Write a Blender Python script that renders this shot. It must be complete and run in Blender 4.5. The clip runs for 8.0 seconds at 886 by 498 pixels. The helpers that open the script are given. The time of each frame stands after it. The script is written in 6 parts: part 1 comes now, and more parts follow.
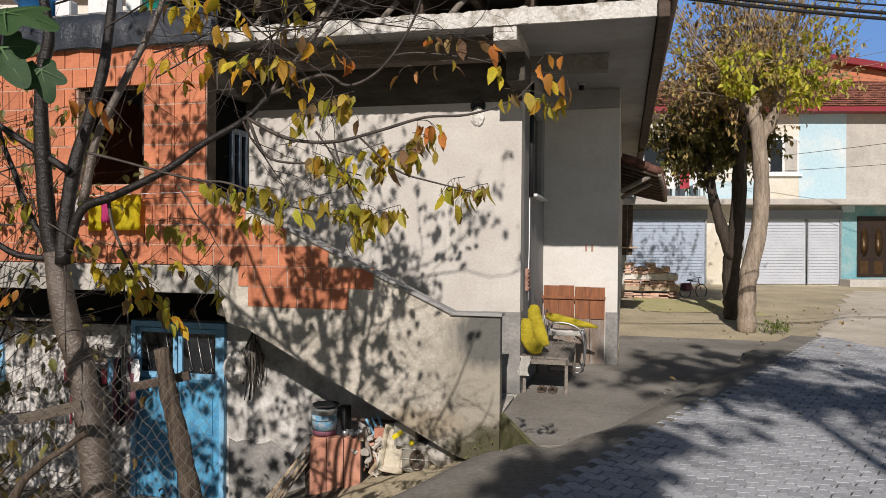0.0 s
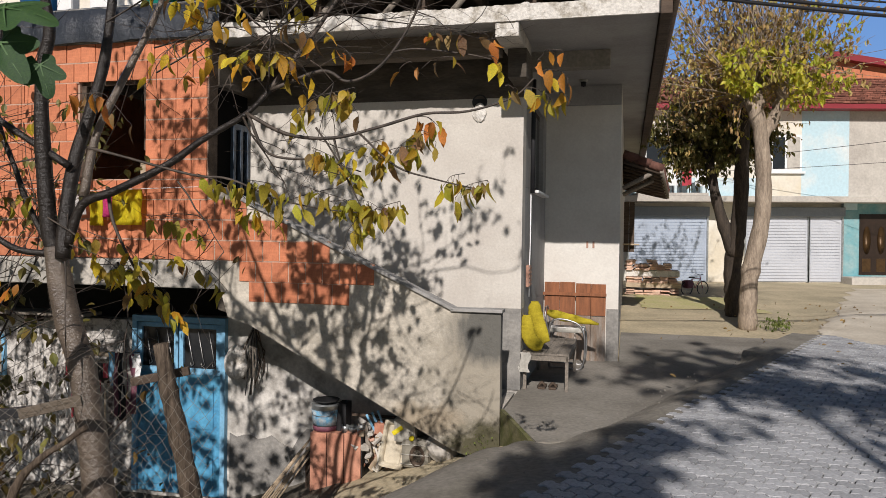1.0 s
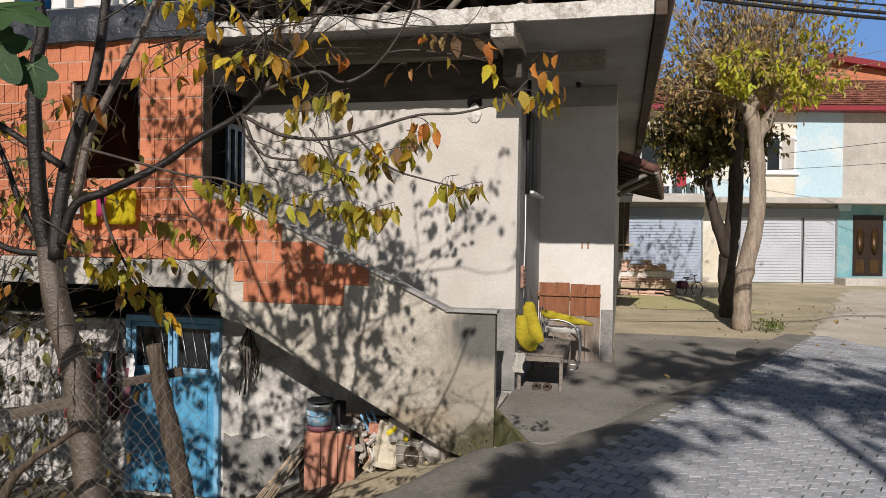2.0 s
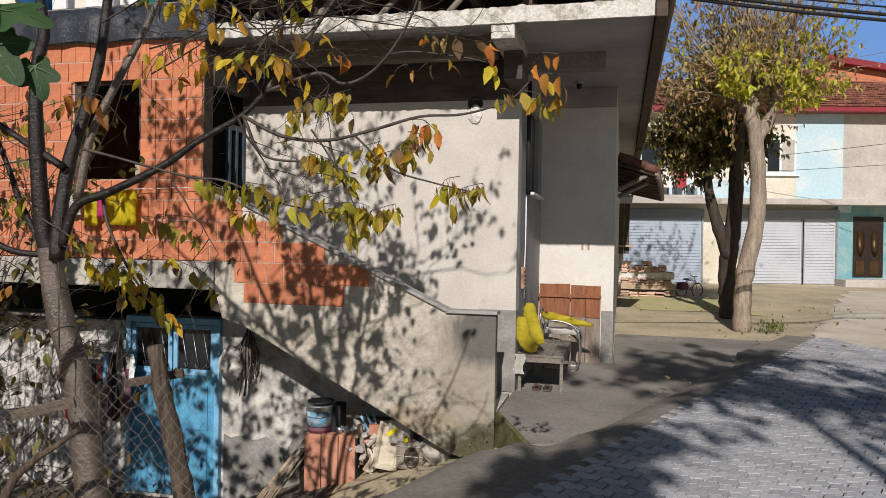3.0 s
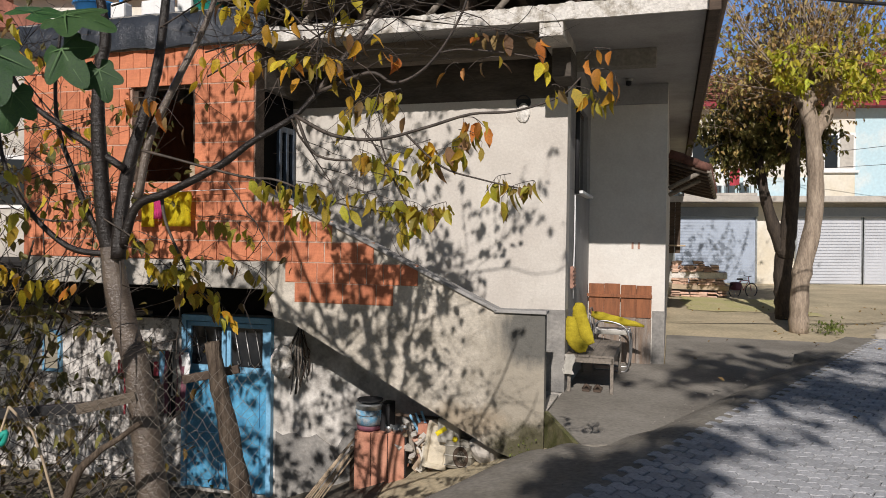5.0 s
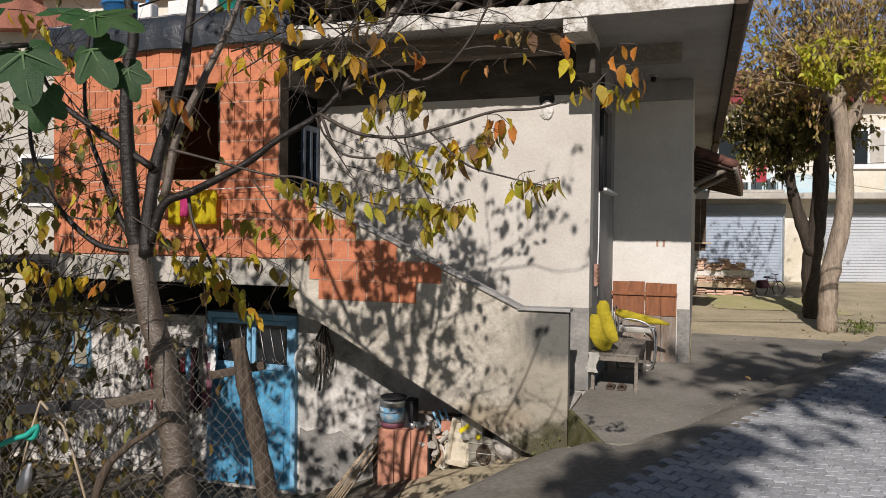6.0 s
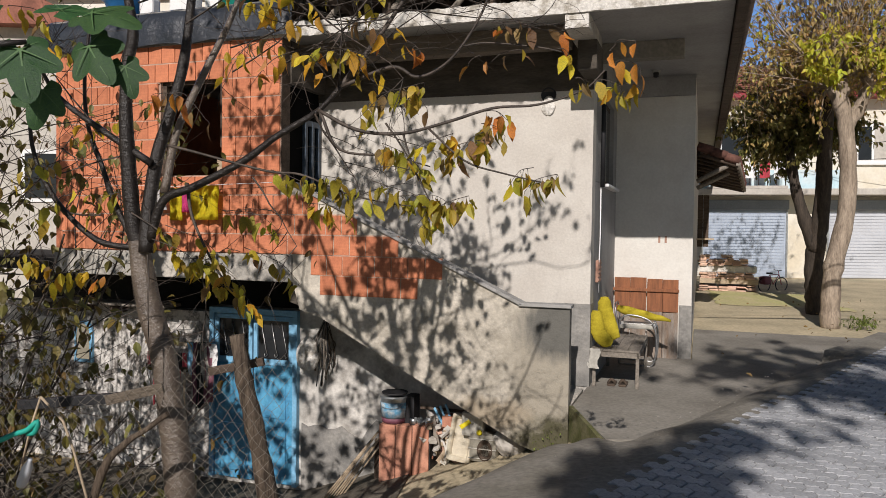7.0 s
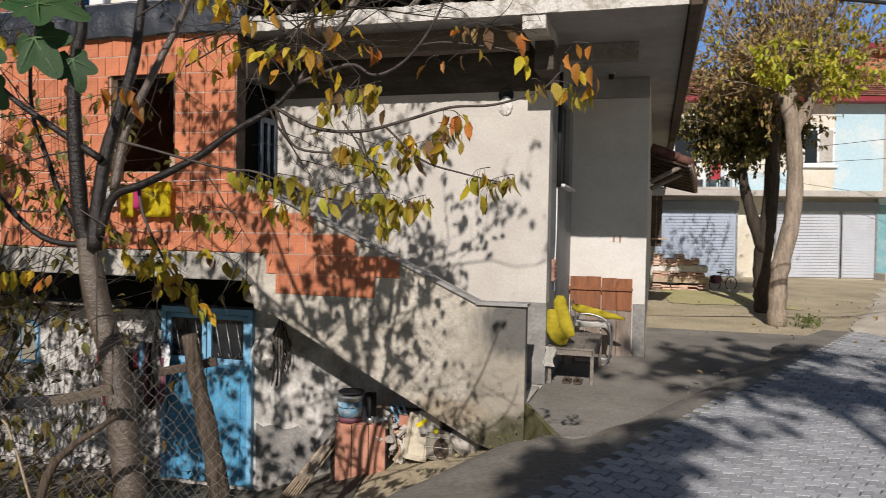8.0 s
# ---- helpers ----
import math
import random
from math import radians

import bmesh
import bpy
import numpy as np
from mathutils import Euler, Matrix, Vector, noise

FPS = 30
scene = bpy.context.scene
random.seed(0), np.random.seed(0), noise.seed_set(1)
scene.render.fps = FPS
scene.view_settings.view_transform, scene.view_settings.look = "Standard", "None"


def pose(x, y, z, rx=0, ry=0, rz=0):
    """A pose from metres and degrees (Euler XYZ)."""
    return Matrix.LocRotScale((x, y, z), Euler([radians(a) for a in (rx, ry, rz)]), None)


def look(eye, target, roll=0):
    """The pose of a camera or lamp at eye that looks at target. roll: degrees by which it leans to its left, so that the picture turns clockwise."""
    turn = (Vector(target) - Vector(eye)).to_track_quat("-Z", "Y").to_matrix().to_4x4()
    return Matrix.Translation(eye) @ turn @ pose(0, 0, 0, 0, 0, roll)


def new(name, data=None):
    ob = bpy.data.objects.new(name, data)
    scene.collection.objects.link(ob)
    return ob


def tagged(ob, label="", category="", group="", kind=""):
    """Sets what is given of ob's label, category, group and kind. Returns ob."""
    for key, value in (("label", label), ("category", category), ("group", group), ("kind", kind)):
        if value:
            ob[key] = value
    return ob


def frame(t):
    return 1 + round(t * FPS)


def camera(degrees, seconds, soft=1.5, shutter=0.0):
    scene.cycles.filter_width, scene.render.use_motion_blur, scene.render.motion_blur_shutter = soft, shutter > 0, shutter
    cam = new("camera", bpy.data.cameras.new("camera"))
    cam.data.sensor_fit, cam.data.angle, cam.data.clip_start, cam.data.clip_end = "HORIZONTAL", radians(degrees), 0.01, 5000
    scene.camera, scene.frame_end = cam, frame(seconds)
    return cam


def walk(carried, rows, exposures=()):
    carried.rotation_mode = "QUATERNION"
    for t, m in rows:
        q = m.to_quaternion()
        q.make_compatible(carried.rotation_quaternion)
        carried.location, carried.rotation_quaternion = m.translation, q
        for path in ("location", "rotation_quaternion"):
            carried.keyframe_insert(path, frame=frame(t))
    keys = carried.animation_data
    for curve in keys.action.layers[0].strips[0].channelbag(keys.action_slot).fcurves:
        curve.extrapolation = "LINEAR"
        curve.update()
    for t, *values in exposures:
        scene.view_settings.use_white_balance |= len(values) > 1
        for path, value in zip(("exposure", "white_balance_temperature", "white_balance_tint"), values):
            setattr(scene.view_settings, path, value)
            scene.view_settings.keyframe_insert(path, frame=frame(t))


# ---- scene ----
FOV = 62.19
cam = camera(FOV, 8.0, soft=0.65, shutter=0.5)
EYE = (0.0, 0.0, 1.65)
# time, pitch, lean, heading in degrees; sway to the side and up in metres
PATH = [(0, -0.679, -0.532, -0.077, -0.0032, -0.0046), (0.5, -0.924, -0.639, 0.139, -0.0012, -0.0017), (1, -1.004, -0.783, 0.073, 0.0076, -0.0009),
        (1.5, -1.021, -0.863, -0.219, 0.0148, 0.0027), (3, -0.945, -0.997, -0.290, 0.0085, 0.0087), (3.5, -0.894, -0.936, 0.381, 0.0012, 0.0004),
        (4, -0.935, -0.996, 1.329, -0.0092, 0.0028), (4.5, -0.915, -0.865, 2.319, -0.0101, -0.0044), (6, -1.157, -0.708, 5.095, -0.0178, -0.0061),
        (6.5, -1.328, -0.737, 5.550, -0.0124, -0.0025), (7, -1.514, -0.783, 5.338, 0.0025, 0.0000), (7.5, -1.632, -0.922, 4.257, 0.0058, 0.0051),
        (8, -1.571, -1.082, 2.053, 0.0077, 0.0018)]
walk(cam, [(t, pose(EYE[0] + dx, EYE[1], EYE[2] + dz, 90 + p, r, y)) for t, p, r, y, dx, dz in PATH], exposures=[(0.0, 0.0), (8.0, 0.0)])

# ---- light ----
SUN_AZ, SUN_EL = 8.5, 33.0          # heading of the light (degrees right of +y) and height
world = bpy.data.worlds.new("sky")
scene.world = world
world.use_nodes = True
wn = world.node_tree.nodes
sky = wn.new("ShaderNodeTexSky")
sky.sky_type, sky.sun_disc = "NISHITA", False
sky.ozone_density, sky.dust_density = 2.5, 0.3
sky.sun_elevation, sky.sun_rotation = radians(SUN_EL), radians(180 + SUN_AZ)
world.node_tree.links.new(sky.outputs[0], wn["Background"].inputs[0])
wn["Background"].inputs[1].default_value = 0.04
sun_data = bpy.data.lights.new("sun", "SUN")
sun_data.energy, sun_data.angle, sun_data.color = 4.5, radians(0.45), (1.0, 0.93, 0.885)
sun = new("sun", sun_data)
sun.matrix_world = look((0, 0, 0), (math.sin(radians(SUN_AZ)) * math.cos(radians(SUN_EL)),
                                   math.cos(radians(SUN_AZ)) * math.cos(radians(SUN_EL)), -math.sin(radians(SUN_EL))))

# ---- frames of reference ----
HM = pose(0.93, 8.7, 0, 0, 0, -14)   # house: x along the front, y into it, origin at the front corner
rng = random.Random(7)


def hw(x, y, z=0.0):
    """House place to world place."""
    return HM @ Vector((x, y, z))


# ---- materials ----
def mat(name, col, rough=0.8, metal=0.0, var=0.25, scale=6.0, col2=None, fine=60.0, bump=0.25, island=0.0, obj=0.0, stretch=(1, 1, 1),
        spec=0.4, mixlo=0.4, mixhi=0.65, trans=0.0, bscale=None, hue=0.0):
    """A surface: base colour with stains at one scale and grain at a finer one, bump, and differences from piece to piece."""
    m = bpy.data.materials.new(name)
    m.use_nodes = True
    nt = m.node_tree
    N, L = nt.nodes, nt.links
    b = N["Principled BSDF"]
    b.inputs["Roughness"].default_value = rough
    b.inputs["Metallic"].default_value = metal
    b.inputs["Specular IOR Level"].default_value = spec
    tc = N.new("ShaderNodeTexCoord")
    mp = N.new("ShaderNodeMapping")
    mp.inputs["Scale"].default_value = stretch
    L.new(tc.outputs["Object"], mp.inputs["Vector"])
    n1 = N.new("ShaderNodeTexNoise")
    n1.inputs["Scale"].default_value, n1.inputs["Detail"].default_value, n1.inputs["Roughness"].default_value = scale, 6, 0.65
    n2 = N.new("ShaderNodeTexNoise")
    n2.inputs["Scale"].default_value, n2.inputs["Detail"].default_value = fine, 4
    L.new(mp.outputs[0], n1.inputs["Vector"])
    L.new(mp.outputs[0], n2.inputs["Vector"])
    ramp = N.new("ShaderNodeMapRange")
    ramp.inputs[1].default_value, ramp.inputs[2].default_value = mixlo, mixhi
    L.new(n1.outputs["Fac"], ramp.inputs[0])
    mix = N.new("ShaderNodeMix")
    mix.data_type = "RGBA"
    c2 = col2 or tuple(c * (1 - var * 1.6) for c in col)
    mix.inputs[6].default_value, mix.inputs[7].default_value = (*col, 1), (*c2, 1)
    L.new(ramp.outputs[0], mix.inputs[0])
    hsv = N.new("ShaderNodeHueSaturation")
    mr = N.new("ShaderNodeMapRange")
    mr.inputs[1].default_value, mr.inputs[2].default_value = 0.25, 0.75
    mr.inputs[3].default_value, mr.inputs[4].default_value = 1 - var, 1 + var
    L.new(n2.outputs["Fac"], mr.inputs[0])
    val = mr.outputs[0]
    if island or obj:
        src = N.new("ShaderNodeNewGeometry").outputs["Random Per Island"] if island else N.new("ShaderNodeObjectInfo").outputs["Random"]
        k = island or obj
        m2 = N.new("ShaderNodeMapRange")
        m2.inputs[3].default_value, m2.inputs[4].default_value = 1 - k, 1 + k
        L.new(src, m2.inputs[0])
        mu = N.new("ShaderNodeMath")
        mu.operation = "MULTIPLY"
        L.new(val, mu.inputs[0])
        L.new(m2.outputs[0], mu.inputs[1])
        val = mu.outputs[0]
    if hue:
        hs = N.new("ShaderNodeNewGeometry").outputs["Random Per Island"] if island else N.new("ShaderNodeObjectInfo").outputs["Random"]
        wr = N.new("ShaderNodeMath")
        wr.operation = "MULTIPLY"
        wr.inputs[1].default_value = 7.31
        fr = N.new("ShaderNodeMath")
        fr.operation = "FRACT"
        hm = N.new("ShaderNodeMapRange")
        hm.inputs[3].default_value, hm.inputs[4].default_value = 0.5 - hue, 0.5 + hue
        L.new(hs, wr.inputs[0])
        L.new(wr.outputs[0], fr.inputs[0])
        L.new(fr.outputs[0], hm.inputs[0])
        L.new(hm.outputs[0], hsv.inputs["Hue"])
    L.new(val, hsv.inputs["Value"])
    L.new(mix.outputs[2], hsv.inputs["Color"])
    L.new(hsv.outputs[0], b.inputs["Base Color"])
    if bump:
        n3 = N.new("ShaderNodeTexNoise")
        n3.inputs["Scale"].default_value, n3.inputs["Detail"].default_value, n3.inputs["Roughness"].default_value = bscale or fine * 0.5, 8, 0.7
        L.new(mp.outputs[0], n3.inputs["Vector"])
        bp = N.new("ShaderNodeBump")
        bp.inputs["Strength"].default_value, bp.inputs["Distance"].default_value = bump, 0.02
        L.new(n3.outputs["Fac"], bp.inputs["Height"])
        L.new(bp.outputs[0], b.inputs["Normal"])
    if trans:
        t = N.new("ShaderNodeBsdfTranslucent")
        L.new(hsv.outputs[0], t.inputs[0])
        ms = N.new("ShaderNodeMixShader")
        ms.inputs[0].default_value = trans
        L.new(b.outputs[0], ms.inputs[1])
        L.new(t.outputs[0], ms.inputs[2])
        L.new(ms.outputs[0], N["Material Output"].inputs[0])
    return m


M = {}
M["plaster"] = mat("plaster", (0.585, 0.55, 0.495), 0.9, var=0.08, scale=1.3, col2=(0.50, 0.46, 0.41), fine=35, bump=0.35)
M["plaster_rough"] = mat("plaster_rough", (0.52, 0.48, 0.42), 0.92, var=0.16, scale=2.2, col2=(0.27, 0.26, 0.235), fine=28, bump=0.7)
M["plaster_dark"] = mat("plaster_dark", (0.31, 0.295, 0.27), 0.92, var=0.2, scale=2.6, col2=(0.17, 0.165, 0.155), fine=22, bump=0.7)
M["plaster_grey"] = mat("plaster_grey", (0.36, 0.35, 0.335), 0.9, var=0.1, scale=1.1, col2=(0.26, 0.25, 0.235), fine=30, bump=0.3)
# pale patches: whitewash plus painted sun dapples on a dark base
M["dappled_rubble"] = mat("dappled_rubble", (0.16, 0.145, 0.13), 0.95, var=0.25, scale=4.5, col2=(0.58, 0.55, 0.51), fine=18, bump=0.9, mixlo=0.42, mixhi=0.54)
# dark brown; also carries shade for wall head, doorway lintel and stair underside
M["brown_shade_concrete"] = mat("brown_shade_concrete", (0.10, 0.085, 0.068), 0.95, var=0.2, scale=2.5, col2=(0.06, 0.05, 0.04), fine=24, stretch=(0.7, 1, 3), bump=0.7)
M["whitewash"] = mat("whitewash", (0.66, 0.63, 0.58), 0.9, var=0.15, scale=3.0, col2=(0.33, 0.31, 0.28), fine=20, bump=0.7)
M["concrete"] = mat("concrete", (0.265, 0.245, 0.21), 0.9, var=0.2, scale=0.9, col2=(0.165, 0.15, 0.125), fine=24, bump=0.35)
M["concrete_edge"] = mat("concrete_edge", (0.68, 0.65, 0.60), 0.9, var=0.2, scale=7, col2=(0.40, 0.365, 0.31), fine=40, bump=1.0, mixlo=0.5, mixhi=0.62)
M["ground"] = mat("ground", (0.50, 0.42, 0.28), 0.95, var=0.2, scale=0.6, col2=(0.33, 0.285, 0.19), fine=18, bump=0.5)
M["pale_road"] = mat("pale_road", (0.60, 0.54, 0.44), 0.95, var=0.14, scale=0.7, col2=(0.46, 0.40, 0.31), fine=20, bump=0.4)
M["mossy_earth"] = mat("mossy_earth", (0.42, 0.40, 0.17), 0.95, var=0.2, scale=1.2, col2=(0.50, 0.42, 0.25), fine=20, bump=0.5)
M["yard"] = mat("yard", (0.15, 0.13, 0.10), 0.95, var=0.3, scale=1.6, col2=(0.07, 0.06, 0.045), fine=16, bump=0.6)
M["paver"] = mat("paver", (0.41, 0.415, 0.425), 0.85, var=0.22, scale=1.2, col2=(0.27, 0.272, 0.28), fine=40, bump=0.3, island=0.16)
M["paver_o"] = mat("paver_o", (0.41, 0.415, 0.425), 0.85, var=0.22, scale=1.2, col2=(0.27, 0.272, 0.28), fine=40, bump=0.3, obj=0.16)
M["joint"] = mat("joint", (0.06, 0.053, 0.05), 0.95, var=0.25, fine=50)
M["brick"] = mat("brick", (0.58, 0.21, 0.105), 0.85, var=0.14, scale=3.5, col2=(0.45, 0.15, 0.078), fine=45, bump=0.3, obj=0.14)
M["brick_i"] = mat("brick_i", (0.58, 0.21, 0.105), 0.85, var=0.14, scale=3.5, col2=(0.45, 0.15, 0.078), fine=45, bump=0.3, island=0.14)
M["mortar"] = mat("mortar", (0.55, 0.36, 0.27), 0.95, var=0.2, scale=6, fine=40, bump=0.6)
# near-black that paints the missing light inside rooms and recess
M["unlit_dark"] = mat("unlit_dark", (0.025, 0.022, 0.02), 0.95, var=0.2)
M["membrane"] = mat("membrane", (0.03, 0.035, 0.044), 0.28, var=0.2, scale=4, fine=14, bump=0.9, bscale=9, spec=0.5)
M["wood_dark"] = mat("wood_dark", (0.10, 0.07, 0.05), 0.8, var=0.3, scale=3, fine=50, stretch=(1, 6, 6), bump=0.4)
M["wood_grey"] = mat("wood_grey", (0.27, 0.235, 0.195), 0.85, var=0.25, scale=4, fine=45, stretch=(6, 1, 6), bump=0.5)
M["wood_board"] = mat("wood_board", (0.16, 0.13, 0.10), 0.9, var=0.3, scale=3, col2=(0.12, 0.095, 0.07), fine=30, stretch=(0.6, 5, 8), bump=0.7)
M["wood_red"] = mat("wood_red", (0.30, 0.115, 0.05), 0.7, var=0.2, scale=3, col2=(0.19, 0.075, 0.035), fine=40, stretch=(8, 8, 1), bump=0.4)
M["wood_pale"] = mat("wood_pale", (0.46, 0.36, 0.25), 0.85, var=0.2, scale=4, fine=40, stretch=(1, 5, 5))
M["blue_paint"] = mat("blue_paint", (0.11, 0.37, 0.57), 0.45, var=0.18, scale=3, col2=(0.07, 0.26, 0.45), fine=30, bump=0.2)
M["blue_light"] = mat("blue_light", (0.22, 0.47, 0.68), 0.5, var=0.12, scale=4, fine=30, bump=0.15)
M["glass_dark"] = mat("glass_dark", (0.02, 0.022, 0.025), 0.08, var=0.1, bump=0.0, spec=0.5)
M["bark"] = mat("bark", (0.016, 0.012, 0.010), 0.38, var=0.3, scale=9, mixlo=0.58, mixhi=0.76, col2=(0.07, 0.06, 0.052), fine=40, stretch=(1, 1, 3), bump=0.5, spec=0.45)
# paler copy of bark for sunlit wood; shaded limbs use the darker one
M["bark_sunlit"] = mat("bark_sunlit", (0.13, 0.10, 0.075), 0.3, var=0.2, scale=5, mixlo=0.4, mixhi=0.7, col2=(0.065, 0.048, 0.036), fine=50, stretch=(1, 1, 2.2), bump=0.55, spec=0.7)
# darkened copy of the pale bark, with crown shade in its colour
M["bark_shaded"] = mat("bark_shaded", (0.065, 0.05, 0.038), 0.9, var=0.3, scale=4, col2=(0.028, 0.022, 0.017), fine=20, stretch=(3, 3, 0.6), bump=0.9)
M["bark_thin"] = mat("bark_thin", (0.075, 0.058, 0.046), 0.6, var=0.35, scale=9, col2=(0.03, 0.023, 0.018), fine=60, bump=0.3)
M["bark_pale"] = mat("bark_pale", (0.36, 0.29, 0.22), 0.9, var=0.3, scale=4, col2=(0.20, 0.155, 0.115), fine=20, stretch=(3, 3, 0.6), bump=0.9)
M["log"] = mat("log", (0.15, 0.115, 0.085), 0.95, var=0.4, scale=9, col2=(0.055, 0.04, 0.03), fine=40, stretch=(4, 4, 0.7), bump=1.0, spec=0.2)
M["leaf_yellow"] = mat("leaf_yellow", (0.60, 0.41, 0.035), 0.5, var=0.2, scale=3, col2=(0.34, 0.31, 0.03), fine=30, bump=0.1, island=0.35, trans=0.45)
M["leaf_mustard"] = mat("leaf_mustard", (0.44, 0.34, 0.035), 0.5, var=0.2, scale=3, col2=(0.28, 0.25, 0.03), fine=30, bump=0.1, island=0.35, trans=0.45, hue=0.03)
M["leaf_orange"] = mat("leaf_orange", (0.52, 0.20, 0.03), 0.5, var=0.2, scale=3, col2=(0.36, 0.16, 0.03), fine=30, bump=0.1, island=0.3, trans=0.4)
M["leaf_olive"] = mat("leaf_olive", (0.12, 0.10, 0.025), 0.55, var=0.25, scale=2, col2=(0.19, 0.13, 0.03), fine=30, bump=0.1, island=0.4, trans=0.4, hue=0.03)
M["leaf_umber"] = mat("leaf_umber", (0.46, 0.34, 0.12), 0.65, var=0.25, scale=2, col2=(0.38, 0.27, 0.10), fine=30, bump=0.1, island=0.4, trans=0.35, hue=0.03)
M["leaf_green"] = mat("leaf_green", (0.14, 0.14, 0.04), 0.5, var=0.25, scale=2, col2=(0.20, 0.165, 0.05), fine=25, bump=0.2, island=0.35, trans=0.35, hue=0.02)
M["concrete_dark"] = mat("concrete_dark", (0.235, 0.217, 0.185), 0.9, var=0.25, scale=1.6, col2=(0.17, 0.155, 0.125), fine=24, bump=0.5)
M["vein"] = mat("vein", (0.075, 0.145, 0.05), 0.5, var=0.1)
M["leaf_lime"] = mat("leaf_lime", (0.56, 0.54, 0.06), 0.5, var=0.2, scale=2, fine=25, bump=0.1, island=0.35, trans=0.45, hue=0.03)
M["leaf_dry"] = mat("leaf_dry", (0.32, 0.215, 0.08), 0.7, var=0.25, scale=2, fine=30, bump=0.1, island=0.4, trans=0.3)
M["metal"] = mat("metal", (0.42, 0.42, 0.42), 0.4, metal=0.9, var=0.15, fine=30, bump=0.05)
M["wire"] = mat("wire", (0.27, 0.24, 0.20), 0.6, metal=0.3, var=0.2, bump=0)
M["shutter"] = mat("shutter", (0.54, 0.56, 0.60), 0.5, metal=0.1, var=0.06, scale=1, fine=20, bump=0.05)
# bluish darker shutter copy: sky-lit tree shade put into the colour
M["shutter_shade"] = mat("shutter_shade", (0.42, 0.48, 0.57), 0.5, metal=0.1, var=0.08, scale=1, fine=20, bump=0.05)
M["shutter_grey"] = mat("shutter_grey", (0.25, 0.28, 0.32), 0.55, metal=0.1, var=0.1, scale=1, fine=20, bump=0.05)
M["wood_faded"] = mat("wood_faded", (0.25, 0.18, 0.13), 0.88, var=0.3, scale=3, col2=(0.30, 0.27, 0.24), fine=45, stretch=(7, 7, 0.7), bump=0.5)
M["ceramic"] = mat("ceramic", (0.62, 0.56, 0.44), 0.4, var=0.15, scale=4, col2=(0.42, 0.36, 0.26), fine=30, bump=0.15)
M["bucket_grey"] = mat("bucket_grey", (0.27, 0.25, 0.205), 0.6, var=0.2, scale=6, col2=(0.17, 0.155, 0.125), fine=25, bump=0.2)
M["tile_old"] = mat("tile_old", (0.13, 0.06, 0.045), 0.9, var=0.25, scale=3, fine=20, bump=0.5, island=0.3)
# blacker than any surface; paints the doorway's deep shade
M["unlit_black"] = mat("unlit_black", (0.004, 0.004, 0.004), 0.95, var=0.1, bump=0.0, spec=0.1)
M["porch_white"] = mat("porch_white", (0.69, 0.665, 0.61), 0.9, var=0.06, scale=1.2, col2=(0.62, 0.585, 0.53), fine=35, bump=0.3)
M["clay_old"] = mat("clay_old", (0.66, 0.47, 0.36), 0.9, var=0.2, scale=6, col2=(0.54, 0.33, 0.23), fine=30, bump=0.4, obj=0.2)
M["black"] = mat("black", (0.02, 0.02, 0.022), 0.6, var=0.2, bump=0.1)
M["white"] = mat("white", (0.78, 0.78, 0.77), 0.5, var=0.06, bump=0.05)
M["yellow"] = mat("yellow", (0.80, 0.66, 0.02), 0.75, var=0.1, scale=8, fine=60, bump=0.3)
M["ochre"] = mat("ochre", (0.43, 0.345, 0.03), 0.9, var=0.15, scale=5, col2=(0.31, 0.245, 0.02), fine=70, bump=0.5, bscale=14, spec=0.15)
M["pink"] = mat("pink", (0.75, 0.07, 0.28), 0.8, var=0.1, fine=60)
M["red"] = mat("red", (0.45, 0.05, 0.07), 0.7, var=0.2, fine=40)
M["tile_red"] = mat("tile_red", (0.25, 0.10, 0.068), 0.85, var=0.25, scale=2, fine=20, bump=0.4, island=0.3)
M["red_metal"] = mat("red_metal", (0.27, 0.035, 0.045), 0.4, var=0.08, scale=1)
M["cream"] = mat("cream", (0.72, 0.69, 0.61), 0.9, var=0.07, scale=0.5, col2=(0.62, 0.56, 0.44), fine=10, bump=0.2)
M["pale_blue"] = mat("pale_blue", (0.46, 0.62, 0.68), 0.9, var=0.08, scale=0.7, col2=(0.64, 0.68, 0.67), fine=10, bump=0.2, mixlo=0.5, mixhi=0.7)
M["teal"] = mat("teal", (0.14, 0.34, 0.38), 0.8, var=0.1, scale=1.2, col2=(0.30, 0.42, 0.42), fine=12, bump=0.2)
M["patch_grey"] = mat("patch_grey", (0.50, 0.47, 0.42), 0.95, var=0.12, scale=1.1, col2=(0.40, 0.37, 0.33), fine=12, bump=0.4)
M["brown_door"] = mat("brown_door", (0.03, 0.018, 0.012), 0.4, var=0.25, scale=5, fine=30)
M["gold"] = mat("gold", (0.09, 0.05, 0.02), 0.4, metal=0.4, var=0.2)
M["steel_blue"] = mat("steel_blue", (0.07, 0.095, 0.13), 0.5, var=0.1)
M["clay"] = mat("clay", (0.55, 0.27, 0.18), 0.85, var=0.12, scale=4, col2=(0.46, 0.20, 0.13), fine=40, bump=0.3)
M["clay_pale"] = mat("clay_pale", (0.50, 0.31, 0.23), 0.85, var=0.2, scale=4, col2=(0.34, 0.18, 0.13), fine=30, bump=0.4, obj=0.3)
M["label_blue"] = mat("label_blue", (0.13, 0.33, 0.50), 0.5, var=0.2, scale=12, col2=(0.45, 0.48, 0.48))
M["maroon"] = mat("maroon", (0.20, 0.07, 0.10), 0.6, var=0.2)
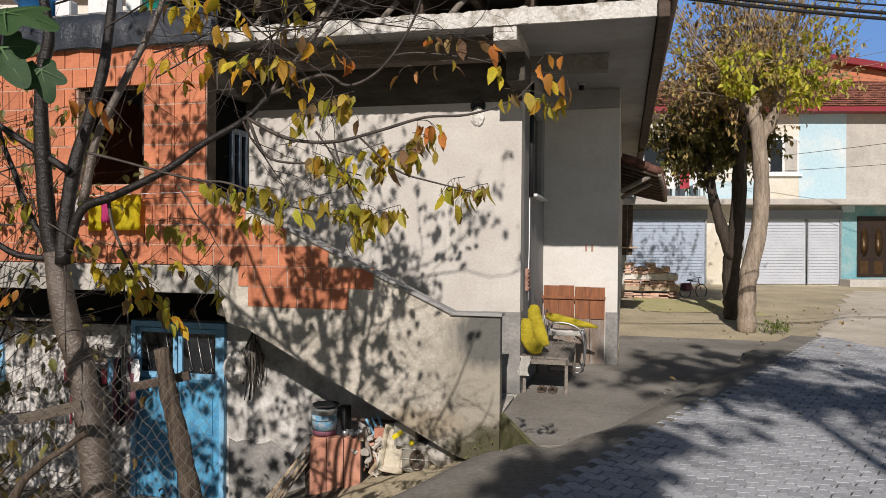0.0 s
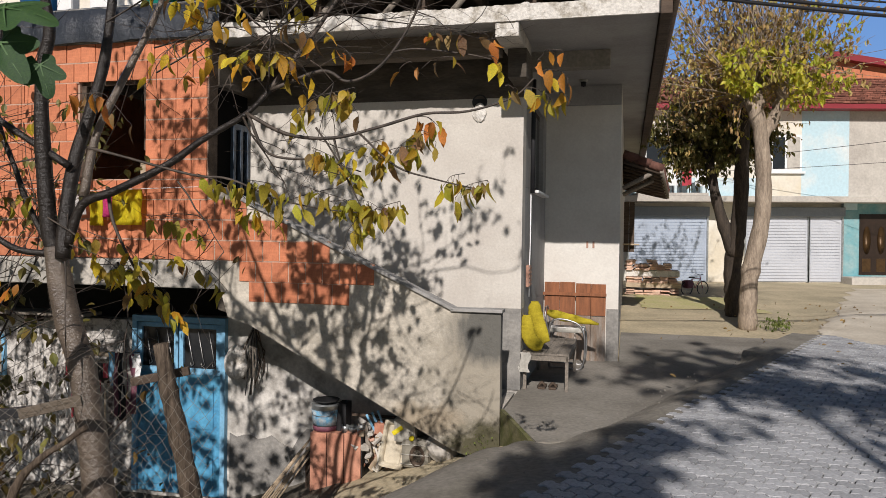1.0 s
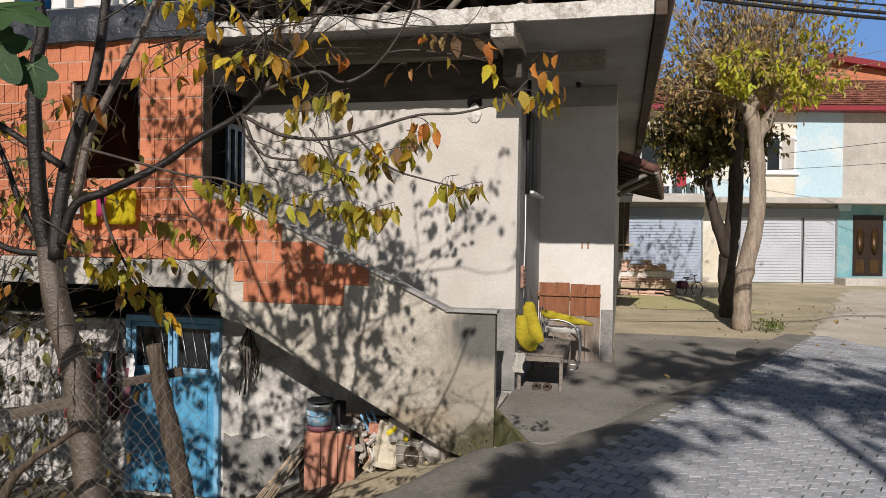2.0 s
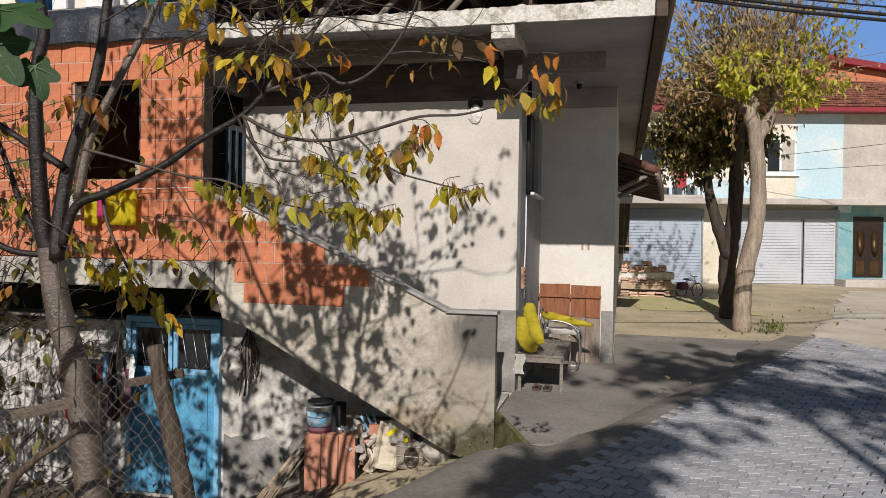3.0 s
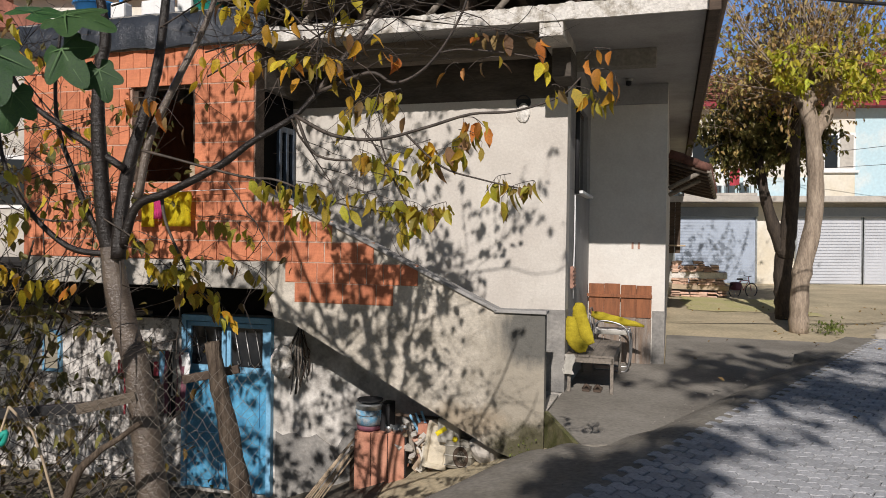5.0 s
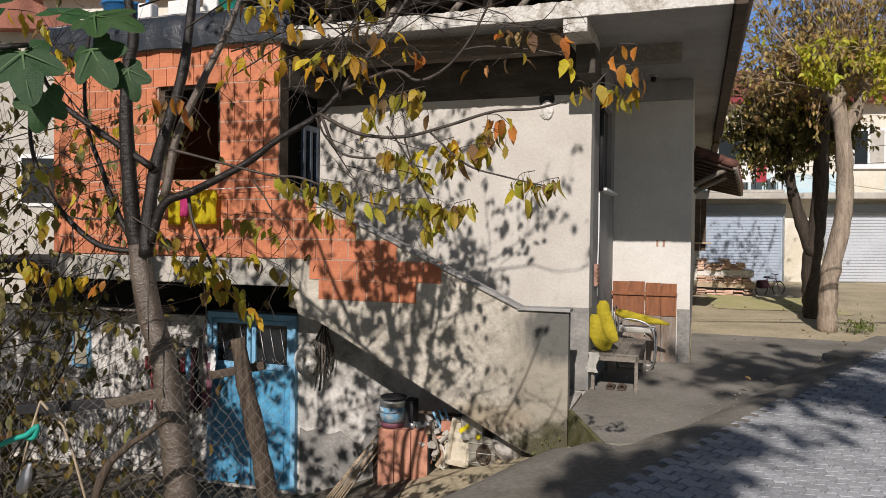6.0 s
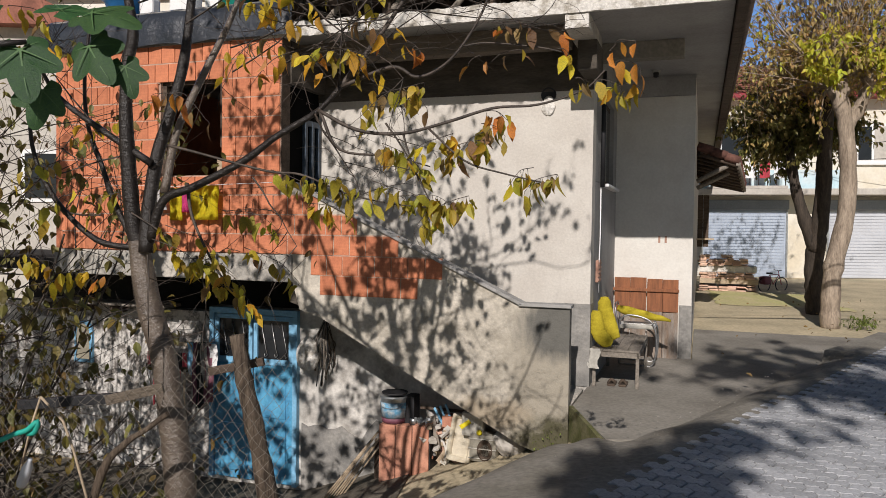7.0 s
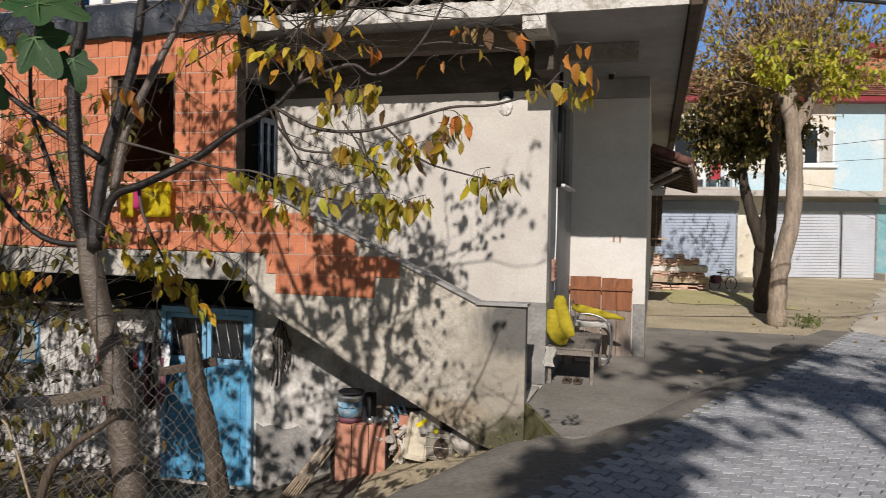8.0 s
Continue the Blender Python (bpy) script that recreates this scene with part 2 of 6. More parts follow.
M["moss"] = mat("moss", (0.10, 0.105, 0.03), 0.95, var=0.3, scale=3, col2=(0.20, 0.18, 0.10), fine=30, bump=0.7)
M["grass"] = mat("grass", (0.16, 0.20, 0.045), 0.8, var=0.3, scale=3, fine=30, island=0.3, trans=0.3)
M["mirror"] = mat("mirror", (0.8, 0.82, 0.83), 0.04, metal=1.0, var=0.02, bump=0)
M["tin"] = mat("tin", (0.46, 0.48, 0.48), 0.35, metal=0.7, var=0.2, scale=6, fine=20, bump=0.1)
M["plastic_grey"] = mat("plastic_grey", (0.45, 0.43, 0.38), 0.6, var=0.15, scale=5, fine=30)
M["blue_plastic"] = mat("blue_plastic", (0.04, 0.22, 0.55), 0.4, var=0.08)
M["mint"] = mat("mint", (0.02, 0.35, 0.27), 0.6, var=0.1)


def parapet_material():
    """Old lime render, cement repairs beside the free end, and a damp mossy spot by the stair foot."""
    m = mat("parapet_render", (0.56, 0.51, 0.43), 0.92, var=0.2, scale=2.8, col2=(0.36, 0.325, 0.265), fine=30, bump=0.8, bscale=9)
    nt = m.node_tree
    N, L = nt.nodes, nt.links
    b = N["Principled BSDF"]
    colour = b.inputs["Base Color"].links[0].from_socket
    tc = N.new("ShaderNodeTexCoord")

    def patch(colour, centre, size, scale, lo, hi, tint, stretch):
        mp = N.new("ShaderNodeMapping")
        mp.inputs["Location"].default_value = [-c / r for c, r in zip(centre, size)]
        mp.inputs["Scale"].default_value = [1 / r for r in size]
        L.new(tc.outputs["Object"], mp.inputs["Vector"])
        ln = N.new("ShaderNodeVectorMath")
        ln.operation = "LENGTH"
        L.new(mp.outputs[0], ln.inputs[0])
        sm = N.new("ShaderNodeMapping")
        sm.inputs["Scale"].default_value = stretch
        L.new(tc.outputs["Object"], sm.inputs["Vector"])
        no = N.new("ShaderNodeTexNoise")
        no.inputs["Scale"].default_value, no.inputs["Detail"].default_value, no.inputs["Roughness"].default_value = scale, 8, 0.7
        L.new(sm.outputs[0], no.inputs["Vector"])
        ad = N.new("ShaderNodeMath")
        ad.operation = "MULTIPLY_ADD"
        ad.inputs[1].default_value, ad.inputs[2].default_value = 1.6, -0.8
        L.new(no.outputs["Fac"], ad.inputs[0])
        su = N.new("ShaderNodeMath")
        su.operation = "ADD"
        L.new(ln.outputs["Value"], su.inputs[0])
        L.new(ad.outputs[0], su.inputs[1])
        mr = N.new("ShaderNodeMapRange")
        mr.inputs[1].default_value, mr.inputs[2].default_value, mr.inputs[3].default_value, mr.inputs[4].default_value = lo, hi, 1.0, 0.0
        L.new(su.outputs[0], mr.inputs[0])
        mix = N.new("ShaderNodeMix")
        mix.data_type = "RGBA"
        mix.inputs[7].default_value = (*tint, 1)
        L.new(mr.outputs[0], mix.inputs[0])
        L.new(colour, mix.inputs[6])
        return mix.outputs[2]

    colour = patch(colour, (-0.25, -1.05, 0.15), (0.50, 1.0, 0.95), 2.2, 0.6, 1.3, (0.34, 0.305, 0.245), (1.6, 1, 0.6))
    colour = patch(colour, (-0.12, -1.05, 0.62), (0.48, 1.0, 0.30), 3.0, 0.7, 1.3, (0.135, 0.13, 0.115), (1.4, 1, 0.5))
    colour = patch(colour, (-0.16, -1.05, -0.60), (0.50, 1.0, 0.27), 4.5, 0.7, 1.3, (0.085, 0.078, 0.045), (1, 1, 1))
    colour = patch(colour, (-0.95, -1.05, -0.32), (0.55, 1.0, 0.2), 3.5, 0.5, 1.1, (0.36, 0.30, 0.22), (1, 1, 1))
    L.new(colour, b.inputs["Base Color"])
    return m


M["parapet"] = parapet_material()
M["sky_blue"] = bpy.data.materials.new("sky_blue")
M["sky_blue"].use_nodes = True
sn = M["sky_blue"].node_tree
sn.nodes.clear()
so, se, sr = sn.nodes.new("ShaderNodeOutputMaterial"), sn.nodes.new("ShaderNodeEmission"), sn.nodes.new("ShaderNodeValToRGB")
st_, sx = sn.nodes.new("ShaderNodeTexCoord"), sn.nodes.new("ShaderNodeSeparateXYZ")
sr.color_ramp.elements[0].color, sr.color_ramp.elements[1].color = (0.24, 0.42, 0.74, 1), (0.055, 0.19, 0.60, 1)
sn.links.new(st_.outputs["Generated"], sx.inputs[0])
sn.links.new(sx.outputs[2], sr.inputs[0])
sn.links.new(sr.outputs[0], se.inputs[0])
sn.links.new(se.outputs[0], so.inputs[0])


# ---- building blocks ----
def add_box(bm, x0, x1, y0, y1, z0, z1, m=None):
    v = [bm.verts.new((x, y, z)) for z in (z0, z1) for y in (y0, y1) for x in (x0, x1)]
    if m is not None:
        for q in v:
            q.co = m @ q.co
    for f in ((0, 2, 3, 1), (4, 5, 7, 6), (0, 1, 5, 4), (2, 6, 7, 3), (0, 4, 6, 2), (1, 3, 7, 5)):
        bm.faces.new([v[i] for i in f])
    return bm


def box(x0, x1, y0, y1, z0, z1, bevel=0.0):
    bm = bmesh.new()
    add_box(bm, x0, x1, y0, y1, z0, z1)
    if bevel:
        bmesh.ops.bevel(bm, geom=bm.edges[:], offset=bevel, segments=2, affect="EDGES", profile=0.6)
    return bm


def prism(pts, y0, y1):
    """A wall slab: an outline in x, z drawn out from y0 to y1."""
    bm = bmesh.new()
    a = [bm.verts.new((x, y0, z)) for x, z in pts]
    b = [bm.verts.new((x, y1, z)) for x, z in pts]
    bm.faces.new(a)
    bm.faces.new(b[::-1])
    n = len(pts)
    for i in range(n):
        j = (i + 1) % n
        bm.faces.new((a[i], b[i], b[j], a[j]))
    bmesh.ops.recalc_face_normals(bm, faces=bm.faces[:])
    return bm


def plate(pts, z0, z1):
    """A flat piece: an outline in x, y from z0 to z1."""
    bm = bmesh.new()
    a = [bm.verts.new((x, y, z0)) for x, y in pts]
    b = [bm.verts.new((x, y, z1)) for x, y in pts]
    bm.faces.new(a)
    bm.faces.new(b[::-1])
    n = len(pts)
    for i in range(n):
        j = (i + 1) % n
        bm.faces.new((a[i], b[i], b[j], a[j]))
    bmesh.ops.recalc_face_normals(bm, faces=bm.faces[:])
    return bm


def add_tube(bm, pts, radii, n=8, cap=True):
    """A tapered round limb along a line of points."""
    rings = []
    pts = [Vector(p) for p in pts]
    side = None
    for i, p in enumerate(pts):
        d = (pts[min(i + 1, len(pts) - 1)] - pts[max(i - 1, 0)]).normalized()
        if side is None:
            side = d.orthogonal().normalized()
        side = (side - d * side.dot(d)).normalized()
        up = d.cross(side)
        r = radii[i] if hasattr(radii, "__len__") else radii
        rings.append([bm.verts.new(p + (side * math.cos(2 * math.pi * k / n) + up * math.sin(2 * math.pi * k / n)) * r) for k in range(n)])
    for a, b in zip(rings, rings[1:]):
        for k in range(n):
            f = bm.faces.new((a[k], a[(k + 1) % n], b[(k + 1) % n], b[k]))
            f.smooth = True
    if cap:
        bm.faces.new(rings[0][::-1])
        bm.faces.new(rings[-1])
    return bm


def tube(pts, radii, n=8):
    return add_tube(bmesh.new(), pts, radii, n)


def lathe(profile, n=20, m=None):
    """A turned body from (radius, height) steps."""
    bm = bmesh.new()
    rings = [[bm.verts.new((r * math.cos(2 * math.pi * k / n), r * math.sin(2 * math.pi * k / n), z)) for k in range(n)] for r, z in profile]
    for a, b in zip(rings, rings[1:]):
        for k in range(n):
            bm.faces.new((a[k], a[(k + 1) % n], b[(k + 1) % n], b[k])).smooth = True
    bm.faces.new(rings[0][::-1])
    bm.faces.new(rings[-1])
    if m is not None:
        bm.transform(m)
    return bm


def mesh_ob(name, bm, material):
    me = bpy.data.meshes.new(name)
    bmesh.ops.recalc_face_normals(bm, faces=bm.faces[:]) if len(bm.faces) < 4000 else None
    bm.to_mesh(me)
    bm.free()
    me.materials.append(M[material])
    return new(name, me)


def thing(name, bm, material, label, category, m=None, group="", kind=""):
    """A top-level thing of one mesh; m: its pose in the world."""
    ob = mesh_ob(name, bm, material)
    if m is not None:
        ob.matrix_world = m
    return tagged(ob, label, category, group, kind)


def holder(name, label, category, m=None, group="", kind=""):
    """A top-level thing made of parts."""
    ob = new(name)
    if m is not None:
        ob.matrix_world = m
    return tagged(ob, label, category, group, kind)


def part(name, bm, material, parent, label="", kind=""):
    ob = mesh_ob(name, bm, material)
    ob.parent = parent
    return tagged(ob, label, kind=kind)


def raw_part(name, verts, faces, material, parent, label="", kind=""):
    me = bpy.data.meshes.new(name)
    me.from_pydata(verts, [], faces)
    me.materials.append(M[material])
    ob = new(name, me)
    ob.parent = parent
    return tagged(ob, label, kind=kind)


# ---- ground ----
E0, ED = Vector((0.56, 4.75)), Vector((0.600, 0.800)).normalized()
EN = Vector((-ED.y, ED.x))
HI = HM.inverted()


def smooth(a, b, x):
    t = min(1, max(0, (x - a) / (b - a)))
    return t * t * (3 - 2 * t)


def ground_z(x, y):
    p = Vector((x, y)) - E0
    s = p.dot(EN)
    h = HI @ Vector((x, y, 0))
    yard = max(-1.9, min(-0.45, -0.72 + (h.x + 0.5) * 0.355))
    w = smooth(0.55, 2.1 if h.y < -2.6 else 1.7, s)
    z = -0.05 * smooth(0.0, 0.5, s) * (1 - w) + yard * w
    if s <= -0.05:
        z = -0.16
    apron = smooth(-0.15, 0.35, h.x - max(0, -(h.y + 1.05)) * 0.33) * smooth(-3.4, -2.0, h.y)
    z = z * (1 - apron) - 0.26 * apron * smooth(0.1, 0.9, s)
    far = smooth(9, 24, y)
    if p.dot(ED) > 9.5 + 0.9 * min(0, s) and s <= -0.05:
        z = -0.01
    if h.x > 1.0:
        z = z * (1 - far) + 0.08 * far
    return z - 0.03 + 0.012 * noise.noise(Vector((x * 0.9, y * 0.9, 0)))


gx = [-400, -150, -60, -30, -20] + [-14 + 0.25 * i for i in range(33)] + [-5.9 + 0.12 * i for i in range(117)] + [8.2 + 0.5 * i for i in range(50)] + [40, 60, 120, 400]
gy = [-400, -120, -40, -15, -8, -4, -2] + [0.12 * i for i in range(100)] + [12.2 + 0.5 * i for i in range(60)] + [50, 80, 150, 400]
gv = [(x, y, ground_z(x, y)) for y in gy for x in gx]
nx = len(gx)
gf = [(j * nx + i, j * nx + i + 1, (j + 1) * nx + i + 1, (j + 1) * nx + i) for j in range(len(gy) - 1) for i in range(nx - 1)]
me = bpy.data.meshes.new("ground")
me.from_pydata(gv, [], gf)
me.materials.append(M["ground"])
for pg in me.polygons:
    pg.use_smooth = True
tagged(new("ground", me), "sandy concrete and packed earth ground sloping to the yard", "ground", kind="structure")

# dark yard earth over the slope below the road
yx = [-11 + 0.08 * i for i in range(156)]
yy = [1.0 + 0.08 * i for i in range(120)]
yv, yf, yk = [], [], {}
for j, y in enumerate(yy):
    for i, x in enumerate(yx):
        hh = HI @ Vector((x, y, 0))
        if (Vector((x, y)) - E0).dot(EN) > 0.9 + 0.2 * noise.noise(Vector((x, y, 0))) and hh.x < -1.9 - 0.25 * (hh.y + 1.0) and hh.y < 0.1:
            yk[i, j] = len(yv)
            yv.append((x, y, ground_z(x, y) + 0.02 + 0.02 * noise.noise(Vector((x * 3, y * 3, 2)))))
for i, j in yk:
    q = [yk.get(c) for c in ((i, j), (i + 1, j), (i + 1, j + 1), (i, j + 1))]
    if None not in q:
        yf.append(q)
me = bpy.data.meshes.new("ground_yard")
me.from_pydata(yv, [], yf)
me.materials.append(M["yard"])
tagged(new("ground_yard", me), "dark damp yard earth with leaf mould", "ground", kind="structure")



def ground_patch(name, inside, x0, x1, y0, y1, step, material, label):
    """A thin worn layer that follows the ground wherever inside(x, y) holds."""
    keys, vv, ff = {}, [], []
    for j in range(int((y1 - y0) / step) + 1):
        for i in range(int((x1 - x0) / step) + 1):
            x, y = x0 + i * step, y0 + j * step
            if inside(x, y):
                keys[i, j] = len(vv)
                vv.append((x, y, ground_z(x, y) + 0.012))
    for i, j in keys:
        q = [keys.get(c) for c in ((i, j), (i + 1, j), (i + 1, j + 1), (i, j + 1))]
        if None not in q:
            ff.append(q)
    pm = bpy.data.meshes.new(name)
    pm.from_pydata(vv, [], ff)
    pm.materials.append(M[material])
    tagged(new(name, pm), label, "ground", kind="structure")


ground_patch("ground_lane", lambda x, y: (x - 5.2) * 0.85 - (y - 10.8) * 0.52 > 0.25 * noise.noise(Vector((x * 0.8, y * 0.8, 3))) and (Vector((x, y)) - E0).dot(ED) > 9.4 + 0.9 * min(0, (Vector((x, y)) - E0).dot(EN)),
             5.0, 17.0, 9.0, 25.0, 0.07, "pale_road", "pale sun bleached concrete lane")
ground_patch("ground_moss", lambda x, y: abs((HI @ Vector((x, y, 0))).x - 3.0) < 1.5 + 0.4 * noise.noise(Vector((x, y, 5))) and 10.2 + 0.6 * noise.noise(Vector((x, y, 7))) < (HI @ Vector((x, y, 0))).y < 13.4,
             3.0, 9.0, 17.0, 23.5, 0.07, "mossy_earth", "mossy yellow green earth before the tile stack")

# apron of the house: a raised concrete slab with a mossy end
ap = [(-0.02, -1.0), (0.46, -2.15), (0.72, -2.05), (1.35, -1.05), (2.2, 0.4), (3.3, 3.0), (4.2, 6.0), (1.12, 6.0), (1.12, 2.5), (0.0, 2.5)]
pavement = thing("pavement", plate(ap, -0.75, -0.17), "concrete", "worn grey concrete apron beside the house", "pavement", HM, kind="structure")
moss_edge = thing("moss_strip", prism([(0, -0.75), (1.25, -0.75), (1.25, -0.19), (0.8, -0.178), (0, -0.172)], -0.03, 0.012), "moss",
                  "green moss covered end face of the concrete apron", "moss", HM @ pose(-0.03, -1.0, 0, 0, 0, -67.4), kind="structure")


def gutter_width(r):
    """How far the grey concrete haunch reaches from the paved edge."""
    pts = ((-2.4, 1.5), (-0.6, 1.5), (0.55, 1.52), (1.1, 1.15), (1.58, 0.81), (2.4, 0.74), (3.7, 0.48), (6.0, 0.25), (8.2, 0.08), (10.2, 0.03))
    for (a, u), (b, v) in zip(pts, pts[1:]):
        if r <= b:
            return u + (v - u) * (max(a, r) - a) / (b - a)
    return 0.03


hv, hf = [], []
HN, HR = 26, 130
for i in range(HR + 1):
    r = -2.4 + 12.6 * i / HR
    w = gutter_width(r) * (1 + 0.06 * noise.noise(Vector((r * 2.2, 0, 4))))
    wide = w + 0.45 * smooth(1.5, 3.0, r)
    for j in range(HN + 1):
        q = -0.17 + (wide + 0.17) * j / HN
        p = E0 + ED * r + EN * q
        fall = -0.19 * smooth(0.14, min(0.95, w), q)
        gz = ground_z(p.x, p.y) + 0.018
        z = max(min(-0.008, gz), -0.008 + fall) if r > 1.6 else min(-0.008 + 0.5 * fall, gz + 0.01 if q > 0.2 else -0.008)
        hv.append((p.x, p.y, -0.012 if q < 0 else max(z, gz) + 0.006 * noise.noise(Vector((p.x * 3, p.y * 3, 1)))))
hf = [(i * (HN + 1) + j, (i + 1) * (HN + 1) + j, (i + 1) * (HN + 1) + j + 1, i * (HN + 1) + j + 1) for i in range(HR) for j in range(HN)]
me = bpy.data.meshes.new("gutter_strip")
me.from_pydata(hv, [], hf)
me.materials.append(M["concrete_dark"])
for pg in me.polygons:
    pg.use_smooth = True
tagged(new("gutter_strip", me), "grey concrete gutter haunch falling from the paved road", "kerb", kind="structure")

# clear sky beyond everything
thing("backdrop", box(-390, 390, 395, 396, -6, 300), "sky_blue", "clear blue autumn sky behind the village", "sky", kind="structure")

# ---- house shell ----
thing("wall_front", box(-3.62, 0, 0, 0.25, 0.3, 3.9), "plaster", "pale plastered house wall with leaf shade", "wall", HM, kind="structure")
thing("wall_basement", prism([(-5.3, -2.3), (0, -2.3), (0, 0.3), (-3.3, 0.3), (-3.3, 0.53), (-5.3, 0.53)], 0.012, 0.25), "whitewash", "flaking whitewashed basement wall", "wall", HM, kind="structure")
thing("wall_yard", box(-10.5, -5.3, 0.005, 0.25, -2.3, 0.45), "dappled_rubble", "rubble basement wall with sun dapples in its pale patches", "wall", HM, kind="structure")
# added recess below the annex, coloured near-black to stand for deep shade
thing("wall_store", box(-10.5, -3.3, 1.6, 1.8, -2.3, 1.05), "unlit_dark", "near-black back wall of an added unlit recess", "wall", HM, kind="structure")
thing("ceiling_store", box(-10.5, -3.62, -0.85, 1.8, 1.02, 1.18), "unlit_dark", "near-black ceiling of an added unlit recess", "ceiling", HM, kind="structure")
thing("wall_side", prism([(0.25, -0.6), (2.5, -0.6), (2.5, 3.9), (0.25, 3.9), (0.25, 2.26), (0.9, 2.26), (0.9, 3.4), (2.1, 3.4), (2.1, 2.26), (0.25, 2.255)], -0.0, 0.22),
      "plaster_grey", "grey plastered side wall of the house", "wall", HM @ pose(0, 0, 0, 0, 0, 90), kind="structure")
thing("wall_porch", box(0, 1.1, 2.5, 2.75, -0.6, 3.9), "porch_white", "white and grey plastered porch wall", "wall", HM, kind="structure")
thing("wall_right", box(0.85, 1.1, 2.75, 18.8, -0.6, 3.9), "plaster", "long plastered street wall of the house", "wall", HM, kind="structure")
thing("wall_rear", box(-7.0, 0.85, 18.55, 18.8, -2.2, 3.9), "plaster", "plain rear wall", "wall", HM, kind="structure")
thing("wall_left", box(-7.0, -6.75, 2.75, 18.55, -2.2, 3.9), "plaster", "plain far side wall", "wall", HM, kind="structure")
ceiling = thing("ceiling", box(-3.9, 1.48, -1.04, 18.9, 3.9, 4.06, 0.01), "plaster_grey", "grey plastered concrete roof slab", "roof slab", HM, kind="structure")
edge_bm = bmesh.new()
ev = []
for i in range(301):
    x = -3.9 + 5.4 * i / 300
    a = 0.03 * noise.noise(Vector((x * 2.5, 1, 0))) + 0.022 * noise.noise(Vector((x * 11, 2, 0))) + 0.012 * noise.noise(Vector((x * 27, 2, 0)))
    k = 1.0 if x < 0.2 else 0.35
    ev.append([edge_bm.verts.new(q) for q in ((x, -1.03, 3.895), (x, -1.062 + a * 0.4 * k, 3.893 + a * 0.5 * k), (x, -1.065 + a * 0.5 * k, 4.06 + a * k), (x, -1.03, 4.064 + a * k * 0.5))])
for a, b in zip(ev, ev[1:]):
    for k in range(3):
        edge_bm.faces.new((a[k], b[k], b[k + 1], a[k + 1]))
thing("trim_edge", edge_bm, "concrete_edge", "whitewashed crumbling front edge of the roof slab", "trim", HM, kind="structure")
# dark strip: the slab's shade on the wall head, put into colour
thing("trim_ring", box(-3.62, -0.0, -0.012, 0.0, 3.3, 3.9), "brown_shade_concrete", "brown strip that darkens the shaded wall head under the slab", "trim", HM, kind="structure")
# thin dark plate that paints the stair's shade onto the corner foot
thing("trim_corner", box(-0.45, 0.005, -0.005, 0.26, -0.17, 0.8), "plaster_dark", "worn plaster at the house corner foot, darkened for stair shade", "trim", HM, kind="structure")
thing("trim_dado", box(0.93, 1.104, 2.485, 2.5, -0.17, 0.6), "plaster_dark", "dark weathered plaster dado at the wall foot", "trim", HM, kind="structure")
beam = holder("roof_beam", "rough concrete beams under the roof slab", "beam", HM)
part("cantilever_beam", box(-0.17, 0.08, -1.03, 0.0, 3.74, 3.9, 0.008), "plaster_rough", beam, "square concrete beam with a whitewashed end")
part("beam_stub", box(-0.11, 0.1, -0.55, 0.0, 3.42, 3.745, 0.012), "brown_shade_concrete", beam, "rough brown concrete bracket under the beam")
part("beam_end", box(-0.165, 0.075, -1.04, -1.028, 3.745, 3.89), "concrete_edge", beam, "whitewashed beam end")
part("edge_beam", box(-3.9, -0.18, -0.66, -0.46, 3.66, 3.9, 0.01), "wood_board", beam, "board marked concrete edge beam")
# darker grey than the soffit: the beam face's shade is painted in
part("porch_beam", box(0.0, 0.98, 0.3, 0.5, 3.7, 3.9, 0.008), "concrete_dark", beam, "porch beam in a darker grey for its shaded face")
part("wall_beam", box(0.0, 1.1, 2.4, 2.5, 3.62, 3.9, 0.008), "plaster_grey", beam, "plastered beam over the porch wall")

# timber roof over the slab
roof = holder("timber_roof", "dark timber roof frame with red tiles over the slab", "roof", HM)
part("fascia", box(1.49, 1.6, -1.2, 18.9, 3.84, 4.1, 0.01), "wood_dark", roof, "dark weathered eave board")
part("gutter", tube([(1.63, -1.25, 4.06), (1.63, 18.9, 4.06)], 0.055, 8), "wood_dark", roof, "dark eave gutter")
for i in range(9):
    x = -3.6 + i * 0.62
    part("rafter", box(x, x + 0.08, -0.95, 6.0, 4.3, 4.42), "wood_dark", roof)
    if i % 2 == 0:
        part("roof_post", box(x, x + 0.1, -0.75, -0.65, 4.06, 4.32), "wood_dark", roof)
for i in range(6):
    x = -3.2 + i * 0.8
    part("strut", tube([(x, -0.7, 4.06), (x + 0.28, -0.72, 4.34)], 0.035, 6), "wood_grey", roof)
part("roof_boards", box(-4.1, 1.56, -1.0, 19.2, 4.44, 4.5), "wood_dark", roof, "dark roof boarding")
part("tiles", box(-4.2, 1.62, -1.02, 19.3, 4.5, 4.56), "tile_red", roof, "red clay roof tiles")

# ---- brick annex ----
BW, BH = 0.205, 0.236
annex = thing("wall_annex", prism([(-6.9, 1.33), (-3.53, 1.33), (-3.53, 3.9), (-4.36, 3.9), (-4.36, 2.25), (-5.29, 2.25), (-5.29, 3.5), (-4.365, 3.5), (-4.365, 3.9), (-6.9, 3.9)], -1.03, -0.85),
              "mortar", "bare orange hollow brick wall with a window opening", "wall", HM, kind="structure")
thing("window_1", box(-4.46, -4.37, -1.0, -0.9, 2.26, 2.48, 0.005), "wood_pale", "pale unfinished board in the window opening", "window board", HM, kind="structure")
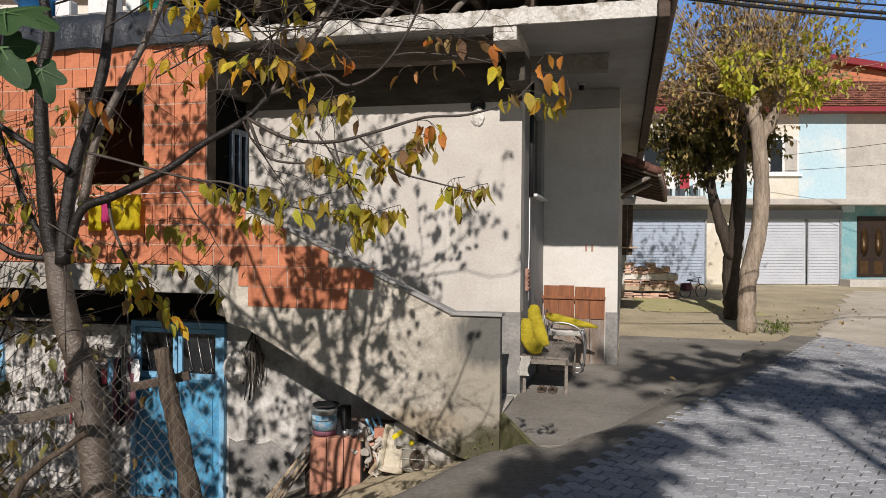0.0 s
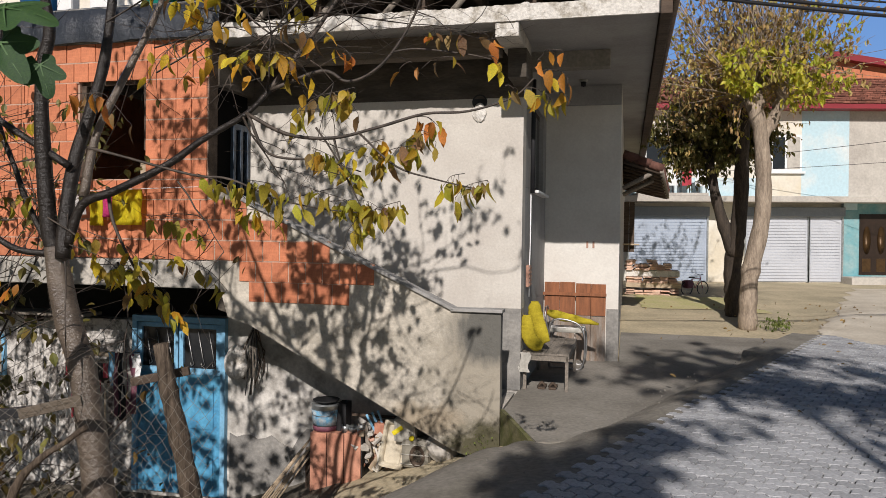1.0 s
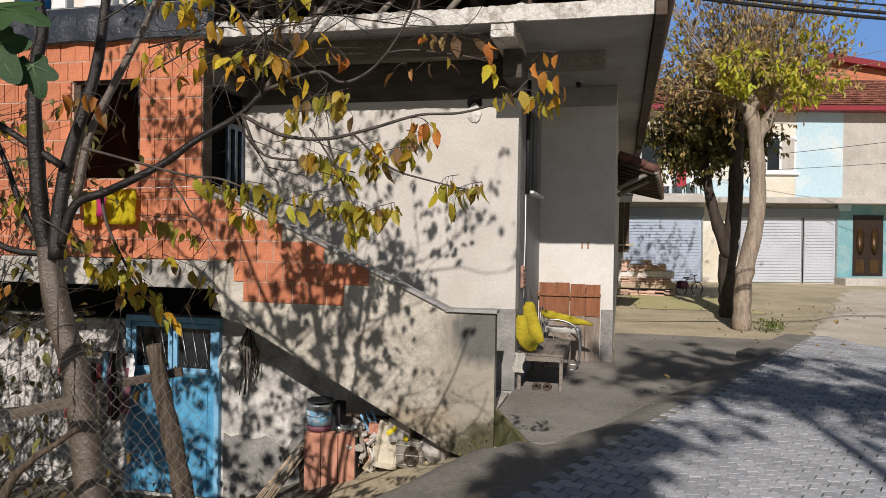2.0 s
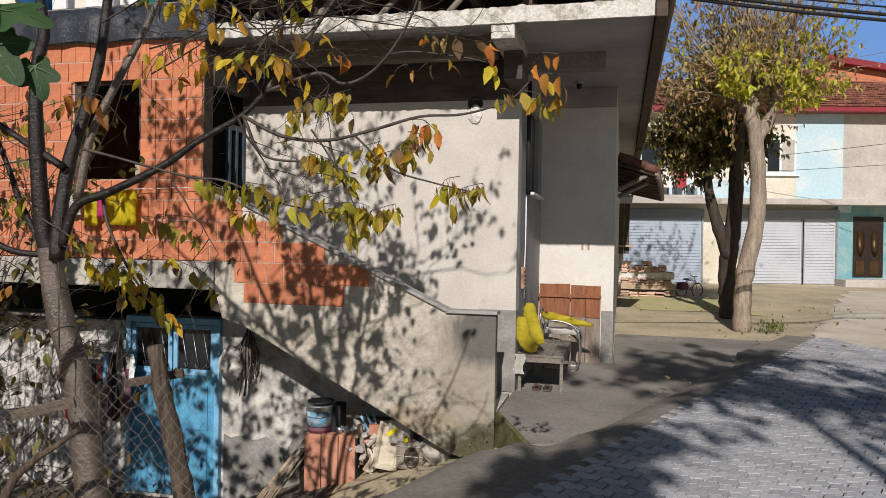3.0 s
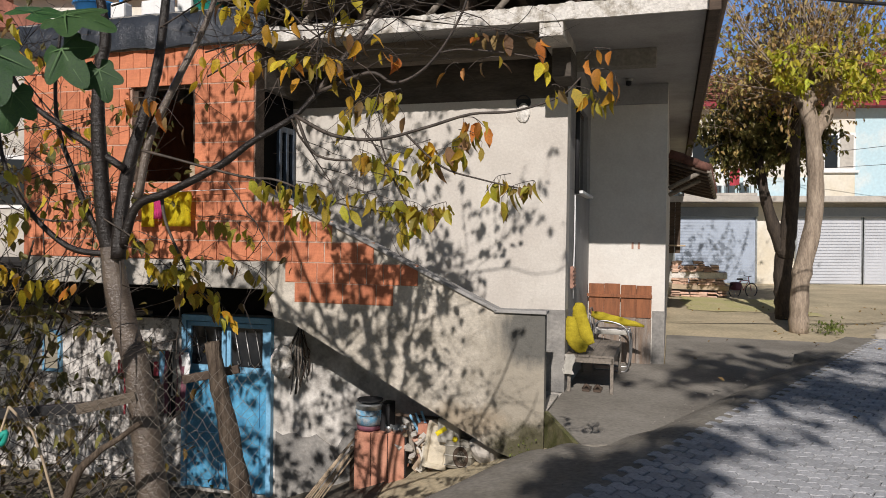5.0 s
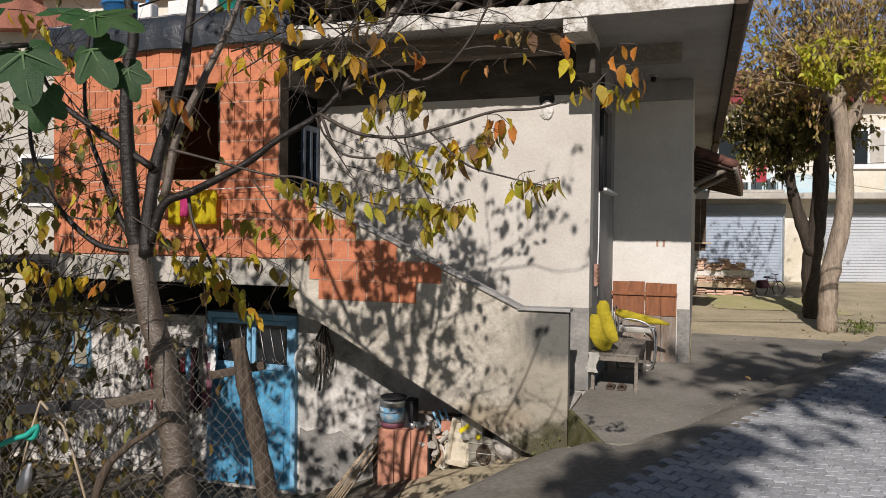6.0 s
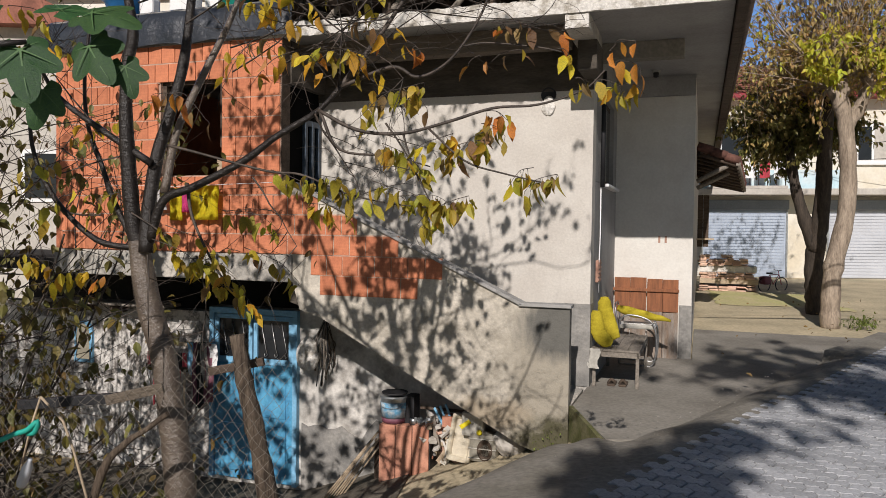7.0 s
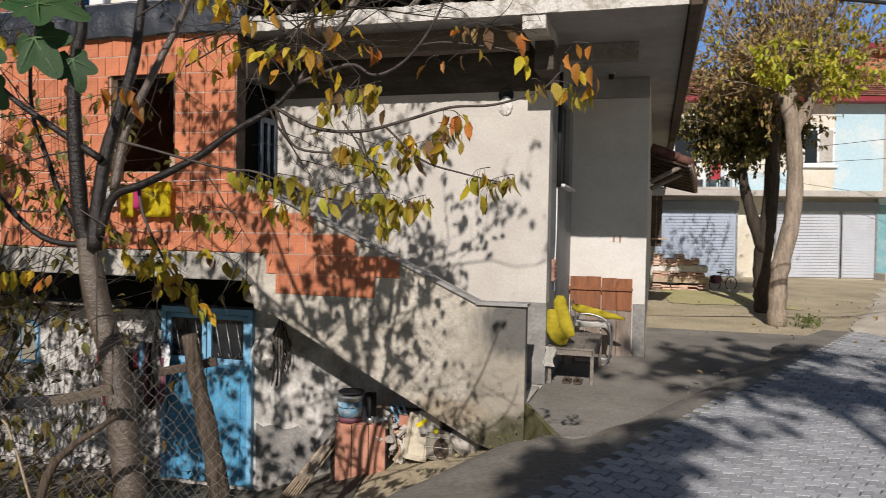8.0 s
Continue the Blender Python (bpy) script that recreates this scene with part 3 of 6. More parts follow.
wf = holder("window_2", "dark wooden frame of the open annex window", "window frame", HM, kind="structure")
for b in ((-5.29, -5.23, 2.25, 3.5), (-4.42, -4.36, 2.63, 3.5), (-5.23, -4.42, 3.42, 3.5)):
    part("frame", box(b[0], b[1], -0.99, -0.91, b[2], b[3]), "wood_dark", wf)
# near-black colour stands for the unlit room
thing("wall_annex_inside", box(-6.9, -3.6, 2.6, 2.75, 1.33, 3.9), "unlit_dark", "near-black wall for the unlit room behind the open window", "wall", HM, kind="structure")
thing("wall_annex_left", box(-7.0, -6.9, -1.04, 2.6, 1.33, 3.9), "brick_i", "orange brick end wall", "wall", HM, kind="structure")
thing("floor_annex", box(-7.0, -3.62, -0.85, 2.75, 1.2, 1.33), "plaster_dark", "grey concrete floor slab of the annex", "floor", HM, kind="structure")
side = holder("door_1", "dark doorway with a blue grey metal window at the stair head", "door", HM, kind="structure")
# dark lintel and near-black slab put the doorway's shade into colour
part("lintel", box(-3.62, -3.5, -0.85, 0.0, 3.4, 3.9), "brown_shade_concrete", side)
part("dark_reveal", box(-3.66, -3.6, -0.85, 0.0, 1.32, 3.4), "unlit_black", side, "near-black slab for the unlit doorway")
for y in (-0.42, -0.25, -0.08):
    part("window_bar", box(-3.6, -3.55, y, y + 0.05, 1.5, 3.0), "steel_blue", side, "blue grey metal bar")
part("window_rail", box(-3.6, -3.555, -0.42, -0.03, 2.95, 3.02), "steel_blue", side)
# added dark strip that gives the annex wall end its shade
part("jamb", box(-3.54, -3.522, -1.03, -0.85, 1.33, 3.9), "wood_dark", side, "dark strip for the shaded end of the annex wall")
thing("beam_annex", box(-7.0, -3.36, -1.075, -0.86, 1.0, 1.325, 0.015), "plaster_rough", "rough pale concrete ring beam", "beam", HM, kind="structure")
memb_bm = bmesh.new()
N_M = 60
rows_m = []
for j, (yy, zz) in enumerate(((-0.2, 4.38), (-1.02, 4.36), (-1.1, 4.3), (-1.13, 4.1), (-1.13, 3.912))):
    rows_m.append([memb_bm.verts.new((-7.1 + i * 3.75 / N_M, yy - 0.025 * noise.noise(Vector((i * 0.35, j * 0.9, 3))) - 0.012 * noise.noise(Vector((i * 0.9, j * 2, 8))),
                                      zz + (0.03 * noise.noise(Vector((i * 0.15, 0, 5))) if j > 3 else 0))) for i in range(N_M + 1)])
for a, b in zip(rows_m, rows_m[1:]):
    for i in range(N_M):
        memb_bm.faces.new((a[i], a[i + 1], b[i + 1], b[i])).smooth = True
membrane = thing("roof_membrane", memb_bm, "membrane", "black wrinkled bitumen sheet folded over the annex roof edge", "roofing sheet", HM, kind="structure")
thing("ceiling_annex", box(-7.05, -3.62, -1.06, 2.75, 3.91, 4.34), "plaster_dark", "flat annex roof", "roof slab", HM, kind="structure")

# ---- outdoor stair ----
stair = holder("staircase", "outdoor concrete staircase with plastered brick parapet along the house", "staircase", HM)
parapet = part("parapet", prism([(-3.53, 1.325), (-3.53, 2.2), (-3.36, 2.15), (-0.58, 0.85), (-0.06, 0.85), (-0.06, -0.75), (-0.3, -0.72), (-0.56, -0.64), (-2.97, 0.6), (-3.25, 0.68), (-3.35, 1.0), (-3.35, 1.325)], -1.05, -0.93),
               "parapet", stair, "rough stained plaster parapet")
CAP = math.atan2(1.30, 2.78)
cap = part("cap", box(0, 3.08, -1.085, -0.9, 0, 0.035, 0.006), "plaster_grey", stair, "sloping smooth cement cap")
cap.matrix_local = pose(-0.575, 0, 0.852) @ Matrix.Rotation(math.pi, 4, "Z") @ Matrix.Translation((0, 1.985, 0)) @ Matrix.Rotation(-CAP, 4, "Y")
part("cap", box(-0.6, -0.04, -1.085, -0.9, 0.85, 0.885, 0.006), "plaster_grey", stair, "level cement cap")
part("end_wall", box(-0.16, -0.06, -0.93, 0.0, -0.7, -0.2), "plaster_rough", stair)
# underside takes the dark brown so its shade is in the colour
part("soffit", prism([(-0.56, -0.62), (-2.97, 0.62), (-3.45, 0.75), (-3.45, 1.1), (-2.97, 0.95), (-0.3, -0.35), (-0.1, -0.6)], -0.93, 0.0), "brown_shade_concrete", stair, "sloping underside, its shade in a dark brown")
for i in range(8):
    part("step", box(-0.35 - (i + 1) * 0.36, -0.35 - i * 0.36, -0.93, 0.0, -0.4 + i * 0.18, -0.02 + i * 0.18, 0.008), "concrete", stair)
part("landing", box(-3.6, -3.2, -0.93, 0.0, 1.2, 1.34), "concrete", stair)

# ---- side window, pipe and porch fittings ----
sw = holder("window_3", "dark side window with a white sill", "window", HM, kind="structure")
part("window_frame", box(-0.12, -0.06, 0.9, 2.1, 2.26, 3.4), "wood_dark", sw)
part("pane", box(-0.06, -0.05, 0.98, 2.02, 2.34, 3.32), "glass_dark", sw)
part("window_sill", box(-0.1, 0.09, 0.86, 2.14, 2.225, 2.262, 0.006), "white", sw, "white window sill")
pipe = holder("drain_pipe", "dark drain pipe and cable on the side wall", "pipe", HM)
part("pipe", tube([(0.05, 0.54, 3.62), (0.05, 0.54, 2.2)], 0.028, 10), "black", pipe)
part("cable", tube([(0.03, 0.55, 2.2), (0.035, 0.53, 1.6), (0.03, 0.5, 1.25), (0.03, 0.52, 0.9)], 0.008, 6), "white", pipe, "pale hanging cable")
meter = holder("vent_grille", "small rusty brick coloured grille on the side wall", "grille", HM)
part("frame", box(0.0, 0.035, 0.42, 0.66, 1.03, 1.3, 0.004), "clay_pale", meter)
for k in range(5):
    part("slat", box(0.035, 0.045, 0.44, 0.64, 1.05 + k * 0.05, 1.075 + k * 0.05), "clay_pale", meter)
lamp = holder("porch_lamp", "small dark ceiling lamp socket on the porch soffit", "lamp", HM @ pose(0.57, 2.0, 3.9))
part("base", lathe([(0.05, -0.03), (0.06, 0.0)]), "plastic_grey", lamp)
part("socket", lathe([(0.0, -0.1), (0.035, -0.09), (0.04, -0.03)]), "black", lamp)
hole = holder("stove_pipe_hole", "round flue hole in the wall with a torn plastic bag", "flue", HM @ pose(-0.53, 0, 3.26))
# closed black disc; the hole's darkness is its colour
part("flue", lathe([(0.0, 0.004), (0.07, 0.004), (0.078, 0.02), (0.09, 0.02), (0.092, 0.0), (0.0, -0.02)], 20, Matrix.Rotation(math.pi / 2, 4, "X")), "black", hole, "black disc for the dark flue hole")
bb = bmesh.new()
bmesh.ops.create_uvsphere(bb, u_segments=14, v_segments=9, radius=0.11)
for v in bb.verts:
    v.co = Vector((v.co.x * (0.75 + 0.3 * max(0, -v.co.z * 4)), v.co.y * 0.2 - 0.01, v.co.z * 1.0 - 0.13)) + Vector(noise.noise_vector(v.co * 18)) * 0.02
part("bag", bb, "concrete_edge", hole, "white torn plastic bag")

boards = holder("board_gate", "reddish brown board gate with grey lower planks leaning on the wall", "wooden gate", HM)
for k, (x0, x1, top) in enumerate(((0.02, 0.243, 0.985), (0.246, 0.474, 0.99), (0.486, 0.702, 0.975), (0.705, 0.92, 0.97))):
    part("upper_board", box(x0, x1, 2.40, 2.425, 0.5, top, 0.004), "wood_red", boards)
    part("lower_board", box(x0 + 0.002, x1, 2.405, 2.43, -0.17, 0.52 - 0.03 * (k % 2), 0.004), "wood_faded", boards, "weathered faded brown plank")
part("batten", box(-0.0, 0.93, 2.37, 2.40, 0.79, 0.835, 0.004), "wood_red", boards, "horizontal batten")
sign = holder("painted_number", "small hand painted dark marks on the porch wall", "marking", HM @ pose(0.62, 2.499, 1.5))
for k in range(2):
    part("mark", box(k * 0.09, k * 0.09 + 0.03, -0.003, 0.0, 0, 0.1), "clay_pale", sign)

# ---- basement front ----
door = holder("door_2", "blue painted double leaf wooden door with glazed upper panes", "door", HM @ pose(-5.26, 0, -1.85), kind="structure")
for x0, x1 in ((0.0, 0.07), (1.33, 1.40)):
    part("jamb", box(x0, x1, -0.07, 0.01, 0.0, 2.3, 0.005), "blue_light", door, "light blue door jamb")
part("head", box(0.0, 1.4, -0.07, 0.01, 2.3, 2.38, 0.005), "blue_light", door)
for x0 in (0.08, 0.71):
    leaf = part("leaf", box(x0, x0 + 0.61, -0.035, 0.0, 0.01, 1.66, 0.004), "blue_paint", door, "blue painted door leaf")
    for z0, z1 in ((0.12, 0.78), (0.9, 1.5)):
        part("panel", box(x0 + 0.1, x0 + 0.51, -0.05, -0.034, z0, z1, 0.01), "blue_paint", leaf)
    for xa, xb, za, zb in ((x0, x0 + 0.06, 1.66, 2.29), (x0 + 0.55, x0 + 0.61, 1.66, 2.29), (x0, x0 + 0.61, 1.62, 1.7), (x0, x0 + 0.61, 2.23, 2.29)):
        part("rail", box(xa, xb, -0.05, 0.0, za, zb, 0.004), "blue_light", leaf, "light blue sash rail")
    part("pane", box(x0 + 0.06, x0 + 0.55, -0.02, -0.012, 1.7, 2.23), "glass_dark", leaf)
    for k in range(3):
        xx = x0 + 0.12 + k * 0.16
        part("scroll", tube([(xx, -0.045, 2.2), (xx + 0.07, -0.045, 1.85), (xx + 0.1, -0.045, 1.76), (xx + 0.06, -0.045, 1.73), (xx + 0.05, -0.045, 1.78)], 0.006, 5), "metal", leaf, "wrought iron scroll")
thing("trim_stone", prism([(-0.6, -2.0), (-3.82, -2.0)] + [(-3.82 + 0.1 * k, -0.98 + 0.3 * noise.noise(Vector((k * 0.31, 0, 2))) + 0.1 * noise.noise(Vector((k * 1.3, 4, 2)))) for k in range(33)], -0.004, 0.012), "plaster_dark", "dark exposed rubble at the wall foot", "trim", HM, kind="structure")

# ---- far side of the lane: garages with a flat above ----
GM = pose(7.0, 28.0, 0.03, 0, -0.5, 0)
gar = holder("garage_building", "pale plastered two storey building with roller shutters below", "building", GM)
part("ground_wall", box(-1.2, 14.0, 0.12, 8, -0.4, 3.0), "cream", gar, "cream ground floor wall")
part("upper_wall", box(-1.2, 6.6, 0.0, 8, 3.22, 6.5), "cream", gar, "cream upper floor wall")
part("blue_panel", box(6.6, 8.4, -0.01, 8, 3.22, 6.5), "pale_blue", gar, "flaking pale blue wall")
part("blue_panel", box(-1.2, 5.0, -0.012, 0.0, 3.25, 3.95), "pale_blue", gar, "flaking pale blue band")
part("grey_panel", box(8.4, 14.0, -0.005, 8, 3.22, 6.5), "patch_grey", gar, "bare grey rendered wall")
part("canopy", box(-1.3, 14.2, -0.9, 8, 3.0, 3.22, 0.02), "patch_grey", gar, "grey concrete canopy edge")
# the left shutter takes the copy tinted for shade
for x0, x1, col, tone in ((0.1, 3.05, "shutter_shade", "blue shaded"), (4.55, 6.9, "shutter", "pale grey"), (6.98, 8.2, "shutter", "pale grey")):
    shut = part("roller_shutter", box(x0, x1, 0.08, 0.11, 0.0, 2.5), col, gar, "%s steel roller shutter" % tone)
    for k in range(22):
        part("slat", box(x0 + 0.04, x1 - 0.04, 0.055, 0.08, 0.02 + k * 0.112, 0.02 + k * 0.112 + 0.085), col, shut)
    part("shutter_box", box(x0 - 0.05, x1 + 0.05, -0.12, 0.1, 2.5, 2.85, 0.02), "shutter_grey", shut, "shutter housing")
    for xx in (x0 - 0.06, x1):
        part("guide", box(xx, xx + 0.06, 0.02, 0.11, 0, 2.5), "tin", shut, "steel guide rail")
part("teal_wall", box(8.25, 11.0, 0.03, 0.12, 0.0, 3.0), "teal", gar, "teal painted entrance wall")
part("grey_column", box(8.2, 8.7, -0.1, 0.1, 2.75, 3.05), "pale_blue", gar)
ent = part("entrance_door", box(8.85, 10.0, 0.0, 0.04, 0.28, 2.6), "brown_door", gar, "dark brown carved entrance door")
for k in range(2):
    part("ornament", lathe([(0.0, 0.0), (0.13, 0.0), (0.15, 0.02), (0.0, 0.035)], 14, pose(9.12 + k * 0.55, 0.0, 1.6, 90) @ Matrix.Diagonal((1, 3.6, 1, 1))), "gold", ent, "carved oval ornament")
    part("ornament", box(8.95 + k * 0.55, 9.28 + k * 0.55, -0.015, 0.0, 0.4, 0.9, 0.01), "gold", ent)
part("door_step", box(8.2, 11.0, -0.7, 0.1, -0.2, 0.22, 0.02), "patch_grey", gar, "raised stone step")
win = part("window", box(5.4, 6.6, -0.03, 0.0, 4.2, 5.6), "white", gar, "white framed window")
part("pane", box(5.5, 5.95, -0.05, -0.02, 4.3, 5.5), "glass_dark", win)
part("blind", box(6.05, 6.52, -0.05, -0.02, 4.3, 5.5), "patch_grey", win, "grey blind")
part("sill", box(5.3, 6.7, -0.12, 0.0, 4.12, 4.2), "white", win)
win = part("window", box(0.6, 2.2, -0.03, 0.0, 4.4, 5.6), "white", gar, "white framed window")
part("pane", box(0.7, 2.1, -0.05, -0.02, 4.5, 5.5), "glass_dark", win)
part("eave", box(-1.6, 14.4, -0.6, 8.3, 6.5, 6.68), "red_metal", gar, "dark red eave board")
rf = bmesh.new()
for k in range(14):
    y0, z0 = -0.65 + k * 0.3, 6.7 + k * 0.13
    for i in range(56):
        x = -1.6 + i * 0.285
        add_box(rf, x, x + 0.27, y0, y0 + 0.34, z0 + rng.uniform(0, 0.02), z0 + 0.06)
part("roof", rf, "tile_red", gar, "weathered red clay tile roof", kind="stuff")
part("roof_back", prism([(-1.6, 6.68), (14.4, 6.68), (14.4, 6.7), (-1.6, 6.7)], -0.6, 8.3), "tile_red", gar)
balc = holder("laundry_balcony", "small balcony with pink and white laundry", "balcony", GM @ pose(0.2, -0.4, 3.25))
part("floor", box(0, 2.6, -0.4, 0.38, -0.02, 0.08), "patch_grey", balc)
for k in range(9):
    part("baluster", box(0.02 + k * 0.31, 0.05 + k * 0.31, -0.4, -0.37, 0.08, 0.95), "black", balc)
part("handrail", box(0, 2.6, -0.42, -0.36, 0.95, 1.0), "black", balc)
for k, c in enumerate(("white", "pink", "white", "red", "white")):
    bmc = bmesh.new()
    vs = [[bmc.verts.new((0.1 + k * 0.5 + 0.36 * i / 4, -0.44 - 0.03 * math.sin(i * 2.1 + k), 0.98 - j * 0.16)) for i in range(5)] for j in range(5)]
    for j in range(4):
        for i in range(4):
            bmc.faces.new((vs[j][i], vs[j][i + 1], vs[j + 1][i + 1], vs[j + 1][i]))
    part("cloth", bmc, c, balc)
    
up = holder("brick_house", "orange brick upper house with a dark red metal roof", "house", pose(17.0, 34.5, 0))
part("wall", prism([(0.3, 0), (9.0, 0), (9.0, 8.9), (3.2, 9.95), (1.0, 10.1), (0.3, 9.5)], 0, 6), "brick_i", up)
part("roof", prism([(-0.1, 9.45), (0.95, 10.15), (9.6, 8.9), (9.6, 9.15), (0.95, 10.45), (-0.3, 9.6)], -0.4, 6.4), "red_metal", up, "dark red metal roof edge")
winb = part("window", box(2.5, 3.5, -0.02, 0.0, 7.9, 8.75), "black", up, "dark window opening")
part("sill", box(2.4, 3.6, -0.08, 0.0, 7.82, 7.9), "concrete_edge", winb)

# small tiled canopy and tile stack by the far end of the house
can = holder("lean_to_canopy", "dark wooden lean-to canopy with curved tiles on the street wall", "canopy", HM)


def canopy_at(u, v, w=0.0):
    """Place on the canopy: u from the wall outwards, v along the wall, w above its boards."""
    out = 0.72 + 0.24 * v
    return Vector((1.11 + out * u, 6.0 + 2.5 * v, 3.2 - 0.37 * v - (0.24 - 0.02 * v) * u + w))


def canopy_bar(u0, v0, u1, v1, w, r):
    return tube([canopy_at(u0, v0, w), canopy_at(u1, v1, w)], r, 6)


for k in range(9):
    part("rafter", canopy_bar(0, 0.02 + k * 0.12, 1.0, 0.02 + k * 0.12, -0.05, 0.035), "wood_dark", can)
for k in range(5):
    part("board", canopy_bar(0.1 + k * 0.2, 0, 0.1 + k * 0.2, 1, 0.0, 0.03), "wood_dark", can)
cb_ = bmesh.new()
cq = [cb_.verts.new(canopy_at(u, v, w)) for w in (0.03, 0.05) for u, v in ((0, 0), (1, 0), (1, 1), (0, 1))]
for f in ((3, 2, 1, 0), (4, 5, 6, 7), (0, 1, 5, 4), (1, 2, 6, 5), (2, 3, 7, 6), (3, 0, 4, 7)):
    cb_.faces.new([cq[i] for i in f])
part("boarding", cb_, "wood_dark", can, "dark weathered boarding")
part("rake_board", tube([canopy_at(1.0, -0.01, -0.02), canopy_at(1.0, 1.0, -0.02)], 0.05, 4), "wood_grey", can, "greyed outer edge board")
tl = bmesh.new()
for i in range(13):
    for j in range(3):
        add_tube(tl, [canopy_at(0.34 * j, 0.01 + i / 13, 0.09 - 0.02 * j), canopy_at(min(1.04, 0.34 * j + 0.38), 0.01 + i / 13, 0.09 - 0.02 * j)], 0.085, 7)
part("tiles", tl, "tile_old", can, "dark half round tiles", kind="stuff")
for v in (0.05, 0.3):
    a = canopy_at(0.0, v)
    part("brace", tube([(1.11, a.y, a.z - 0.55), tuple(canopy_at(0.75, v, -0.08))], 0.045, 6), "wood_grey", can, "diagonal timber brace")
leaf_s = holder("open_shutter", "dark wooden window shutter standing open from the street wall", "shutter", HM @ pose(1.1, 11.25, 1.3))
part("board", box(0.02, 0.15, 0.0, 0.04, 0.0, 1.32, 0.005), "wood_dark", leaf_s)
part("board", box(0.155, 0.29, 0.0, 0.04, 0.0, 1.32, 0.005), "wood_dark", leaf_s)
part("ledge", box(0.0, 0.42, -0.16, 0.0, 0.18, 0.22, 0.004), "wood_pale", leaf_s, "pale board shelf")
stack = holder("tile_stack", "stack of old roof tiles between stone courses", "tile stack", HM @ pose(1.2, 13.5, -0.05))
part("plank", box(0, 1.55, 0, 1.0, 0.28, 0.42, 0.01), "wood_pale", stack, "pale wooden beam")
part("plank", box(0, 1.5, 0.05, 1.0, 0.6, 0.78, 0.01), "concrete_edge", stack, "white stone beam")
for z0, n, w in ((0.0, 5, 1.5), (0.42, 4, 1.45), (0.78, 4, 1.3), (0.95, 3, 0.9)):
    for j in range(n):
        for i in range(6):
            x = i * w / 6 + rng.uniform(-0.02, 0.02)
            if z0 > 0.9 and i in (2, 3):
                continue
            part("tile", box(x, x + w / 6 - 0.012, rng.uniform(-0.03, 0.05), 0.9, z0 + j * 0.045, z0 + j * 0.045 + rng.uniform(0.03, 0.042)), "clay_old", stack).matrix_local = pose(0, 0, rng.uniform(-0.004, 0.004), 0, rng.uniform(-1.5, 1.5), rng.uniform(-3, 3))
bike = holder("bicycle", "dark red bicycle parked by the tile stack", "bicycle", HM @ pose(2.95, 14.2, -0.02, 0, 0, 35) @ Matrix.Scale(0.75, 4))
for x in (0.0, 0.78):
    wh = part("wheel", tube([(x + 0.27 * math.cos(a * math.pi / 8), 0, 0.29 + 0.27 * math.sin(a * math.pi / 8)) for a in range(17)], 0.02, 6), "black", bike)
    for k in range(4):
        a = k * math.pi / 4
        part("spoke", tube([(x - 0.26 * math.cos(a), 0, 0.29 - 0.26 * math.sin(a)), (x + 0.26 * math.cos(a), 0, 0.29 + 0.26 * math.sin(a))], 0.004, 4), "metal", wh)
part("frame", tube([(0, 0, 0.29), (0.25, 0, 0.66), (0.4, 0, 0.3), (0.66, 0, 0.68), (0.25, 0, 0.66)], 0.018, 6), "red", bike)
part("fork", tube([(0.78, 0, 0.29), (0.66, 0, 0.68), (0.63, 0, 0.82)], 0.015, 6), "red", bike)
part("handlebar", tube([(0.6, -0.22, 0.86), (0.64, 0, 0.82), (0.6, 0.22, 0.86)], 0.013, 6), "black", bike)
part("pannier", box(-0.12, 0.2, -0.2, 0.2, 0.3, 0.62, 0.1), "maroon", bike, "dark red pannier bag")
part("saddle", box(0.12, 0.34, -0.06, 0.06, 0.7, 0.76, 0.02), "black", bike)

# overhead cables
cab = holder("overhead_cables", "black overhead power cables", "cable")
for k, (a, b, sag) in enumerate((((1.2, 8.5, 4.78), (14, 11.0, 5.15), 0.25), ((1.2, 8.5, 4.72), (14, 10.4, 4.9), 0.3), ((1.2, 8.6, 4.7), (14, 10.2, 4.78), 0.32))):
    a, b = Vector(a), Vector(b)
    part("cable", tube([a.lerp(b, i / 16) - Vector((0, 0, sag * 4 * (i / 16) * (1 - i / 16))) for i in range(17)], 0.022 if k else 0.012, 6), "black", cab)
for a, b in (((9.5, 27.8, 4.6), (20, 20, 5.6)), ((9.5, 27.8, 4.2), (22, 24, 5.0))):
    a, b = Vector(a), Vector(b)
    part("wire", tube([a.lerp(b, i / 10) - Vector((0, 0, 0.5 * (i / 10) * (1 - i / 10))) for i in range(11)], 0.009, 5), "black", cab)

# neighbour at the left, seen through twigs
nb = holder("neighbour_house", "pale plastered neighbour house behind the trees", "house", pose(-17.5, 16.5, 0, 0, 0, 8))
part("wall", box(0, 7.0, 0, 5, -2, 6.5), "patch_grey", nb)
wn1 = part("window", box(5.4, 6.5, -0.03, 0.0, 2.2, 3.5), "white", nb, "white framed window")
part("pane", box(5.5, 6.4, -0.05, -0.02, 2.3, 3.4), "glass_dark", wn1)
part("roof", prism([(-0.4, 6.5), (7.4, 6.5), (3.5, 8.3)], -0.4, 5.4), "tile_red", nb, "red tiled roof")
back = holder("upper_neighbour", "pale upper house beyond the annex roof", "house", pose(-16.0, 24.0, 0))
part("wall", box(0, 14, 0, 5, -1, 9.5), "cream", back)
for k in range(4):
    wq = part("window", box(1 + k * 3.3, 2.3 + k * 3.3, -0.04, 0.0, 5.6, 7.1), "white", back)
    part("pane", box(1.1 + k * 3.3, 2.2 + k * 3.3, -0.06, -0.03, 5.7, 7.0), "glass_dark", wq)
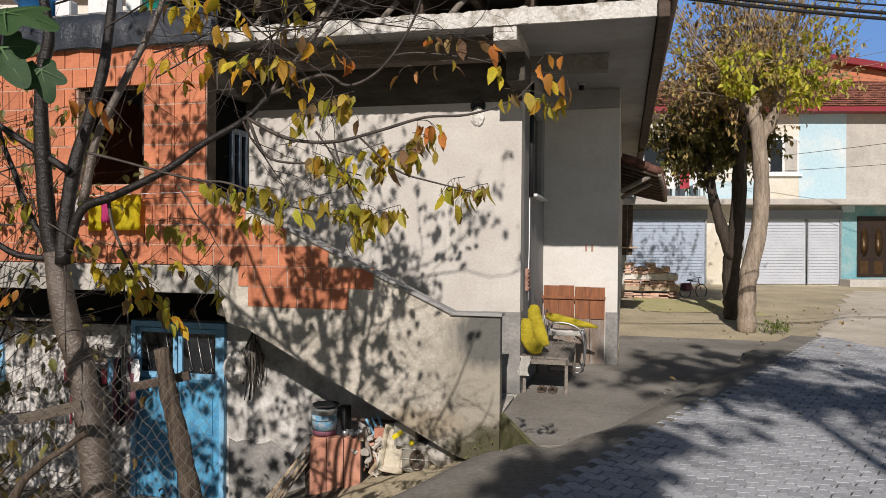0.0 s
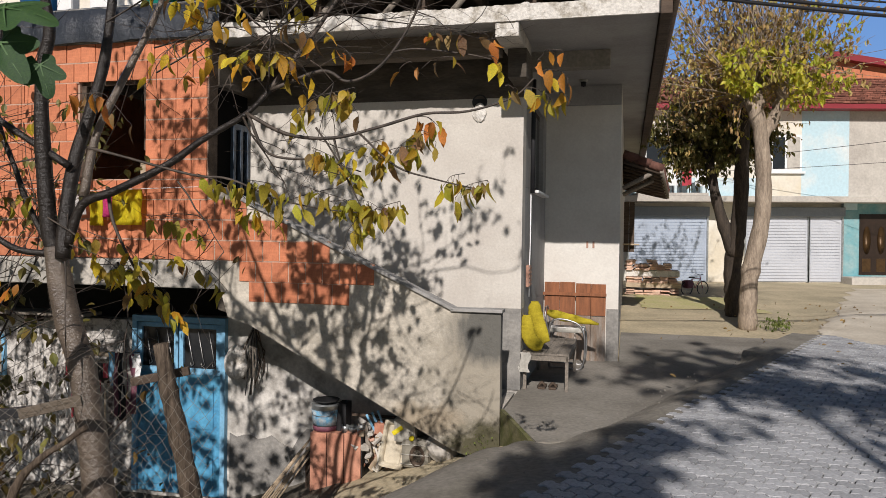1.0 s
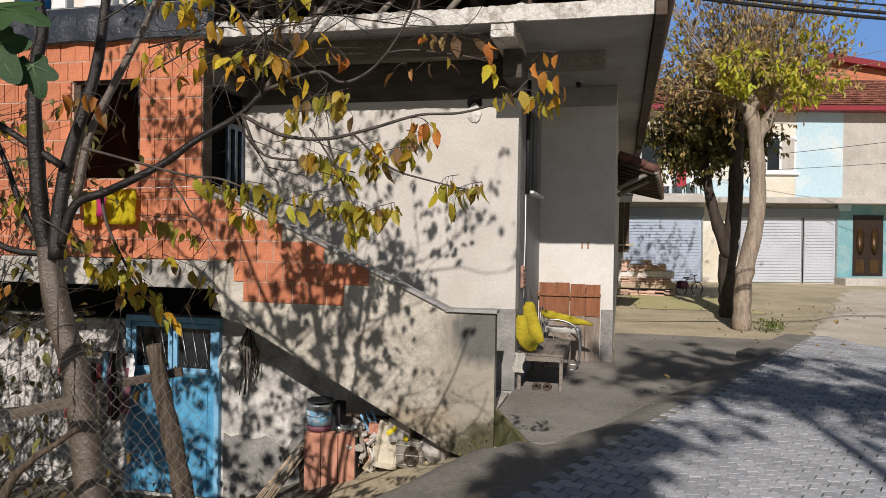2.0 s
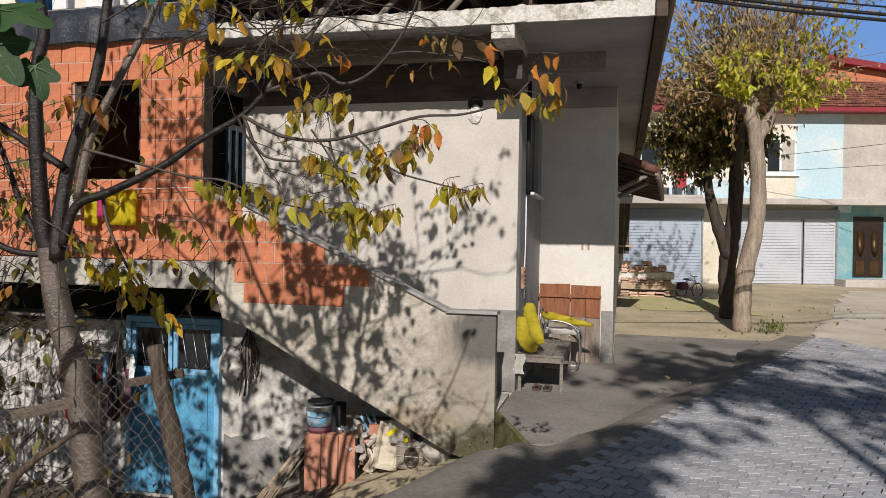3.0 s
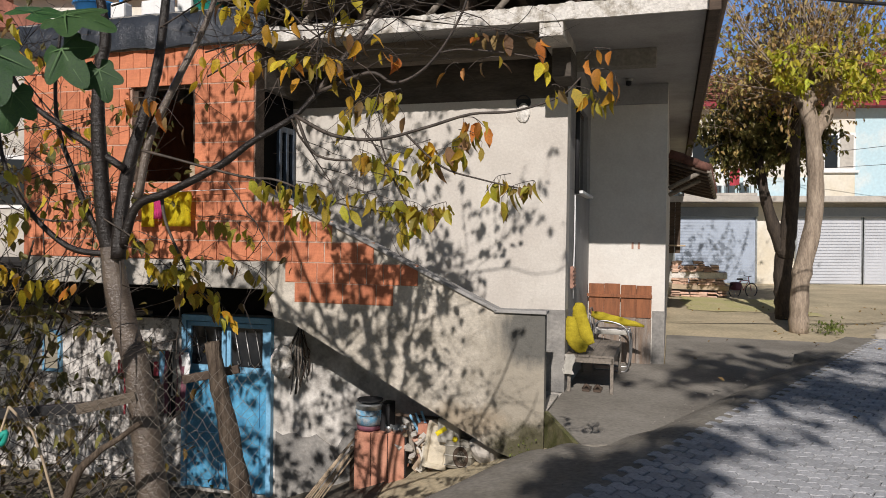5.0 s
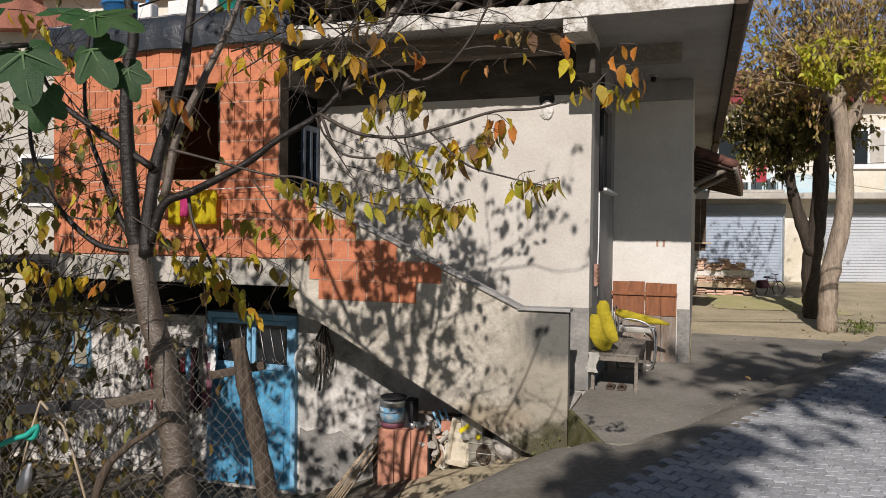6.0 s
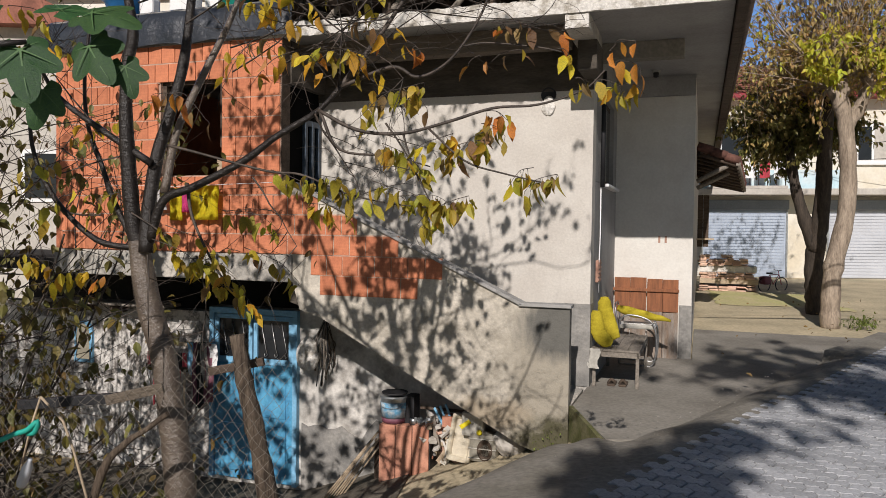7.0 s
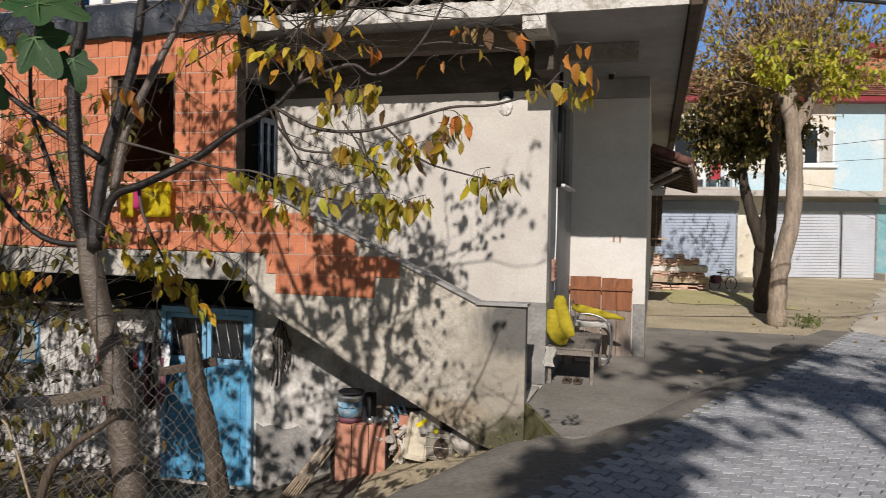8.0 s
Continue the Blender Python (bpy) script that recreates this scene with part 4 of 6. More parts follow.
part("roof", prism([(-0.5, 9.5), (14.5, 9.5), (7, 12)], -0.5, 5.5), "tile_red", back)

# ---- plants ----
LEAFCOL = {"y": (0.66, 0.42, 0.025), "o": (0.58, 0.22, 0.03), "l": (0.44, 0.35, 0.035), "d": (0.26, 0.15, 0.055), "g": (0.04, 0.095, 0.028)}
for k, c in LEAFCOL.items():
    M["one_" + k] = mat("single_leaf_" + k, c, 0.5, var=0.2, scale=14, col2=(c[0] * 0.7, c[1] * 0.75, c[2]), fine=50, bump=0.3, obj=0.3, trans=0.4 if k != "g" else 0.25, hue=0.03 if k in "yl" else 0.015)


def spline(pts, n=5):
    """A smooth line through the points."""
    p = [Vector(q) for q in pts]
    p = [p[0] * 2 - p[1]] + p + [p[-1] * 2 - p[-2]]
    out = []
    for i in range(1, len(p) - 2):
        for k in range(n):
            t = k / n
            out.append(0.5 * (2 * p[i] + (p[i + 1] - p[i - 1]) * t + (2 * p[i - 1] - 5 * p[i] + 4 * p[i + 1] - p[i + 2]) * t * t
                              + (3 * p[i] - p[i - 1] - 3 * p[i + 1] + p[i + 2]) * t ** 3))
    return out + [p[-2]]


def limb(name, parent, pts, r0, r1, material, wob=0.12):
    line = spline(pts)
    m = len(line) - 1
    rad = [(r0 + (r1 - r0) * i / m) * (1 + wob * noise.noise(q * 9)) for i, q in enumerate(line)]
    bm = tube(line, rad, (18 if material == "log" else 12) if r0 > 0.03 else 7)
    if material == "log":      # split, flaking bark
        for v in bm.verts:
            v.co += Vector(noise.noise_vector(Vector((v.co.x * 70, v.co.y * 70, v.co.z * 14)))) * r0 * 0.16
    return part(name, bm, material, parent)


def leaf_shape(size, wide, bend, fold, ragged=0.0, twist=0.0, seed=0):
    """Points and faces of a pointed, toothed leaf that grows along +x, bends down and twists."""
    v, f = [], []
    prof = ((0.0, 0.04), (0.1, 0.48), (0.22, 0.82), (0.36, 1.0), (0.52, 1.0), (0.68, 0.82), (0.82, 0.5), (0.92, 0.2), (1.0, 0.01))
    for i, (t, w) in enumerate(prof):
        z = -bend * t * t
        a = twist * t
        for side in (-1, 0, 1):
            k = w * (1 + ragged * noise.noise(Vector((t * 9, side * 3.1, seed * 1.7)))) * (1 + (0.07 if i % 2 else -0.07) * (ragged > 0))
            y, dz = side * k * wide / 2, fold * k * abs(side) + 0.3 * ragged * noise.noise(Vector((t * 4, side, seed + 9.0))) * abs(side) * 0.5
            v.append((t * size, (y * math.cos(a) - dz * math.sin(a)) * size, (z + y * math.sin(a) + dz * math.cos(a)) * size))
    for i in range(len(prof) - 1):
        a = i * 3
        f += [(a, a + 1, a + 4, a + 3), (a + 1, a + 2, a + 5, a + 4)]
    return v, f


leaf_meshes = {}
for k in LEAFCOL:
    for i in range(8):
        v, f = leaf_shape(1.0, 0.40 + 0.02 * i, 0.1 + 0.09 * i, (0.02, 0.12, 0.22, 0.06)[i % 4], 0.2, (-0.6, 0.3, 0.7, -0.2)[(i * 3) % 4], i)
        q = bpy.data.meshes.new("leaf")
        q.from_pydata(v, [], f)
        q.materials.append(M["one_" + k])
        for pg in q.polygons:
            pg.use_smooth = True
        leaf_meshes[k, i] = q


more = {k: ([], []) for k in LEAFCOL}


def spray(parent, at, n, spread, kind):
    """Leaves hanging in turn from a thin drooping twig."""
    at = Vector(at)
    st = bmesh.new()
    reach = max(0.03, spread * 1.5)
    a = rng.uniform(-0.5, 0.5) + (math.pi if rng.random() < 0.3 else 0.0)
    d = Vector((math.cos(a), math.sin(a) * 0.7, rng.uniform(-0.35, 0.15)))
    line = spline([at - d * reach + Vector((0, 0, 0.5 * spread + 0.02)), at - d * reach * 0.3 + Vector((rng.gauss(0, 0.012), 0, 0.3 * spread + 0.03)),
                   at + d * reach * 0.4 + Vector((0, rng.gauss(0, 0.012), 0.2 * spread + 0.02)), at + d * reach + Vector((0, 0, -0.3 * spread))], 4)
    add_tube(st, line, [0.0026 - 0.0014 * i / (len(line) - 1) for i in range(len(line))], 4, False)
    for j in range(n):
        q = line[min(len(line) - 1, int((j + rng.random()) / n * len(line)))]
        p = q + Vector((rng.gauss(0, 0.014), rng.gauss(0, 0.02 + spread * 0.25), -rng.uniform(0.008, 0.03)))
        ob = new("leaf", leaf_meshes[kind if rng.random() < 0.75 else rng.choice("yld"), rng.randrange(8)])
        s = rng.uniform(0.065, 0.105)
        ob.matrix_world = Matrix.Translation(p) @ Euler((rng.uniform(-1.2, 1.2), rng.gauss(1.05, 0.35), rng.uniform(0, 6.28))).to_matrix().to_4x4() @ Matrix.Scale(s, 4)
        ob.parent = parent
        add_tube(st, [q, (p + q) / 2 + Vector((0, 0, 0.006)), p], 0.0013, 3, False)
        if kind in "od" and rng.random() < 0.6:
            continue
        k2 = kind if rng.random() < 0.7 else rng.choice("yld")
        v, f = leaf_shape(rng.uniform(0.045, 0.08), rng.uniform(0.4, 0.6), rng.uniform(0.1, 0.6), rng.uniform(0.03, 0.2), 0.2, rng.uniform(-0.6, 0.6), rng.random() * 50)
        q2 = rng.choice(line) + Vector((rng.gauss(0, 0.02), rng.gauss(0, 0.03 + spread * 0.3), rng.gauss(-0.02, 0.012)))
        m = Matrix.Translation(q2) @ Euler((rng.uniform(-1.3, 1.3), rng.gauss(1.1, 0.35), rng.uniform(0, 6.28))).to_matrix().to_4x4()
        b = len(more[k2][0])
        more[k2][0].extend(tuple(m @ Vector(c)) for c in v)
        more[k2][1].extend(tuple(c + b for c in g) for g in f)
    part("stalk", st, "bark_thin", parent, kind="stuff")


class Foliage:
    """Collects joined leaves and twigs."""

    def __init__(self):
        self.v, self.f, self.tw = [], [], bmesh.new()

    def leaf(self, p, size, wide=0.55, hang=0.9):
        v = [(0, 0, 0), (0.2, -0.37 * wide, 0.04), (0.2, 0, -0.02), (0.2, 0.37 * wide, 0.04), (0.48, -0.5 * wide, 0.05), (0.48, 0, -0.05), (0.48, 0.5 * wide, 0.05),
             (0.78, -0.28 * wide, -0.03), (0.78, 0, -0.12), (0.78, 0.28 * wide, -0.03), (1, 0, -0.22)]
        f = [(0, 1, 2), (0, 2, 3), (1, 4, 5, 2), (2, 5, 6, 3), (4, 7, 8, 5), (5, 8, 9, 6), (7, 10, 8), (8, 10, 9)]
        m = Euler((rng.uniform(-1, 1), rng.gauss(hang, 0.5), rng.uniform(0, 6.28))).to_matrix()
        k = len(self.v)
        self.v += [tuple(Vector(p) + m @ (Vector(q) * size)) for q in v]
        self.f += [tuple(i + k for i in q) for q in f]

    def grow(self, p, d, length, r, level, leaf_n, size, up=0.15, wig=0.35, kids=3):
        """A twig with side twigs and leaves."""
        p, d = Vector(p), Vector(d).normalized()
        n = 5
        line = [p.copy()]
        for i in range(n):
            d = (d + Vector((rng.gauss(0, wig), rng.gauss(0, wig), rng.gauss(0, wig) + up)) * 0.4).normalized()
            p = p + d * length / n
            line.append(p.copy())
        add_tube(self.tw, line, [r * (1 - 0.7 * i / n) for i in range(n + 1)], 5 if r > 0.01 else 3, False)
        if level > 0:
            for _ in range(kids):
                i = rng.randrange(1, n + 1)
                e = (d * 0.5 + Vector((rng.gauss(0, 0.7), rng.gauss(0, 0.7), rng.gauss(0.1, 0.5)))).normalized()
                self.grow(line[i], e, length * rng.uniform(0.45, 0.7), r * 0.5, level - 1, leaf_n, size, up, wig, kids)
        for _ in range(leaf_n if level < 2 else leaf_n // 3):
            i = rng.randrange(2, n + 1)
            self.leaf(line[i] + Vector((rng.gauss(0, 0.04), rng.gauss(0, 0.04), rng.gauss(-0.02, 0.04))), size * rng.uniform(0.7, 1.25))

    def put(self, parent, leaves, bark, label=""):
        if self.v:
            raw_part("crown", self.v, self.f, leaves, parent, label, "stuff")
        part("twig_growth", self.tw, bark, parent, kind="stuff")


# the slim tree by the fence
tree = holder("fruit_tree", "slender glossy barked fruit tree with sparse yellow autumn leaves", "tree", group="trees by the lane")
limb("trunk", tree, [(-1.66, 3.70, -0.01), (-1.71, 3.70, 0.22), (-1.75, 3.70, 0.53), (-1.81, 3.70, 0.95), (-1.88, 3.70, 1.18), (-1.93, 3.70, 1.42), (-1.95, 3.70, 1.57)], 0.08, 0.056, "bark_sunlit")
limb("limb", tree, [(-1.95, 3.70, 1.54), (-1.97, 3.68, 1.66), (-1.98, 3.65, 1.95), (-1.98, 3.62, 2.24), (-1.96, 3.60, 2.47), (-1.92, 3.58, 2.63), (-1.95, 3.55, 2.91), (-1.98, 3.52, 3.35), (-2.04, 3.50, 3.94)], 0.046, 0.016, "bark")
limb("limb", tree, [(-1.89, 3.66, 1.51), (-1.89, 3.69, 1.75), (-1.86, 3.72, 2.02), (-1.80, 3.75, 2.26), (-1.75, 3.78, 2.50), (-1.73, 3.81, 2.75), (-1.72, 3.84, 3.00), (-1.69, 3.87, 3.56), (-1.60, 3.90, 4.26)], 0.04, 0.014, "bark")
# sunlit limb, so it takes the paler bark copy
limb("limb", tree, [(-1.79, 3.66, 1.82), (-1.76, 3.73, 2.14), (-1.67, 3.81, 2.42), (-1.53, 3.88, 2.77), (-1.47, 3.95, 3.04), (-1.32, 4.03, 3.62), (-1.16, 4.10, 4.28)], 0.024, 0.01, "bark_sunlit")
limb("limb", tree, [(-1.87, 3.66, 1.57), (-1.78, 3.63, 1.78), (-1.61, 3.61, 1.85), (-1.34, 3.58, 1.98), (-1.16, 3.55, 2.10), (-0.95, 3.53, 2.22), (-0.83, 3.50, 2.33)], 0.025, 0.012, "bark")
limb("limb", tree, [(-0.83, 3.50, 2.33), (-0.73, 3.52, 2.47), (-0.60, 3.55, 2.66), (-0.44, 3.58, 2.94), (-0.28, 3.60, 3.33)], 0.014, 0.007, "bark_thin")
limb("limb", tree, [(-0.94, 3.50, 2.22), (-0.74, 3.47, 2.12), (-0.52, 3.44, 2.10), (-0.30, 3.41, 2.15), (-0.09, 3.39, 2.21), (0.11, 3.36, 2.22), (0.31, 3.33, 2.28), (0.40, 3.30, 2.36)], 0.01, 0.004, "bark_thin")
limb("limb", tree, [(-0.93, 3.50, 2.21), (-0.83, 3.50, 2.03), (-0.58, 3.50, 2.00), (-0.39, 3.50, 1.95)], 0.009, 0.003, "bark_thin")
limb("limb", tree, [(-1.75, 3.62, 2.06), (-1.62, 3.59, 2.03), (-1.22, 3.56, 1.93), (-1.03, 3.54, 1.91), (-0.80, 3.51, 1.82), (-0.57, 3.48, 1.77), (-0.33, 3.45, 1.75)], 0.008, 0.003, "bark_thin")
limb("limb", tree, [(-0.39, 3.42, 2.12), (-0.22, 3.40, 1.97), (-0.04, 3.37, 1.91), (0.18, 3.35, 1.86)], 0.006, 0.003, "bark_thin")
limb("limb", tree, [(-0.83, 3.50, 2.33), (-0.58, 3.48, 2.42), (-0.46, 3.47, 2.37), (-0.34, 3.45, 2.41), (-0.23, 3.43, 2.52), (-0.13, 3.42, 2.70), (-0.09, 3.40, 2.87)], 0.01, 0.005, "bark_thin")
limb("limb", tree, [(-0.24, 3.42, 2.50), (-0.12, 3.40, 2.51), (0.11, 3.37, 2.48), (0.23, 3.35, 2.45)], 0.005, 0.003, "bark_thin")
limb("limb", tree, [(-0.51, 3.42, 2.09), (-0.46, 3.42, 1.94), (-0.40, 3.42, 1.82), (-0.32, 3.42, 1.68)], 0.005, 0.002, "bark_thin")
limb("limb", tree, [(-1.86, 3.66, 1.97), (-2.08, 3.62, 2.12), (-2.27, 3.58, 2.26), (-2.35, 3.54, 2.37), (-2.40, 3.50, 2.53)], 0.02, 0.008, "bark")
limb("limb", tree, [(-1.95, 3.70, 1.53), (-2.17, 3.68, 1.57), (-2.38, 3.66, 1.77), (-2.49, 3.64, 2.01), (-2.50, 3.62, 2.24), (-2.44, 3.60, 2.47)], 0.018, 0.007, "bark")
limb("limb", tree, [(-1.97, 3.68, 1.57), (-2.09, 3.70, 1.78), (-2.17, 3.73, 1.96), (-2.26, 3.75, 2.17), (-2.30, 3.78, 2.42), (-2.28, 3.80, 2.76)], 0.018, 0.008, "bark")
limb("limb", tree, [(-1.67, 3.66, 1.87), (-1.63, 3.64, 1.69), (-1.51, 3.62, 1.46), (-1.40, 3.60, 1.32)], 0.01, 0.004, "bark_thin")
spray(tree, (-1.21, 3.45, 2.68), 6, 0.10, "y")
spray(tree, (-1.06, 3.40, 2.70), 7, 0.10, "y")
spray(tree, (-1.12, 3.40, 2.63), 4, 0.08, "y")
spray(tree, (-1.32, 3.55, 2.48), 4, 0.08, "y")
spray(tree, (-1.14, 3.50, 2.41), 6, 0.10, "o")
spray(tree, (-1.03, 3.50, 2.45), 5, 0.10, "y")
spray(tree, (-0.83, 3.50, 2.46), 4, 0.07, "y")
spray(tree, (-0.83, 3.50, 2.42), 4, 0.09, "l")
spray(tree, (-0.47, 3.40, 2.48), 3, 0.03, "o")
spray(tree, (-0.60, 3.40, 2.56), 2, 0.03, "y")
spray(tree, (-0.68, 3.40, 2.53), 2, 0.03, "o")
spray(tree, (-0.71, 3.45, 2.43), 4, 0.05, "y")
spray(tree, (-0.69, 3.45, 2.58), 4, 0.07, "d")
spray(tree, (-0.18, 3.40, 2.42), 1, 0.00, "o")
spray(tree, (0.17, 3.35, 2.54), 2, 0.03, "o")
spray(tree, (0.02, 3.35, 2.55), 4, 0.05, "d")
spray(tree, (-0.07, 3.35, 2.57), 1, 0.00, "o")
spray(tree, (-0.03, 3.35, 2.42), 2, 0.05, "d")
spray(tree, (0.22, 3.30, 2.42), 2, 0.02, "y")
spray(tree, (0.30, 3.30, 2.29), 2, 0.02, "y")
spray(tree, (0.47, 3.30, 2.45), 3, 0.04, "o")
spray(tree, (0.50, 3.30, 2.36), 4, 0.04, "o")
spray(tree, (0.43, 3.30, 2.27), 4, 0.04, "l")
spray(tree, (0.51, 3.30, 2.26), 2, 0.04, "y")
spray(tree, (-0.57, 3.45, 2.25), 12, 0.10, "l")
spray(tree, (-0.47, 3.45, 2.25), 4, 0.05, "l")
spray(tree, (-0.52, 3.45, 1.97), 10, 0.07, "l")
spray(tree, (-0.38, 3.42, 2.02), 7, 0.07, "y")
spray(tree, (-0.22, 3.42, 2.01), 10, 0.07, "l")
spray(tree, (-0.09, 3.42, 2.16), 5, 0.05, "o")
spray(tree, (-0.17, 3.42, 2.05), 4, 0.05, "d")
spray(tree, (-0.09, 3.42, 2.10), 3, 0.04, "l")
spray(tree, (-0.40, 3.42, 1.76), 12, 0.09, "l")
spray(tree, (-0.30, 3.42, 1.73), 12, 0.07, "l")
spray(tree, (-0.51, 3.45, 1.78), 8, 0.10, "l")
spray(tree, (0.04, 3.38, 1.88), 5, 0.04, "l")
spray(tree, (0.13, 3.36, 1.85), 8, 0.05, "l")
spray(tree, (-0.79, 3.48, 1.82), 8, 0.10, "l")
spray(tree, (-0.91, 3.50, 1.82), 8, 0.10, "l")
spray(tree, (-1.04, 3.55, 1.82), 6, 0.10, "l")
spray(tree, (-0.88, 3.50, 1.71), 5, 0.08, "y")
spray(tree, (-1.31, 3.60, 1.67), 5, 0.09, "l")
spray(tree, (-1.47, 3.60, 1.38), 8, 0.09, "l")
spray(tree, (-1.40, 3.60, 1.29), 8, 0.07, "y")
spray(tree, (-1.55, 3.60, 1.43), 8, 0.10, "l")
spray(tree, (-1.62, 3.62, 1.55), 5, 0.10, "l")
spray(tree, (-1.18, 3.55, 1.44), 5, 0.10, "l")
spray(tree, (-1.68, 3.62, 1.46), 5, 0.10, "y")
spray(tree, (-2.31, 3.60, 1.35), 6, 0.08, "y")
spray(tree, (-2.48, 3.60, 1.45), 3, 0.05, "y")
spray(tree, (-2.14, 3.60, 1.35), 2, 0.03, "o")
spray(tree, (-2.39, 3.60, 1.42), 3, 0.05, "y")
spray(tree, (-1.76, 3.60, 2.28), 4, 0.05, "o")
spray(tree, (-1.63, 3.60, 2.24), 4, 0.07, "d")
spray(tree, (-1.65, 3.55, 2.28), 2, 0.03, "o")
spray(tree, (-2.27, 3.40, 2.48), 5, 0.10, "y")
spray(tree, (-2.36, 3.40, 2.65), 4, 0.10, "y")
spray(tree, (-2.28, 3.60, 1.74), 6, 0.12, "l")
spray(tree, (-2.50, 3.60, 1.86), 6, 0.12, "l")
spray(tree, (-2.09, 3.65, 1.75), 5, 0.10, "l")
spray(tree, (-2.16, 3.65, 2.13), 5, 0.10, "y")
for k, g in (("y", "leaf_yellow"), ("o", "leaf_orange"), ("l", "leaf_mustard"), ("d", "leaf_dry")):
    if more[k][0]:
        raw_part("small_foliage", more[k][0], more[k][1], g, tree, kind="stuff")
fo = Foliage()
# upper crown out of view, placed to throw leaf shade on brick and plaster
for p, n in (((-2.0, 3.55, 3.5), 4), ((-1.4, 3.8, 3.6), 4), ((-0.9, 4.0, 3.7), 3), ((-2.6, 3.5, 3.3), 4), ((-2.2, 3.5, 4.6), 5), ((-1.4, 3.6, 4.8), 5),
             ((-3.2, 3.5, 4.2), 4), ((-4.0, 3.5, 5.0), 4), ((-3.2, 3.5, 5.6), 5), ((-2.0, 3.5, 5.8), 5), ((-2.8, 3.5, 6.3), 4), ((-2.2, 3.5, 6.8), 3)):
    for _ in range(n):
        fo.grow(p, (rng.gauss(0, 0.6), rng.gauss(0, 0.5), rng.uniform(-0.2, 1.0)), rng.uniform(0.9, 1.6), 0.014, 2, 4, 0.12, kids=3)
for q in ([(-1.85, 3.5, 3.0), (-2.4, 3.5, 3.5), (-3.2, 3.5, 4.2), (-4.0, 3.5, 5.0), (-4.6, 3.5, 5.6)], [(-2.0, 3.55, 3.4), (-2.1, 3.5, 4.0), (-2.2, 3.5, 4.8), (-2.0, 3.5, 5.8), (-2.2, 3.5, 6.8)],
          [(-1.5, 3.8, 3.4), (-1.45, 3.7, 4.2), (-1.4, 3.6, 4.9)], [(-2.4, 3.5, 3.5), (-2.9, 3.5, 4.6), (-3.2, 3.5, 5.6), (-2.8, 3.5, 6.3)]):
    limb("limb", tree, q, 0.026, 0.012, "bark")
fo.put(tree, "leaf_yellow", "bark_thin", "sparse yellow upper leaves")
fo = Foliage()
for p, d, l in (((-1.85, 3.5, 2.75), (1, 0, 0.1), 0.9), ((-1.2, 3.6, 2.75), (1, 0, 0), 0.9), ((-0.9, 3.5, 2.6), (0.4, 0, -0.3), 0.6), ((-0.7, 3.5, 2.75), (-0.3, 0, -0.8), 0.5),
                ((-1.1, 3.5, 2.45), (0.8, 0, 0.5), 0.7), ((-2.0, 3.6, 2.0), (-0.8, 0.1, -0.2), 0.7), ((-2.1, 3.6, 1.7), (-0.7, 0, 0.1), 0.7), ((-1.75, 3.6, 1.6), (-0.8, 0, 0.3), 0.6),
                ((-0.95, 3.48, 2.2), (0.4, 0, -0.9), 0.45), ((-0.6, 3.45, 2.15), (0.3, 0, -0.8), 0.45), ((-1.3, 3.6, 1.9), (0.6, 0, -0.6), 0.5), ((-1.0, 3.5, 2.7), (-0.6, 0, 0.4), 0.7),
                ((-0.6, 3.5, 2.7), (0.8, 0, 0.1), 0.7), ((-1.5, 3.8, 2.6), (0.9, 0, 0.2), 0.8), ((-1.45, 3.7, 2.45), (0.9, 0, 0.5), 0.7), ((-1.0, 3.5, 2.75), (0.7, 0, -0.5), 0.7),
                ((-0.75, 3.5, 2.45), (0.6, 0, 0.6), 0.6), ((-0.6, 3.52, 2.66), (-0.9, 0, -0.1), 0.7), ((-1.2, 3.6, 2.8), (0.9, 0, -0.4), 0.8), ((-0.85, 3.5, 2.3), (0.3, 0, 0.9), 0.5),
                ((-0.45, 3.5, 2.8), (0.9, 0, -0.2), 0.6), ((-1.7, 3.7, 2.7), (0.6, 0, 0.5), 0.7), ((-1.9, 3.6, 2.4), (-0.8, 0, 0.2), 0.7), ((-2.1, 3.6, 2.1), (-0.6, 0, 0.6), 0.7),
                ((-1.85, 3.6, 1.5), (0.3, 0, -0.8), 0.6), ((-2.3, 3.6, 1.6), (-0.2, 0, -0.8), 0.6), ((-1.6, 3.62, 1.5), (0.2, 0, -0.8), 0.5)):
    fo.grow(p, d, l, 0.006, 2, 0, 0.07, up=-0.02, wig=0.38, kids=4)
fo.put(tree, "leaf_dry", "bark_thin")

# fig with large lobed leaves
fig = holder("fig_tree", "fig tree with large lobed dark green leaves", "tree", group="trees by the lane")


